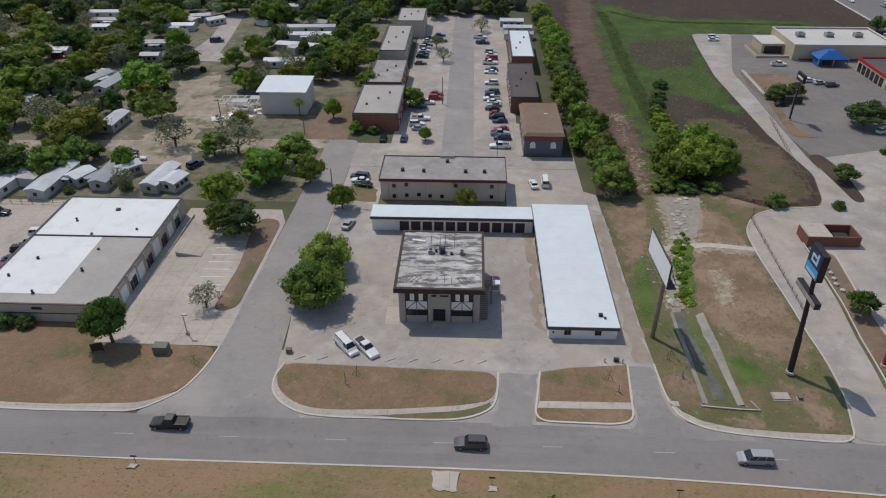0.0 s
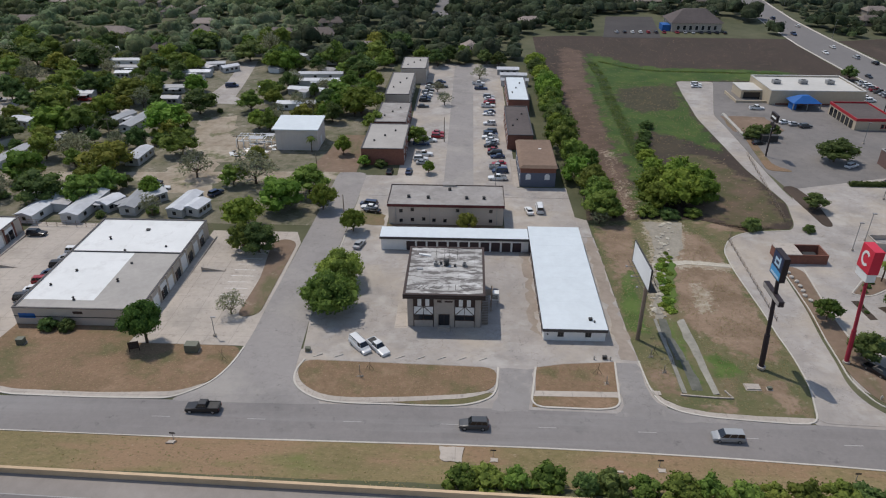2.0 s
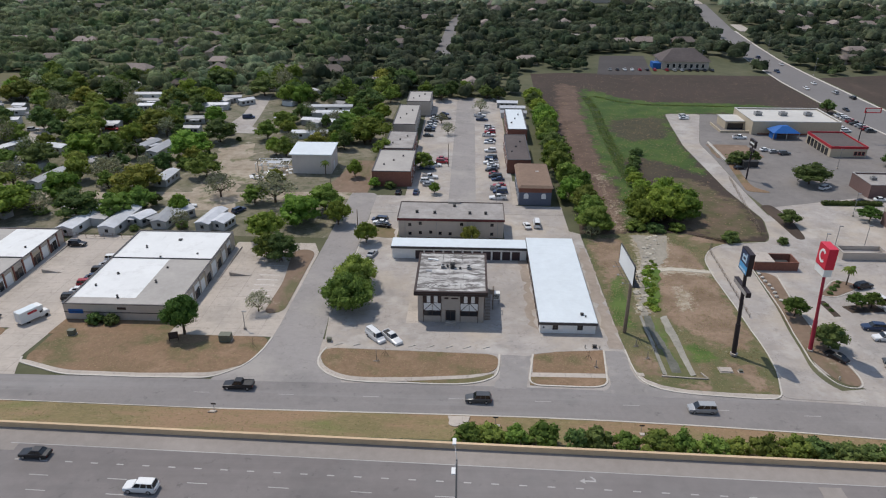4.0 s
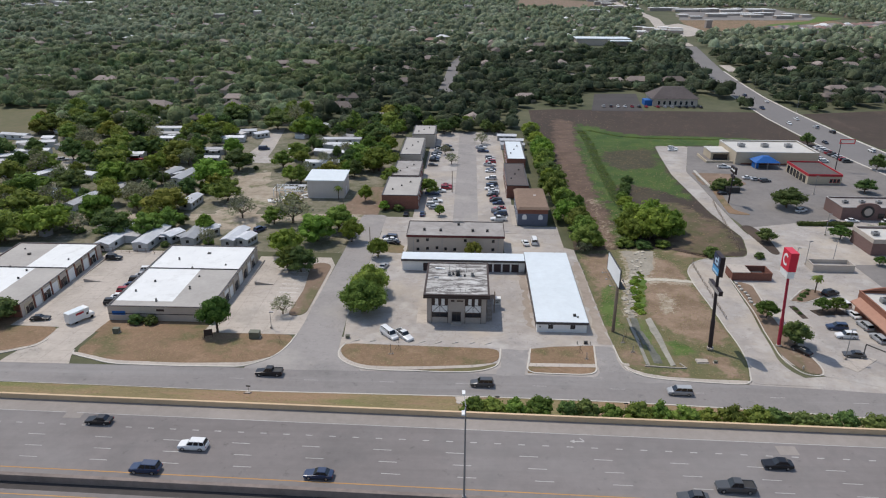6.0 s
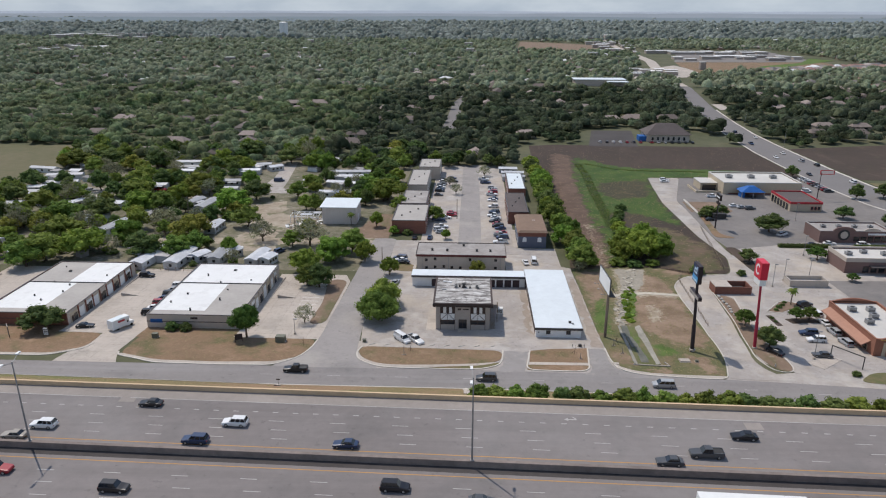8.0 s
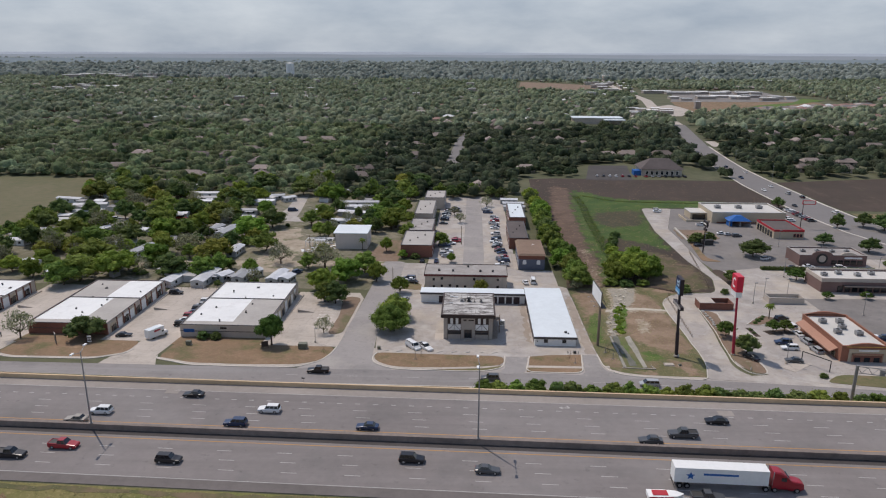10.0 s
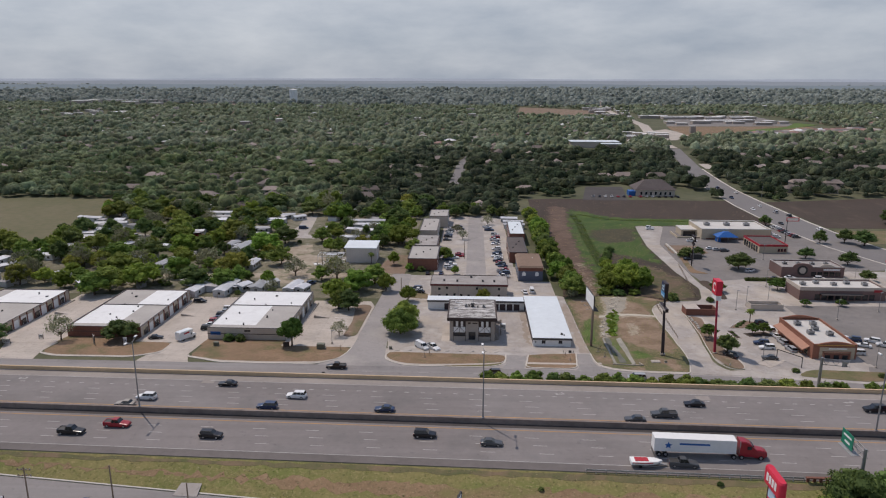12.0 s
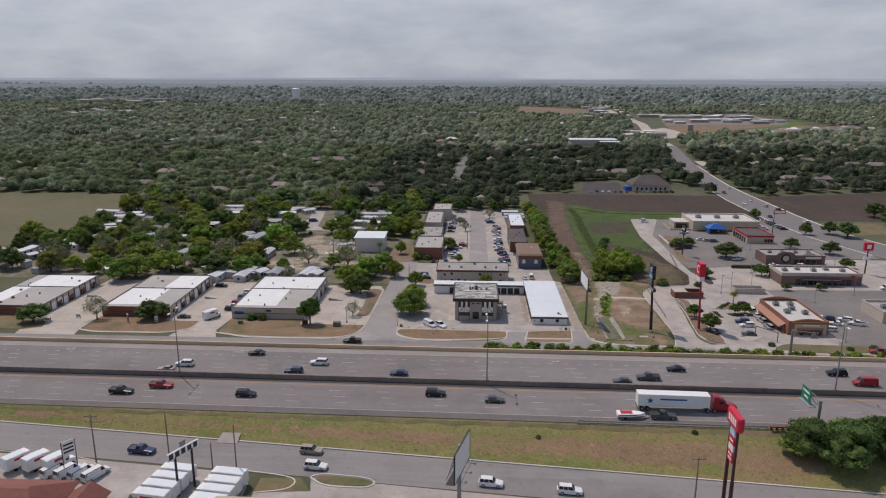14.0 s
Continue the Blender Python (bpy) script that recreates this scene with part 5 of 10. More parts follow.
def pale_house():
    b = Thing("metal_workshop", "tall tan windowless workshop with white shed roof", "workshop", (-53.8, 107, -2.6))
    x0, x1, y0, y1 = -61, -46.8, 107.4, 120.4
    b.shell(x0, x1, y0, y1, -3.6, 4.3, M_PALEWALL)
    bm = bmesh.new()
    q = box(bm, x0 - 0.9, x1 + 0.5, y0 - 0.4, y1 + 0.4, 4.3, 4.6)
    for v in q:
        v.co.z += 0.5 if v.co.y > 110 else 0
    b.mesh("roof", bm, M_WHITEROOF, "bright white metal roof")
    b.boxes("white_door", [(x1, x1 + 0.08, 112, 114.5, -2.6, 0.4)], M_WHITE)
    r = Thing("ruined_shed", "open white timber frame of a collapsed shed", "ruin", (-68, 112, -2.8))
    for i in range(6):
        r.boxes("post", [(-75 + 2.4 * i, -74.8 + 2.4 * i, 108.4, 108.6, -3.2, 0.2), (-75 + 2.4 * i, -74.8 + 2.4 * i, 115, 115.2, -3.2, 0.4)], M_WHITE)
        r.boxes("rafter", [(-75 + 2.4 * i, -74.85 + 2.4 * i, 108.4, 115.2, 0.2, 0.4)], M_WHITE)
    r.boxes("beam", [(-75, -62.8, 108.3, 108.5, -0.2, 0.0), (-75, -62.8, 115.1, 115.3, 0, 0.2), (-75, -62.8, 111.8, 112, 0.4, 0.55)], M_WHITE)
    debris = random.Random(21)
    for i in range(26):
        dx, dy = debris.uniform(-76, -61.8), debris.uniform(100.5, 115)
        bm = bmesh.new()
        box(bm, -debris.uniform(0.5, 1.8), debris.uniform(0.5, 1.8), -0.5, debris.uniform(0.2, 0.9), 0, 0.08)
        sheet = part("fallen_sheet", bm, M_WHITE if i % 3 else M_METAL, r.root)
        sheet.matrix_basis = r.root.matrix_basis.inverted() @ pose(dx, dy, ground_z(dx, dy) + (debris.uniform(0.1, 0.4) if dy < 108 else debris.uniform(0.4, 2.6)), debris.uniform(-16, 16), debris.uniform(-16, 16), debris.uniform(0, 180))
    r.boxes("roof_sheet", [(-71, -66, 109, 111.6, 0.42, 0.48), (-66, -63, 112, 114.8, 0.42, 0.48)], M_TRAILERROOF)


def warehouse(name, label, x0, x1, y0, ys, y1, zb, zr, wall, front_label, grey_split, extra=0.0):
    """A flat-roofed warehouse in two stepped sections, with bays along its east side."""
    b = Thing(name, label, "warehouse", ((x0 + x1) / 2, y0, zb))
    lo, hi = zb - 1.2, zr
    b.boxes("front_wall", [(x0, x1, y0, y0 + 0.3, lo, hi)], wall, front_label)
    b.boxes("back_wall", [(x0, x1, y1 - 0.3, y1, lo, hi)], wall)
    b.boxes("west_wall", [(x0, x0 + 0.3, y0 + 0.3, y1 - 0.3, lo, hi)], wall)
    b.boxes("east_wall", [(x1 - 0.3, x1, y0 + 0.3, y1 - 0.3, lo, hi)], M_TAN)
    b.coping(x0, x1, y0, y1, hi, hi + 0.14, M_FASCIA, 0.3, 0.06)
    b.boxes("roof_divider", [(x0 + 0.3, x1 - 0.3, ys - 0.12, ys + 0.12, hi - 0.2, hi + 0.1)], M_FASCIA)
    xm = x0 + (x1 - x0) * grey_split
    b.boxes("roof_white", [(x0 + 0.3, xm, y0 + 3.5, ys - 0.12, hi - 0.5, hi - 0.16)], M_WAREROOF)
    b.boxes("roof_grey", [(xm, x1 - 0.3, y0 + 3.5, ys - 0.12, hi - 0.5, hi - 0.16)], M_TANROOF)
    b.boxes("roof_front", [(x0 + 0.3, x1 - 0.3, y0 + 0.3, y0 + 3.5, hi - 0.5, hi - 0.17)], M_TANROOF)
    b.boxes("roof_rear", [(x0 + 0.3, x1 - 0.3, ys + 0.12, y1 - 0.3, hi - 0.5, hi - 0.12)], M_WAREROOF if extra == 0 else M_TANROOF)
    if extra:
        b.boxes("roof_rear_white", [(x0 + (x1 - x0) * extra, x1 - 0.3, ys + 0.12, y1 - 0.3, hi - 0.12, hi - 0.1)], M_WAREROOF)
    b.boxes("front_band", [(x0 - 0.04, x1 + 0.04, y0 - 0.06, y0, zb + 2.1, zb + 2.3)], M_FASCIA)
    rng = random.Random(int(-x0))
    for i in range(9):
        b.vent(x0 + 3 + (x1 - x0 - 6) * rng.random(), y0 + 3 + (y1 - y0 - 6) * (i + rng.random() * 0.7) / 9, hi - 0.16, rng.choice((0.45, 0.5, 0.9)), rng.choice((0.4, 0.5, 0.8)))
    n = 9
    for i in range(n):
        c = y0 + 3.5 + (y1 - y0 - 5) * i / n
        bay = b.boxes("bay", [(x1, x1 + 0.1, c - 1.9, c + 1.9, zb - 0.2, hi - 0.7)], (M_CREAM, M_TAN, M_WHITE)[i % 3], "painted bay panel")
        if i % 2:
            b.boxes("bay_door", [(x1 + 0.1, x1 + 0.16, c - 1.4, c + 1.2, zb, zb + 3.0)], M_WHITE, parent=bay)
        else:
            b.boxes("bay_glass", [(x1 + 0.1, x1 + 0.16, c - 0.2, c + 1.5, zb, zb + 2.4)], M_GLASS, parent=bay)
            b.boxes("bay_door", [(x1 + 0.1, x1 + 0.17, c - 1.4, c - 0.4, zb, zb + 2.2)], M_DARKBROWN, parent=bay)
        b.boxes("pilaster", [(x1, x1 + 0.3, c + 1.95, c + 2.35, zb - 0.3, hi)], wall)
    b.boxes("walk", [(x1 + 0.3, x1 + 2.0, y0 + 1, y1, zb - 0.6, zb + 0.02)], M_CONCRETE)
    bm = bmesh.new()
    q = box(bm, x1 + 4, x1 + 9.5, ys - 0.6, ys + 0.6, zb - 0.8, zb + 0.9)
    for v in q[4:]:
        v.co.z = zb + (0.85 if v.co.x < x1 + 6 else -0.05)
    b.mesh("ramp_wall", bm, M_CONCRETE, "low sloping concrete ramp wall")
    return b


def warehouses():
    b = warehouse("tan_warehouse", "long tan warehouse with white and grey flat roof", -88, -61.8, 1.9, 25.5, 42.3, -1.1, 3.1, M_TAN, "tan front wall with dark trim line", 0.58)
    b.boxes("wall_sign", [(-87, -83.6, 1.84, 1.9, 0.7, 1.8)], M_BLUE, "small blue sign panel")
    b.boxes("wall_sign", [(-75.6, -73.6, 1.85, 1.9, 1.9, 2.5)], M_DARKBROWN, "dark bars in place of numbers")
    warehouse("brick_warehouse", "long dark brick warehouse with a pale flat roof", -135.8, -110.8, 2.2, 25.2, 43.2, -1.2, 2.7, M_BRICK, "dark red-brown brick front wall", 0.62, 0.5)
    warehouse("far_warehouse", "dark brick warehouse with a grey and white roof", -184, -158, 1.6, 25, 41.3, -1.2, 2.7, M_BRICK, "dark red-brown brick front wall", 0.3, 0.2)


def shops():
    # Brick restaurant with a white roof.
    b = Thing("brick_restaurant", "brick and cream restaurant with white flat roof", "restaurant", (109, -11, 0.9))
    x0, x1, y0, y1, zb, zr = 102.6, 115.6, -9.5, 14.5, -0.9, 5.4
    b.shell(x0, x1, y0, y1, zb, zr, M_REDBRICK)
    b.coping(x0, x1, y0, y1, zr, zr + 0.2, M_REDBRICK)
    b.boxes("roof", [(x0 + 0.3, x1 - 0.3, y0 + 0.3, y1 - 0.3, zr - 0.9, zr - 0.5)], M_CREAMROOF)
    for y, n in ((y1 - 0.1, 9), (y0 - 0.1, 9)):
        bm = bmesh.new()
        pts = [(x0 + 1 + (x1 - x0 - 2) * i / n, zr + 0.2 + 0.9 * math.sin(math.pi * i / n)) for i in range(n + 1)]
        f = [bm.verts.new((x, y - 0.25, z)) for x, z in pts] + [bm.verts.new((x1 - 1, y - 0.25, zr)), bm.verts.new((x0 + 1, y - 0.25, zr))]
        r = bmesh.ops.extrude_face_region(bm, geom=[bm.faces.new(f)])
        bmesh.ops.translate(bm, verts=[v for v in r["geom"] if isinstance(v, bmesh.types.BMVert)], vec=(0, 0.5, 0))
        bmesh.ops.recalc_face_normals(bm, faces=bm.faces[:])
        b.mesh("arched_parapet", bm, M_REDBRICK)
    b.boxes("front_panel", [(x0 + 2, x1 - 0.6, y0 - 0.12, y0, 0.4, 4.6)], M_CREAM, "cream front panel")
    b.boxes("front_recess", [(x0 + 3.2, x1 - 2, y0 - 0.18, y0 - 0.12, 0.5, 2.8)], M_BRICK, "dark red brick entrance bays")
    for k in range(3):
        b.boxes("front_window", [(x0 + 3.7 + 2.6 * k, x0 + 5.3 + 2.6 * k, y0 - 0.22, y0 - 0.18, 0.8, 2.2)], M_GLASS)
    b.boxes("gold_trim", [(x0 + 1, x1 - 1, y0 - 0.42, y0 - 0.36, zr - 0.1, zr + 0.1)], M_YELLOWTRIM, "thin yellow trim line")
    b.boxes("sign_bar", [(x0 + 4.6, x1 - 3, y0 - 0.2, y0 - 0.12, 4.0, 4.45)], M_WHITE)
    b.boxes("entry_trim", [(x0 + 2.9, x0 + 3.2, y0 - 0.3, y0 - 0.12, 0.6, 3.4), (x1 - 2, x1 - 1.7, y0 - 0.3, y0 - 0.12, 0.6, 3.4), (x0 + 2.9, x1 - 1.7, y0 - 0.3, y0 - 0.12, 3.0, 3.4)], M_AWNING)
    bm = bmesh.new()
    q = box(bm, x0 - 2.2, x0, y0 + 2, y1 - 1, 2.7, 3.0)
    for v in q:
        v.co.z += 1.1 if v.co.x > x0 - 1 else 0
    b.mesh("side_awning", bm, M_AWNING, "sloping terracotta awning over the drive-through")
    for i in range(4):
        b.window("W", x0, y0 + 3 + 5 * i, y0 + 5 + 5 * i, 1.0, 2.4, M_CREAM)
    for x, y in ((106, 9), (109.5, 4.5), (112, 0), (106.5, 1), (111, 9)):
        b.unit(x, y, zr - 0.5, 1.9, 1.5, 1.3)
    # Second restaurant.
    b = Thing("awning_restaurant", "brown brick restaurant with a dark metal awning", "restaurant", (144, 54, -1))
    b.shell(127.4, 160.4, 54, 66.4, -2.2, 3.9, M_PURPLEBRICK)
    b.shell(127.3, 160.5, 53.9, 66.5, 3.0, 4.4, M_TAN, name="parapet")
    b.boxes("roof", [(127.8, 160, 54.4, 66, 3.1, 3.5)], M_CREAMROOF)
    for i in range(5):
        b.unit(131 + 6 * i, 60 + (i % 2) * 2, 3.5, 2.0, 1.6, 1.2)
    b.boxes("awning", [(135, 151, 51.6, 53.9, 1.7, 1.9)], M_FASCIA)
    for i in range(9):
        b.window("S", 53.95, 133.4 + 2.6 * i, 135.2 + 2.6 * i, -0.6, 1.4, M_DARKBROWN)
    b.boxes("sign_bar", [(155.6, 158.6, 53.8, 53.9, 2.6, 3.5)], M_REDTRIM, "red lettering as a plain bar")
    # Bar and grill.
    b = Thing("grill_house", "dark brick bar with a domed parapet and round sign", "restaurant", (148, 88, -1.8))
    b.shell(135, 162, 88.4, 101, -2.8, 3.0, M_PURPLEBRICK)
    b.coping(135, 162, 88.4, 101, 3.0, 3.2, M_GREYROOF)
    b.boxes("roof", [(135.3, 161.7, 88.7, 100.7, 2.3, 2.6)], M_GREYROOF)
    for i in range(4):
        b.unit(139 + 6 * i, 95, 2.6, 1.8, 1.4, 1.0)
    bm = bmesh.new()
    bmesh.ops.create_cone(bm, cap_ends=True, segments=20, radius1=2.2, radius2=2.2, depth=0.4, matrix=pose(144, 88.3, 1.6, 90))
    b.mesh("round_sign", bm, M_DARKMETAL)
    bm = bmesh.new()
    bmesh.ops.create_cone(bm, cap_ends=True, segments=20, radius1=1.4, radius2=1.4, depth=0.2, matrix=pose(144, 88.05, 1.6, 90))
    b.mesh("round_sign_face", bm, M_TAN)
    for cx, rad, mt in ((144, 4.2, M_PURPLEBRICK), (154.5, 3.2, M_TAN)):
        bm = bmesh.new()
        f = [bm.verts.new((cx + rad * math.cos(math.pi * k / 12), 88.3, 3.0 + 0.42 * rad * math.sin(math.pi * k / 12))) for k in range(13)]
        r = bmesh.ops.extrude_face_region(bm, geom=[bm.faces.new(f)])
        bmesh.ops.translate(bm, verts=[v for v in r["geom"] if isinstance(v, bmesh.types.BMVert)], vec=(0, 0.5, 0))
        bmesh.ops.recalc_face_normals(bm, faces=bm.faces[:])
        b.mesh("domed_parapet", bm, mt)
    b.boxes("sign_bar", [(153, 160, 88.2, 88.4, 1.6, 2.3)], M_WHITE, "white lettering as a plain bar")
    for i in range(5):
        b.window("S", 88.4, 148 + 2.6 * i, 150 + 2.6 * i, -0.8, 0.9, M_DARKBROWN)
    # Store with a blue canopy.
    b = Thing("retail_store", "big pale store with a white flat roof", "store", (142, 167, -3.1))
    b.shell(125.4, 163, 167.2, 191, -4.6, 2.6, M_CREAM)
    b.coping(125.4, 163, 167.2, 191, 2.6, 2.9, M_CREAMROOF, 0.5)
    b.boxes("roof", [(125.8, 162.6, 167.6, 190.6, 1.8, 2.2)], M_CREAMROOF)
    for x, y in ((132, 180), (143, 180), (154, 180)):
        b.unit(x, y, 2.2, 3.0, 2.4, 1.6)
    bm = bmesh.new()
    low = [bm.verts.new(c) for c in ((131.2, 158.6, 0.0), (142.6, 158.6, 0.0), (142.6, 166.6, 0.0), (131.2, 166.6, 0.0))]
    top = [bm.verts.new(c) for c in ((135.4, 161.6, 2.3), (138.4, 161.6, 2.3), (138.4, 163.6, 2.3), (135.4, 163.6, 2.3))]
    for i in range(4):
        bm.faces.new((low[i], low[(i + 1) % 4], top[(i + 1) % 4], top[i]))
    bm.faces.new(top)
    bm.faces.new(low[::-1])
    b.mesh("canopy", bm, M_BLUE, "bright blue peaked canopy")
    b.boxes("canopy_wall", [(131.8, 133.4, 160, 164, -4, -0.02)], M_BLUE)
    for x in (131.6, 137, 142.2):
        b.boxes("canopy_post", [(x - 0.15, x + 0.15, 158.8, 159.1, -4, 0.0)], M_METAL)
    b.boxes("loading_dock", [(117, 125.4, 176, 187, -4.4, 0.2)], M_CREAM)
    b.boxes("dock_roof", [(116.8, 125.4, 175.8, 187.2, 0.2, 0.5)], M_CREAMROOF)
    # A solid dark panel imitates the shade inside the dock.
    b.boxes("dock_opening", [(118, 124.8, 175.9, 175.98, -3.6, -0.5)], M_GLASS)
    b.boxes("ramp_wall", [(113, 126, 169.6, 170, -4.4, -2.2), (113, 113.4, 170, 184, -4.4, -2.2)], M_CREAM)
    b.boxes("base_band", [(128, 162, 167.0, 167.2, -4.2, -2.4)], M_BRICK)
    # Garage with a red band.
    b = Thing("car_workshop", "tan garage with a red roof band and open bays", "garage", (150, 134, -2.6))
    b.shell(144, 158, 135, 156, -4, 0.9, M_CREAM)
    b.shell(143.9, 158.1, 134.9, 156.1, 0.9, 1.9, M_REDTRIM, name="red_band")
    b.boxes("roof", [(144.2, 157.8, 135.2, 155.8, 0.9, 1.35)], M_DARKROOF)
    # Dark slabs on the wall imitate the shaded inside of the open bays.
    for i in range(6):
        b.boxes("bay_opening", [(143.88, 143.98, 137 + 3.1 * i, 139.2 + 3.1 * i, -2.7, 0.4)], M_GLASS)
    for i in range(3):
        b.window("S", 134.95, 153.2 + 1.5 * i, 154.2 + 1.5 * i, -1.6, -0.2, M_REDTRIM)
    # Bin enclosure and brick wall.
    b = Thing("bin_enclosure", "open-topped red brick bin enclosure", "enclosure", (83, 33, -0.7))
    b.shell(77.4, 88.6, 32.6, 38, -1.4, 1.8, M_BRICK)
    b.boxes("roof", [(77.3, 82.4, 32.5, 38.1, 1.8, 2.0)], M_CONCRETE)
    b.boxes("divider", [(82.2, 82.5, 32.9, 37.7, -1.2, 1.8)], M_BRICK)
    b.boxes("bin", [(84, 87, 34, 36.4, -1.0, 0.7)], M_DARKMETAL)
    b = Thing("tan_enclosure", "low tan block bin enclosure", "enclosure", (109, 40, -0.9))
    b.shell(103.4, 115.4, 40, 44.6, -1.8, 1.3, M_TAN)
    b.coping(103.4, 115.4, 40, 44.6, 1.3, 1.45, M_CONCRETE, 0.3)
    b.boxes("bed", [(103.8, 115, 40.4, 44.2, -1.4, 0.3)], M_GREYROOF)
    b = Thing("corner_shop", "plain grey shop block with rooftop ducts", "shop", (148, 20, 0))
    b.shell(142, 178, 6, 20, -1.4, 3.8, M_TAN)
    b.coping(142, 178, 6, 20, 3.8, 4.0, M_CONCRETE)
    b.boxes("roof", [(142.3, 177.7, 6.3, 19.7, 2.9, 3.2)], M_GREYROOF)
    for i in range(4):
        b.unit(146 + 5 * i, 13, 3.2, 2, 1.6, 1.2)
    # Church.
    b = Thing("church", "low brown church with a steep hipped roof", "church", (138, 312, -4.1))
    b.shell(123, 152, 314, 334, -5.5, 1.0, M_TAN)
    bm = bmesh.new()
    q = box(bm, 121.8, 153.2, 312.8, 335.2, 1.0, 7.5)
    for v in q[4:]:
        v.co.x += 9 if v.co.x < 137 else -9
        v.co.y = 324 + (v.co.y - 324) * 0.05
    b.mesh("roof", bm, M_DARKROOF)
    b.boxes("porch", [(118, 123, 316, 324, -5, -0.6)], M_BLUE)
    for i in range(7):
        b.window("S", 314, 126 + 3.6 * i, 127.6 + 3.6 * i, -3, -0.6)
    # Water tank on the horizon.
    b = Thing("water_tank", "pale cylindrical water tank above distant trees", "water tank", (-546, 1900, 3))
    bm = bmesh.new()
    bmesh.ops.create_cone(bm, cap_ends=True, segments=28, radius1=12, radius2=12, depth=46, matrix=pose(-546, 1900, 23.0))
    b.mesh("drum", bm, M_WHITE)
    bm = bmesh.new()
    bmesh.ops.create_cone(bm, cap_ends=True, segments=28, radius1=12.4, radius2=4, depth=2, matrix=pose(-546, 1900, 46.9))
    b.mesh("cap", bm, M_WHITE)


office(), storage_long(), storage_row(), mid_block(), courtyard_rows(), pale_house(), warehouses(), shops()


# Mobile homes.
def mobile_home(x, y, turn, length=15.0, width=4.6, porch=True):
    z = ground_z(x, y)
    b = Thing("mobile_home", "pale metal-sided mobile home with a low roof", "mobile home", (x, y, z), "mobile homes in the park", turn)
    m = b.root.matrix_basis
    L, W = length / 2, width / 2

    def local(name, bm, material, parent=None):
        return part(name, bm, material, parent or b.root)

    bm = bmesh.new()
    box(bm, -W, W, -L, L, -0.6, 2.7)
    local("siding", bm, M_TRAILER)
    bm = bmesh.new()
    q = [bm.verts.new(p) for p in ((-W - 0.25, -L - 0.3, 2.65), (0, -L - 0.3, 3.35), (W + 0.25, -L - 0.3, 2.65), (-W - 0.25, L + 0.3, 2.65), (0, L + 0.3, 3.35), (W + 0.25, L + 0.3, 2.65))]
    for f in ((0, 1, 4, 3), (1, 2, 5, 4), (0, 2, 1), (3, 4, 5), (0, 3, 5, 2)):
        bm.faces.new([q[i] for i in f])
    bmesh.ops.recalc_face_normals(bm, faces=bm.faces[:])
    local("roof", bm, M_TRAILERROOF)
    for s in (-1, 1):
        for c in (-L * 0.6, 0, L * 0.55):
            bm = bmesh.new()
            box(bm, s * W, s * (W + 0.05), c - 0.6, c + 0.6, 1.0, 2.0)
            bmesh.ops.recalc_face_normals(bm, faces=bm.faces[:])
            local("window", bm, M_GLASS)
    bm = bmesh.new()
    box(bm, -0.5, 0.5, -L - 0.05, -L, 1.0, 2.0)
    local("window", bm, M_GLASS)
    if porch:
        bm = bmesh.new()
        box(bm, W, W + 2.4, -1.5, 3, 2.3, 2.42)
        box(bm, W + 2.2, W + 2.3, -1.4, -1.3, -0.4, 2.3)
        box(bm, W + 2.2, W + 2.3, 2.8, 2.9, -0.4, 2.3)
        local("porch_roof", bm, M_TRAILERROOF)


rng = random.Random(5)
TRAILER_ROWS = (
    (-218, 188, -78, 18), (-210, 170, -78, 17), (-215, 159, -81, 24), (-213, 149, -80, 19), (-207, 127, -79, 7), (-221, 218, -125, 16), (-218, 199, -89, 5), (-163, 227, -87, 20), (-158, 213, -87, 14),
    (-156, 202, -87, 7), (-157, 167, -87, 8), (-123, 178, -86, 10), (-125, 205, -87, 17), (-118, 161, -88, 7), (-127, 134, -21, 13), (-119, 131, -9, 16), (-144, 94, -11, 15), (-161, 130, -107, 9),
    (-103, 96, -3, 11), (-112, 57, -8, 18), (-101, 57, -4, 16),
)
TRAILERS_BY_THE_LANE = (
    (-95, 59, -25, 6), (-88, 60, -2, 12), (-85, 64, -41, 5), (-67, 204, -87, 25), (-65, 192, -87, 24), (-63, 176, -102, 20), (-63, 156, -87, 19), (-122, 221, -74, 14), (-69, 260, -30, 13),
    (-111, 216, -49, 8), (-74, 59, -9, 12), (-70, 57, -16, 6), (-163, 61, -43, 6), (24, 196, 88, 12), (24, 206, 88, 12), (22, 217, 88, 10), (-60, 232, 88, 14), (-80, 240, 88, 12),
    (-135, 246, 84, 13), (-178, 250, 80, 14), (-240, 205, 80, 16),
)
for x, y, turn, length in TRAILER_ROWS + TRAILERS_BY_THE_LANE:
    mobile_home(x, y, turn, max(length, 6), 4.4 + rng.random() * 0.8, rng.random() < 0.5)
M_SHEDROOF = mat("mixed_shed_roofs", (0.34, 0.33, 0.33), 0.7, vary=0.2, scale=0.8, per_object=0.7)


def shed(x, y, turn, w, d, h):
    b = Thing("shed", "small weathered yard shed beside mobile homes", "shed", (x, y, ground_z(x, y)), "sheds in the mobile home park", turn)
    bm = bmesh.new()
    box(bm, -w / 2, w / 2, -d / 2, d / 2, -0.5, h)
    part("wall", bm, M_TRAILER if w > 3 else M_WOOD, b.root)
    bm = bmesh.new()
    q = box(bm, -w / 2 - 0.3, w / 2 + 0.3, -d / 2 - 0.3, d / 2 + 0.3, h, h + 0.12)
    for v in q:
        v.co.z += 0.35 if v.co.y > 0 else 0
    part("roof", bm, M_SHEDROOF, b.root)


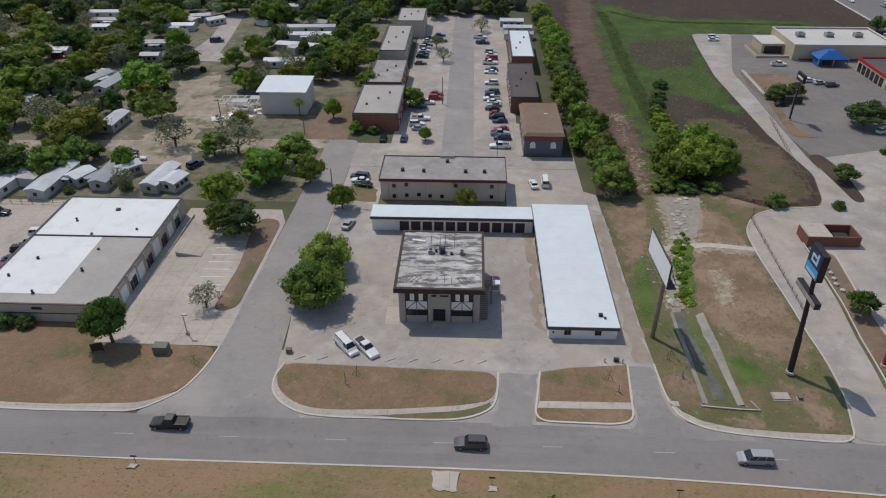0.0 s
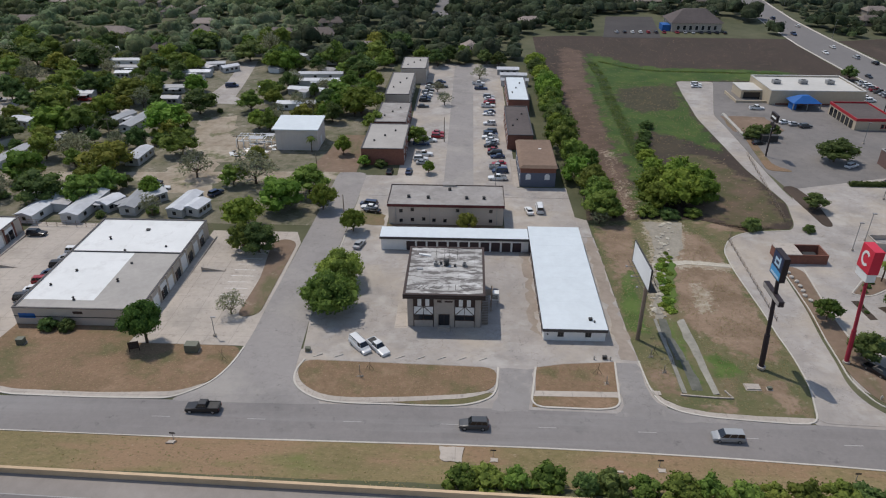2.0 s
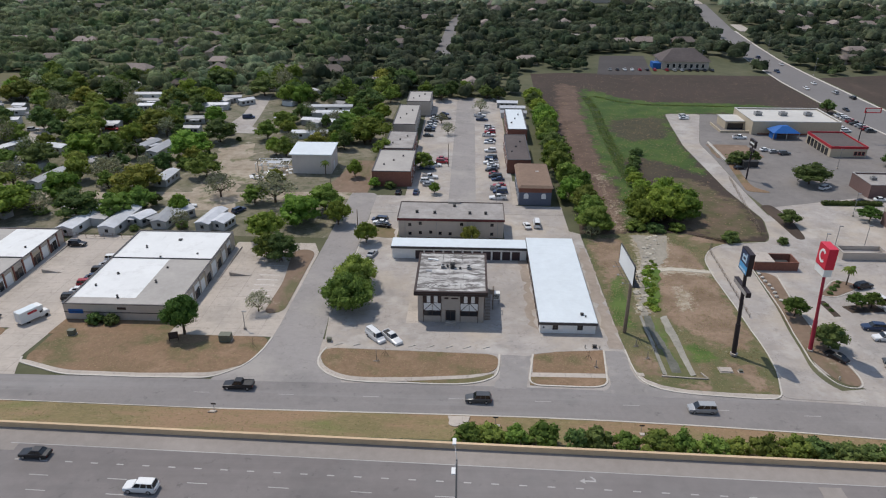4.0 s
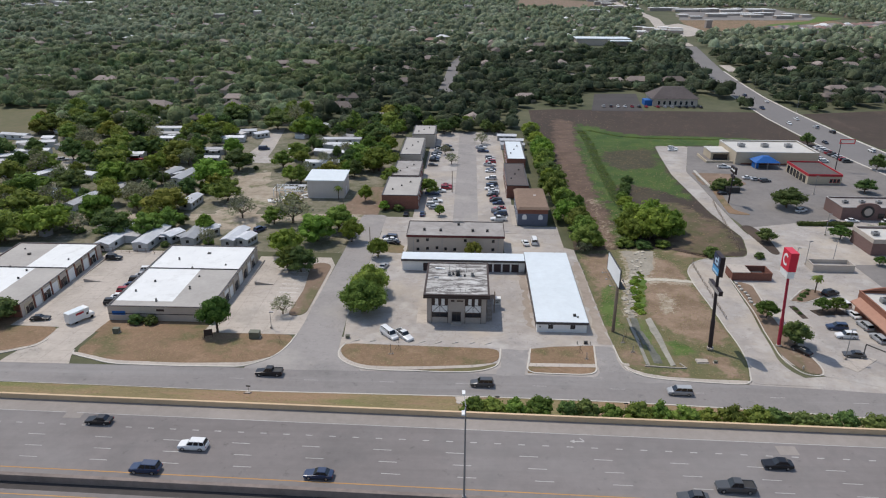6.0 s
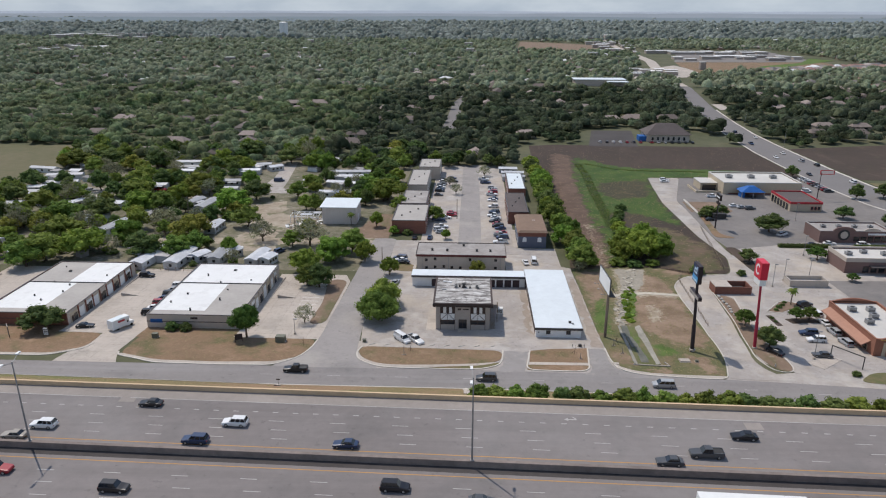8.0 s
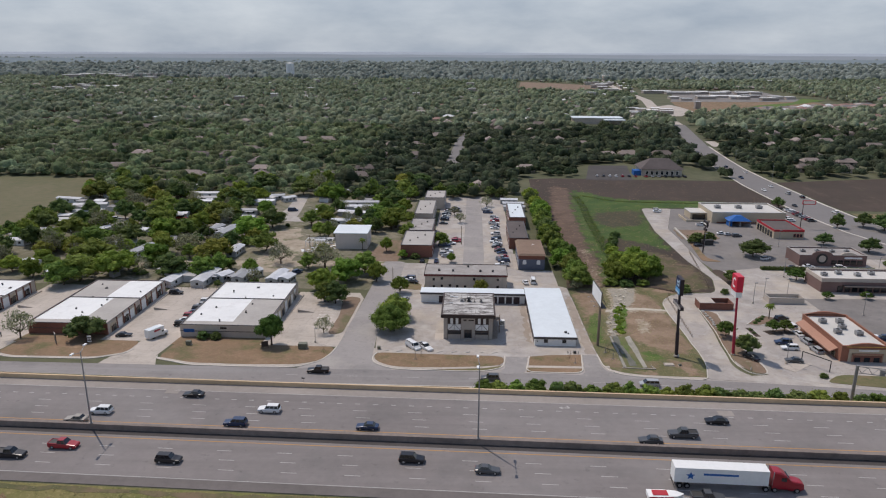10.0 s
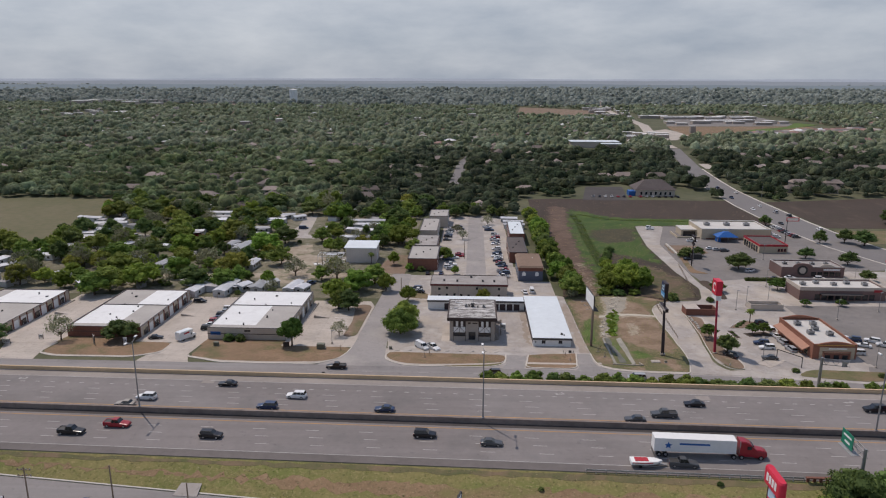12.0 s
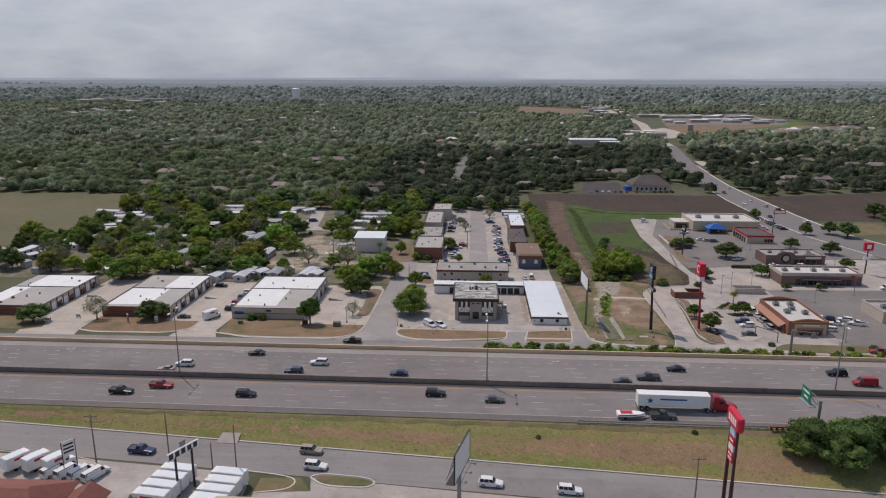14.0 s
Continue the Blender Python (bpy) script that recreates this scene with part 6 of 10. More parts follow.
for i in range(80):
    x, y = rng.uniform(-230, -62), rng.uniform(52, 240)
    if (-104 < x < -50 and 62 < y < 165) or 75 < y < 90 or x < -235 or (-196 < x < -174 and 130 < y < 170) or (-114 < x < -92 and 166 < y < 240):
        continue
    shed(x, y, rng.choice((-24, 66, 88, -20)), rng.uniform(2.2, 6), rng.uniform(2.4, 5), rng.uniform(2, 2.7))
homes = [(o.location.x, o.location.y) for o in scene.objects if o.name.startswith("mobile_home")]
for i in range(8):
    for j in range(5):
        x, y = -172 - 12 * i + 4 * j + rng.uniform(-2, 2), 54 + 18 * j + rng.uniform(-2, 2)
        if x > -238 and rng.random() < 0.6 and all(math.hypot(x - hx, (y - hy) * 0.7) > 11 for hx, hy in homes):
            homes.append((x, y))
            mobile_home(x, y, rng.choice((-24, -20, -10, 84)), rng.uniform(10, 15), 4.6, rng.random() < 0.4)

# ---- trees and shrubs ----
def leaf_material(name, a, b, spread=0.3):
    m = bpy.data.materials.new(name)
    m.use_nodes = True
    n, l = m.node_tree.nodes, m.node_tree.links
    s = n["Principled BSDF"]
    s.inputs["Roughness"].default_value = 0.75
    s.inputs["Specular IOR Level"].default_value = 0.15
    geo, info, ramp, add, hsv, span = (n.new(k) for k in ("ShaderNodeNewGeometry", "ShaderNodeObjectInfo", "ShaderNodeValToRGB", "ShaderNodeMath", "ShaderNodeHueSaturation", "ShaderNodeMapRange"))
    ramp.color_ramp.elements[0].color, ramp.color_ramp.elements[1].color = (*a, 1), (*b, 1)
    l.new(geo.outputs["Random Per Island"], ramp.inputs["Fac"])
    span.inputs["To Min"].default_value, span.inputs["To Max"].default_value = 1 - spread, 1 + spread
    l.new(info.outputs["Random"], span.inputs["Value"])
    l.new(span.outputs["Result"], hsv.inputs["Value"])
    hue = n.new("ShaderNodeMapRange")
    hue.inputs["To Min"].default_value, hue.inputs["To Max"].default_value = 0.475, 0.52
    frac = n.new("ShaderNodeMath")
    frac.operation = "FRACT"
    add.operation = "MULTIPLY"
    add.inputs[1].default_value = 7.31
    l.new(info.outputs["Random"], add.inputs[0])
    l.new(add.outputs[0], frac.inputs[0])
    l.new(frac.outputs[0], hue.inputs["Value"])
    l.new(hue.outputs["Result"], hsv.inputs["Hue"])
    l.new(ramp.outputs["Color"], hsv.inputs["Color"])
    l.new(hsv.outputs["Color"], s.inputs["Base Color"])
    thin, mix = n.new("ShaderNodeBsdfTranslucent"), n.new("ShaderNodeMixShader")
    mix.inputs[0].default_value = 0.4
    l.new(hsv.outputs["Color"], thin.inputs["Color"])
    l.new(s.outputs["BSDF"], mix.inputs[1])
    l.new(thin.outputs["BSDF"], mix.inputs[2])
    l.new(mix.outputs["Shader"], n["Material Output"].inputs["Surface"])
    return m


L_GREEN = leaf_material("green_leaves", (0.10, 0.155, 0.03), (0.265, 0.345, 0.075))
L_DARK = leaf_material("dark_oak_leaves", (0.06, 0.10, 0.03), (0.18, 0.245, 0.075))
L_DEEP = leaf_material("deep_green_leaves", (0.05, 0.095, 0.02), (0.14, 0.215, 0.045), 0.1)
L_BRIGHT = leaf_material("bright_green_leaves", (0.115, 0.19, 0.026), (0.28, 0.385, 0.07))
L_YELLOW = leaf_material("yellowing_leaves", (0.12, 0.15, 0.026), (0.31, 0.335, 0.07), 0.2)
L_GREY = leaf_material("grey_green_sparse_leaves", (0.12, 0.13, 0.08), (0.32, 0.33, 0.2))
def wood_material(name, a, b):
    """Foliage of many trees in one mesh: tone changes from tree to tree and from stand to stand."""
    m = leaf_material(name, a, b, 0.0)
    n, l = m.node_tree.nodes, m.node_tree.links
    geo = next(k for k in n if k.bl_idname == "ShaderNodeNewGeometry")
    hsv = next(k for k in n if k.bl_idname == "ShaderNodeHueSaturation")
    one, two, cells = n.new("ShaderNodeTexNoise"), n.new("ShaderNodeTexNoise"), n.new("ShaderNodeTexVoronoi")
    one.inputs["Scale"].default_value, two.inputs["Scale"].default_value, cells.inputs["Scale"].default_value = 0.012, 0.05, 0.085
    for k in (one, two, cells):
        l.new(geo.outputs["Position"], k.inputs["Vector"])
    va, vb, c, sat = (n.new("ShaderNodeMapRange") for _ in range(4))
    for k, lo, hi, t0, t1 in ((va, 0.35, 0.65, 0.75, 1.2), (vb, 0.1, 0.9, 0.72, 1.28), (c, 0.0, 1.0, 0.455, 0.515), (sat, 0.35, 0.65, 1.05, 0.75)):
        k.inputs["From Min"].default_value, k.inputs["From Max"].default_value = lo, hi
        k.inputs["To Min"].default_value, k.inputs["To Max"].default_value = t0, t1
    split = n.new("ShaderNodeSeparateColor")
    l.new(cells.outputs["Color"], split.inputs[0])
    l.new(one.outputs["Fac"], va.inputs["Value"])
    l.new(split.outputs[1], vb.inputs["Value"])
    l.new(split.outputs[0], c.inputs["Value"])
    l.new(one.outputs["Fac"], sat.inputs["Value"])
    mul = n.new("ShaderNodeMath")
    mul.operation = "MULTIPLY"
    l.new(va.outputs["Result"], mul.inputs[0])
    l.new(vb.outputs["Result"], mul.inputs[1])
    leafy, tone, clump = n.new("ShaderNodeTexNoise"), n.new("ShaderNodeMapRange"), n.new("ShaderNodeMath")
    leafy.inputs["Scale"].default_value, leafy.inputs["Detail"].default_value, leafy.inputs["Roughness"].default_value = 0.55, 4, 0.7
    tone.inputs["From Min"].default_value, tone.inputs["From Max"].default_value = 0.32, 0.68
    tone.inputs["To Min"].default_value, tone.inputs["To Max"].default_value = 0.72, 1.25
    clump.operation = "MULTIPLY"
    l.new(geo.outputs["Position"], leafy.inputs["Vector"])
    l.new(leafy.outputs["Fac"], tone.inputs["Value"])
    l.new(mul.outputs[0], clump.inputs[0])
    l.new(tone.outputs["Result"], clump.inputs[1])
    relief = n.new("ShaderNodeBump")
    relief.inputs["Strength"].default_value, relief.inputs["Distance"].default_value = 0.9, 1.6
    l.new(leafy.outputs["Fac"], relief.inputs["Height"])
    l.new(relief.outputs["Normal"], n["Principled BSDF"].inputs["Normal"])
    l.new(clump.outputs[0], hsv.inputs["Value"])
    l.new(c.outputs["Result"], hsv.inputs["Hue"])
    l.new(sat.outputs["Result"], hsv.inputs["Saturation"])
    return m


# Distance haze is mixed into the next two leaf colours, more in the first.
L_HAZYFAR = wood_material("hazed_distant_leaves", (0.225, 0.265, 0.235), (0.30, 0.345, 0.30))
L_HAZYMID = wood_material("hazed_canopy_leaves", (0.195, 0.245, 0.145), (0.285, 0.345, 0.20))
# Cloud shade over the woods behind the field is put into this leaf colour.
L_SHADEDSTAND = wood_material("cloud_shaded_leaves", (0.036, 0.058, 0.03), (0.105, 0.145, 0.068))
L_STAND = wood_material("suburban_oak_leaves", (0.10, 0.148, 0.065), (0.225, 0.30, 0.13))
M_BARK = mat("brown_bark", (0.12, 0.085, 0.06), 0.95, vary=0.25, scale=3.0)


def leaf_quads(nr, centres, outs, sizes):
    """Vertices of one tilted leaf clump at each centre: a bent quad of two triangles."""
    n = len(centres)
    normal = outs + nr.normal(0, 0.55, (n, 3))
    normal /= np.linalg.norm(normal, axis=1)[:, None]
    side = np.cross(normal, nr.normal(0, 1, (n, 3)))
    side /= np.linalg.norm(side, axis=1)[:, None] + 1e-9
    up = np.cross(normal, side)
    s = sizes[:, None]
    a = centres - side * s - up * s * 0.35
    b = centres - up * s * 0.75 + normal * s * 0.2
    c = centres + side * s + up * s * 0.25
    d = centres + up * s * 0.85 + normal * s * 0.15
    return np.stack([a, b, c, d], 1).reshape(-1, 3)


def quads_mesh(name, verts, material):
    n = len(verts) // 4
    me = bpy.data.meshes.new(name)
    me.vertices.add(len(verts))
    me.vertices.foreach_set("co", verts.astype(np.float32).ravel())
    me.loops.add(n * 4)
    me.loops.foreach_set("vertex_index", np.arange(n * 4, dtype=np.int32))
    me.polygons.add(n)
    me.polygons.foreach_set("loop_start", np.arange(n, dtype=np.int32) * 4)
    me.update(calc_edges=True)
    me.materials.append(material)
    return me


def crown_points(nr, lobes, count):
    """Points in the outer shell of a set of lobes, with uneven bulges and gaps."""
    vol = np.array([l[3] * l[4] * l[5] for l in lobes]) ** 0.7
    pick = nr.choice(len(lobes), count, p=vol / vol.sum())
    d = nr.normal(0, 1, (count, 3))
    d /= np.linalg.norm(d, axis=1)[:, None]
    bulge = 1 + 0.16 * np.sin(d[:, 0] * 5 + pick) + 0.12 * np.sin(d[:, 1] * 7 + 2 * pick) + 0.1 * np.sin(d[:, 2] * 6)
    r = (0.55 + 0.45 * nr.random(count) ** 0.6) * bulge
    lo = np.array([l[:3] for l in lobes])[pick]
    rad = np.array([l[3:] for l in lobes])[pick]
    return lo + d * rad * r[:, None], d


def limb(bm, a, b, r0, r1, seg=7):
    a, b = Vector(a), Vector(b)
    q = (b - a).to_track_quat("Z", "Y")
    m = Matrix.Translation((a + b) / 2) @ q.to_matrix().to_4x4()
    bmesh.ops.create_cone(bm, cap_ends=True, segments=seg, radius1=r0, radius2=r1, depth=(b - a).length, matrix=m)


def tree_kind(seed, name, label, leaves, height, radius, trunk, count, size, flat=0.75, sparse=False, lobes_n=7):
    """A tree: a tapered trunk with limbs, and a crown of leaf clumps in uneven lobes."""
    nr = np.random.RandomState(seed)
    root = new(name)
    tagged(root, label, "shrub" if "shrub" in name else "tree")
    span = height - trunk
    lobes = [(0, 0, trunk + span * 0.48, radius * 0.5, radius * 0.5, span * 0.4), (nr.normal(0, 0.1) * radius, nr.normal(0, 0.1) * radius, trunk + span * 0.8, radius * 0.3, radius * 0.3, span * 0.19)]
    bm = bmesh.new()
    lean = (nr.normal(0, 0.25), nr.normal(0, 0.25))
    if trunk > 0.4:
        limb(bm, (0, 0, -0.4), (lean[0], lean[1], trunk + 0.6), 0.032 * height, 0.02 * height)
    for tier, (n, reach, low, high, wide) in enumerate(((lobes_n + 2, 0.68, 0.2, 0.48, 0.31), (lobes_n, 0.46, 0.5, 0.76, 0.28))):
        for i in range(n):
            a = 2 * math.pi * (i + 0.5 * tier + nr.uniform(-0.35, 0.35)) / n
            rr = radius * reach * nr.uniform(0.75, 1.12)
            z = trunk + span * nr.uniform(low, high)
            w = radius * wide * nr.uniform(0.75, 1.25)
            lobes.append((rr * math.cos(a), rr * math.sin(a), z, w, w * nr.uniform(0.85, 1.1), w * flat))
            if trunk > 0.4 and tier == 0:
                limb(bm, (lean[0], lean[1], trunk * 0.8), (rr * 0.8 * math.cos(a), rr * 0.8 * math.sin(a), z - w * 0.2), 0.015 * height, 0.005 * height, 5)
    part("trunk", bm, M_BARK, root) if trunk > 0.4 else bm.free()
    pts, outs = crown_points(nr, lobes, count)
    keep = pts[:, 2] > trunk * 0.55
    pts, outs = pts[keep], outs[keep]
    sizes = size * (0.55 + 0.9 * nr.random(len(pts)))
    crown = new("crown", quads_mesh("crown", leaf_quads(nr, pts, outs, sizes), leaves))
    crown.parent = root
    if not sparse:
        bm = bmesh.new()
        bm.from_mesh(crown.data)
        outer = len(bm.verts)
        for lx, ly, lz, a, b, c in lobes:
            bmesh.ops.create_icosphere(bm, subdivisions=1, radius=1, matrix=Matrix.Translation((lx, ly, lz)) @ Matrix.Diagonal((a * 0.8, b * 0.8, c * 0.8, 1)))
        bm.verts.ensure_lookup_table()
        for v in bm.verts[outer:]:
            v.co += Vector(nr.normal(0, 0.035 * radius, 3))
        bm.to_mesh(crown.data)
        bm.free()
    return root


KINDS = {
    "oak": [tree_kind(s, "oak_tree", "spreading green oak with a full uneven crown", L_GREEN, 8.5, 5.0, 1.6, 1900, 0.26, 0.8) for s in (1, 2, 3)],
    "dark": [tree_kind(s, "oak_tree", "dark green live oak with a broad crown", L_DARK, 8.5, 5.0, 1.5, 1900, 0.26, 0.8) for s in (4, 5, 6)],
    "bright": [tree_kind(s, "tree", "bright green rounded tree", L_BRIGHT, 8.0, 4.6, 1.3, 1900, 0.25, 0.95) for s in (7, 8, 9)],
    "yellow": [tree_kind(s, "tree", "yellowing green tree with a loose crown", L_YELLOW, 8.0, 5.0, 1.5, 1700, 0.26, 0.85) for s in (10, 11)],
    "grey": [tree_kind(s, "tree", "sparse grey-green tree with open branches", L_GREY, 7.5, 4.2, 1.8, 1000, 0.2, 0.9, True) for s in (12, 13)],
    "street": [tree_kind(s, "oak_tree", "full leafy green oak beside the street", L_GREEN, 9.5, 6.2, 1.2, 6200, 0.225, 0.9, False, 9) for s in (21,)],
    "bank": [tree_kind(s, "oak_tree", "dense dusty green oak on the freeway bank", L_DARK, 8.5, 6.4, 0.6, 6200, 0.225, 0.85, False, 10) for s in (23,)],
    "weeds": [tree_kind(s, "shrub", "low patch of bright green weeds", L_BRIGHT, 1.0, 1.5, 0.0, 420, 0.15, 0.5) for s in (24, 25)],
    "ball": [tree_kind(14, "ornamental_tree", "dense dark rounded lawn tree on a bare trunk", L_DEEP, 9.0, 4.2, 3.6, 7000, 0.17, 0.95, False, 11)],
    "clip": [tree_kind(15, "ornamental_tree", "small clipped umbrella-shaped tree", L_DEEP, 4.6, 2.9, 1.5, 1300, 0.17, 0.6)],
    "bush": [tree_kind(s, "shrub", "dense green rounded shrub", L_GREEN, 3.2, 2.4, 0.0, 1100, 0.16, 0.9) for s in (17, 18)],
    "darkbush": [tree_kind(s, "shrub", "dark green bushy shrub", L_DARK, 3.0, 2.4, 0.0, 1100, 0.16, 0.9) for s in (19, 20)],
}
USED = set()
tree_rng = random.Random(11)


def plant(kind, x, y, r, h=None, z=None, group="", label=""):
    """A tree of that kind at a place, with about that crown radius and height."""
    bank = KINDS[kind]
    src = tree_rng.choice(bank)
    base_r, base_h = {"oak": (5, 8.5), "dark": (5, 8.5), "bright": (4.6, 8), "yellow": (5, 8), "grey": (4.2, 7.5), "street": (6.2, 9.5), "bank": (6.4, 8.5), "weeds": (1.5, 1.0), "ball": (4.3, 9), "clip": (2.9, 4.6), "bush": (2.4, 3.2), "darkbush": (2.4, 3)}[kind]
    k = r / base_r
    kz = (h / base_h) if h else k * tree_rng.uniform(0.85, 1.1)
    m = pose(x, y, ground_z(x, y) if z is None else z, 0, 0, tree_rng.uniform(0, 360)) @ Matrix.Diagonal((k, k, kz, 1))
    if src not in USED:
        USED.add(src)
        src.matrix_basis = m
        ob = src
    else:
        ob = copy_thing(src, m)
        ob.scale = (k, k, kz)
    if group:
        ob["group"] = group
    if label:
        ob["label"] = label
    return ob


# Round the office, the court and the warehouses.
OFFICE_TREES_A = (
    ("street", -24.2, 21.4, 5.6, 8.8), ("street", -24.6, 9.6, 6.5, 9.4), ("ball", -58.2, -4.2, 4.7, 9.6), ("grey", -45.2, 7.2, 3.4, 5.6), ("dark", -46.7, 34.4, 5.6, 8.5), ("oak", -50.5, 35.5, 4.6, 8),
    ("bright", -54.4, 48, 6, 9), ("bright", -25.7, 47, 3.8, 6.8), ("yellow", 3.8, 48.4, 3, 5.6), ("oak", -14, 115, 4.6, 7), ("grey", -6, 163, 3.6, 6), ("bright", -8.3, 88.4, 2.2, 4.4),
    ("bright", -29.4, 93.4, 2.4, 4), ("darkbush", -24, 93.6, 2.4, 2.6), ("dark", -155, -8, 6.4, 7), ("grey", -135, -3, 4.8, 9.5), ("dark", -115.4, -1.2, 6.6, 7.5), ("darkbush", -80.4, 0.2, 2.2, 2.8),
    ("darkbush", -76.6, 0.2, 2, 2.6), ("dark", -12, 229, 5.2, 9), ("dark", -6.5, 238, 5, 9), ("grey", 8.5, 206, 4.6, 6.5), ("dark", 12, 234, 5, 8), ("oak", 1, 243, 4.6, 8),
)
# Round the office, the court and the warehouses.
OFFICE_TREES_B = (
    ("dark", 18, 230, 4.6, 8), ("oak", -20, 236, 5, 9), ("grey", -9.6, 182, 3.4, 5.4), ("darkbush", -64, -117, 2.4, 3), ("oak", -40, 174, 5, 8),
)
# Thicket in the field and trees of the shop lots.
FIELD_TREES_A = (
    ("bright", 62, 66, 7.8, 11), ("bright", 56.5, 63, 5.8, 8.5), ("bright", 68.5, 66, 5.6, 9), ("bright", 64, 74, 7, 11.5), ("bright", 57, 72, 6, 9), ("bright", 71, 73, 5.4, 8),
    ("bright", 60.6, 98, 3.8, 5), ("oak", 61.4, 107, 3, 4), ("bright", 61, 90, 3.8, 5), ("bush", 53, 59, 3.4, 3), ("darkbush", 58, 57.6, 3.4, 2.6), ("bush", 64.5, 58.6, 3, 2.6),
    ("darkbush", 66, 124, 3, 3), ("darkbush", 69, 134, 3, 3), ("darkbush", 64, 116, 3, 3), ("clip", 77.9, 9, 3.2, 5.2), ("dark", 78.9, -5, 4.2, 6.2), ("darkbush", 77.8, 51, 3.2, 3.2),
    ("dark", 99.4, 64, 3.6, 5), ("dark", 121.8, 102, 7.2, 8), ("darkbush", 105, 124, 5, 5), ("dark", 111, 127, 3.6, 5), ("clip", 93.8, 13.4, 2.4, 4.2), ("clip", 97.6, 13.8, 2.4, 4.2),
)
# Thicket in the field and trees of the shop lots.
FIELD_TREES_B = (
    ("clip", 125, 68, 4, 5), ("darkbush", 92, 50, 2, 2), ("dark", 206, 154, 7, 9), ("dark", 200, 162, 5, 8), ("dark", 162, 124, 4.6, 6), ("dark", 176, 112, 5, 7),
    ("dark", 177, 209, 4.2, 7), ("dark", 256, 218, 7, 10), ("dark", 252, 190, 8, 11), ("dark", 262, 204, 7, 10), ("dark", 186, 160, 4, 8), ("darkbush", 140, 78, 2, 2),
    ("dark", 170, 84, 4, 5), ("clip", 126, 46, 2.2, 3), ("clip", 140, 47, 2.2, 3), ("darkbush", 93, -20.6, 1.4, 1.2), ("darkbush", 124, -22, 2, 1.4), ("darkbush", 116, -23, 1.4, 1.2),
)
# Trees of the mobile home park.
PARK_TREES_A = (
    ("yellow", -158, 144.2, 8.2, 10.5), ("oak", -168.2, 101.2, 8.2, 10.5), ("oak", -190.6, 121.4, 7.2, 9.8), ("grey", -153.6, 88.7, 6.5, 9.3), ("dark", -156.6, 110.6, 6.4, 9.2), ("dark", -170.8, 149.2, 4.5, 7.8),
    ("grey", -190.8, 187.1, 6.7, 9.4), ("oak", -170.1, 174.3, 7, 9.6), ("bright", -145.3, 120.7, 7.6, 10.1), ("oak", -137.3, 123.1, 6.5, 9.3), ("grey", -123.4, 95, 6.4, 9.2), ("dark", -116.3, 61.4, 7, 9.6),
    ("bright", -130.8, 79.2, 6.1, 9), ("yellow", -107.4, 84.8, 7.4, 9.9), ("oak", -105.1, 62.5, 5.2, 8.3), ("yellow", -133.5, 160.7, 8, 10.4), ("bright", -105.5, 125.6, 8.2, 10.5), ("oak", -91.3, 101.6, 6.2, 9.1),
    ("dark", -101, 147, 7.2, 9.8), ("oak", -82.3, 151.5, 5, 8.2), ("oak", -79.2, 168.5, 5.2, 8.3), ("oak", -227.3, 219.6, 8.2, 10.5), ("dark", -209.6, 223.8, 8.2, 10.5), ("dark", -180.4, 222, 8.2, 10.5),
)
# Trees of the mobile home park.
PARK_TREES_B = (
    ("oak", -149.4, 55.4, 8.2, 10.5), ("bright", -138.9, 61, 8.2, 10.5), ("oak", -152.4, 49.2, 6.8, 9.5), ("oak", -156.3, 77.9, 8.2, 10.5), ("grey", -79.1, 81.8, 5.5, 8.6), ("grey", -59.7, 77.6, 7.3, 9.9),
    ("bright", -47.4, 60.4, 6.4, 9.2), ("oak", -42.1, 70.9, 5.8, 8.8), ("bright", -38.5, 150.2, 8.2, 10.5), ("bright", -37.6, 104.2, 2.8, 6.6), ("oak", -30.5, 129.3, 4, 7.5), ("dark", -148.8, 175.3, 5, 8.2),
    ("bright", -135.9, 144.1, 5.1, 8.3), ("grey", -129.9, 64, 4.1, 7.6), ("oak", -184.4, 97, 6, 8.9), ("yellow", -172.3, 92.6, 4.7, 8), ("grey", -81.4, 53.9, 2.8, 6.6), ("dark", -87.1, 223.5, 7.3, 9.9),
    ("dark", -46.3, 209.7, 7.6, 10.1), ("dark", -33.1, 259.5, 7.8, 10.2), ("oak", -43.1, 238.4, 7.5, 10), ("dark", -106.5, 235.3, 8.2, 10.5), ("dark", -134.9, 250.8, 8.2, 10.5), ("bright", -37.6, 186.6, 4.7, 8),
)
# Trees of the mobile home park.
PARK_TREES_C = (
    ("grey", -64.5, 156.9, 3.3, 7), ("dark", -61.1, 172, 2.3, 6.3), ("oak", -131.6, 176.2, 4.9, 8.1), ("dark", -209.6, 172.1, 4.6, 7.9), ("oak", -226.8, 171.3, 4.7, 8), ("bright", -86.6, 66, 3, 6.8),
)
for kind, x, y, r, h in OFFICE_TREES_A + OFFICE_TREES_B + FIELD_TREES_A + FIELD_TREES_B:
    plant(kind, x, y, r, h)
for kind, x, y, r, h in PARK_TREES_A + PARK_TREES_B + PARK_TREES_C:
    plant(kind, x, y, r * 1.14, h * 1.06, group="trees in the mobile home park")
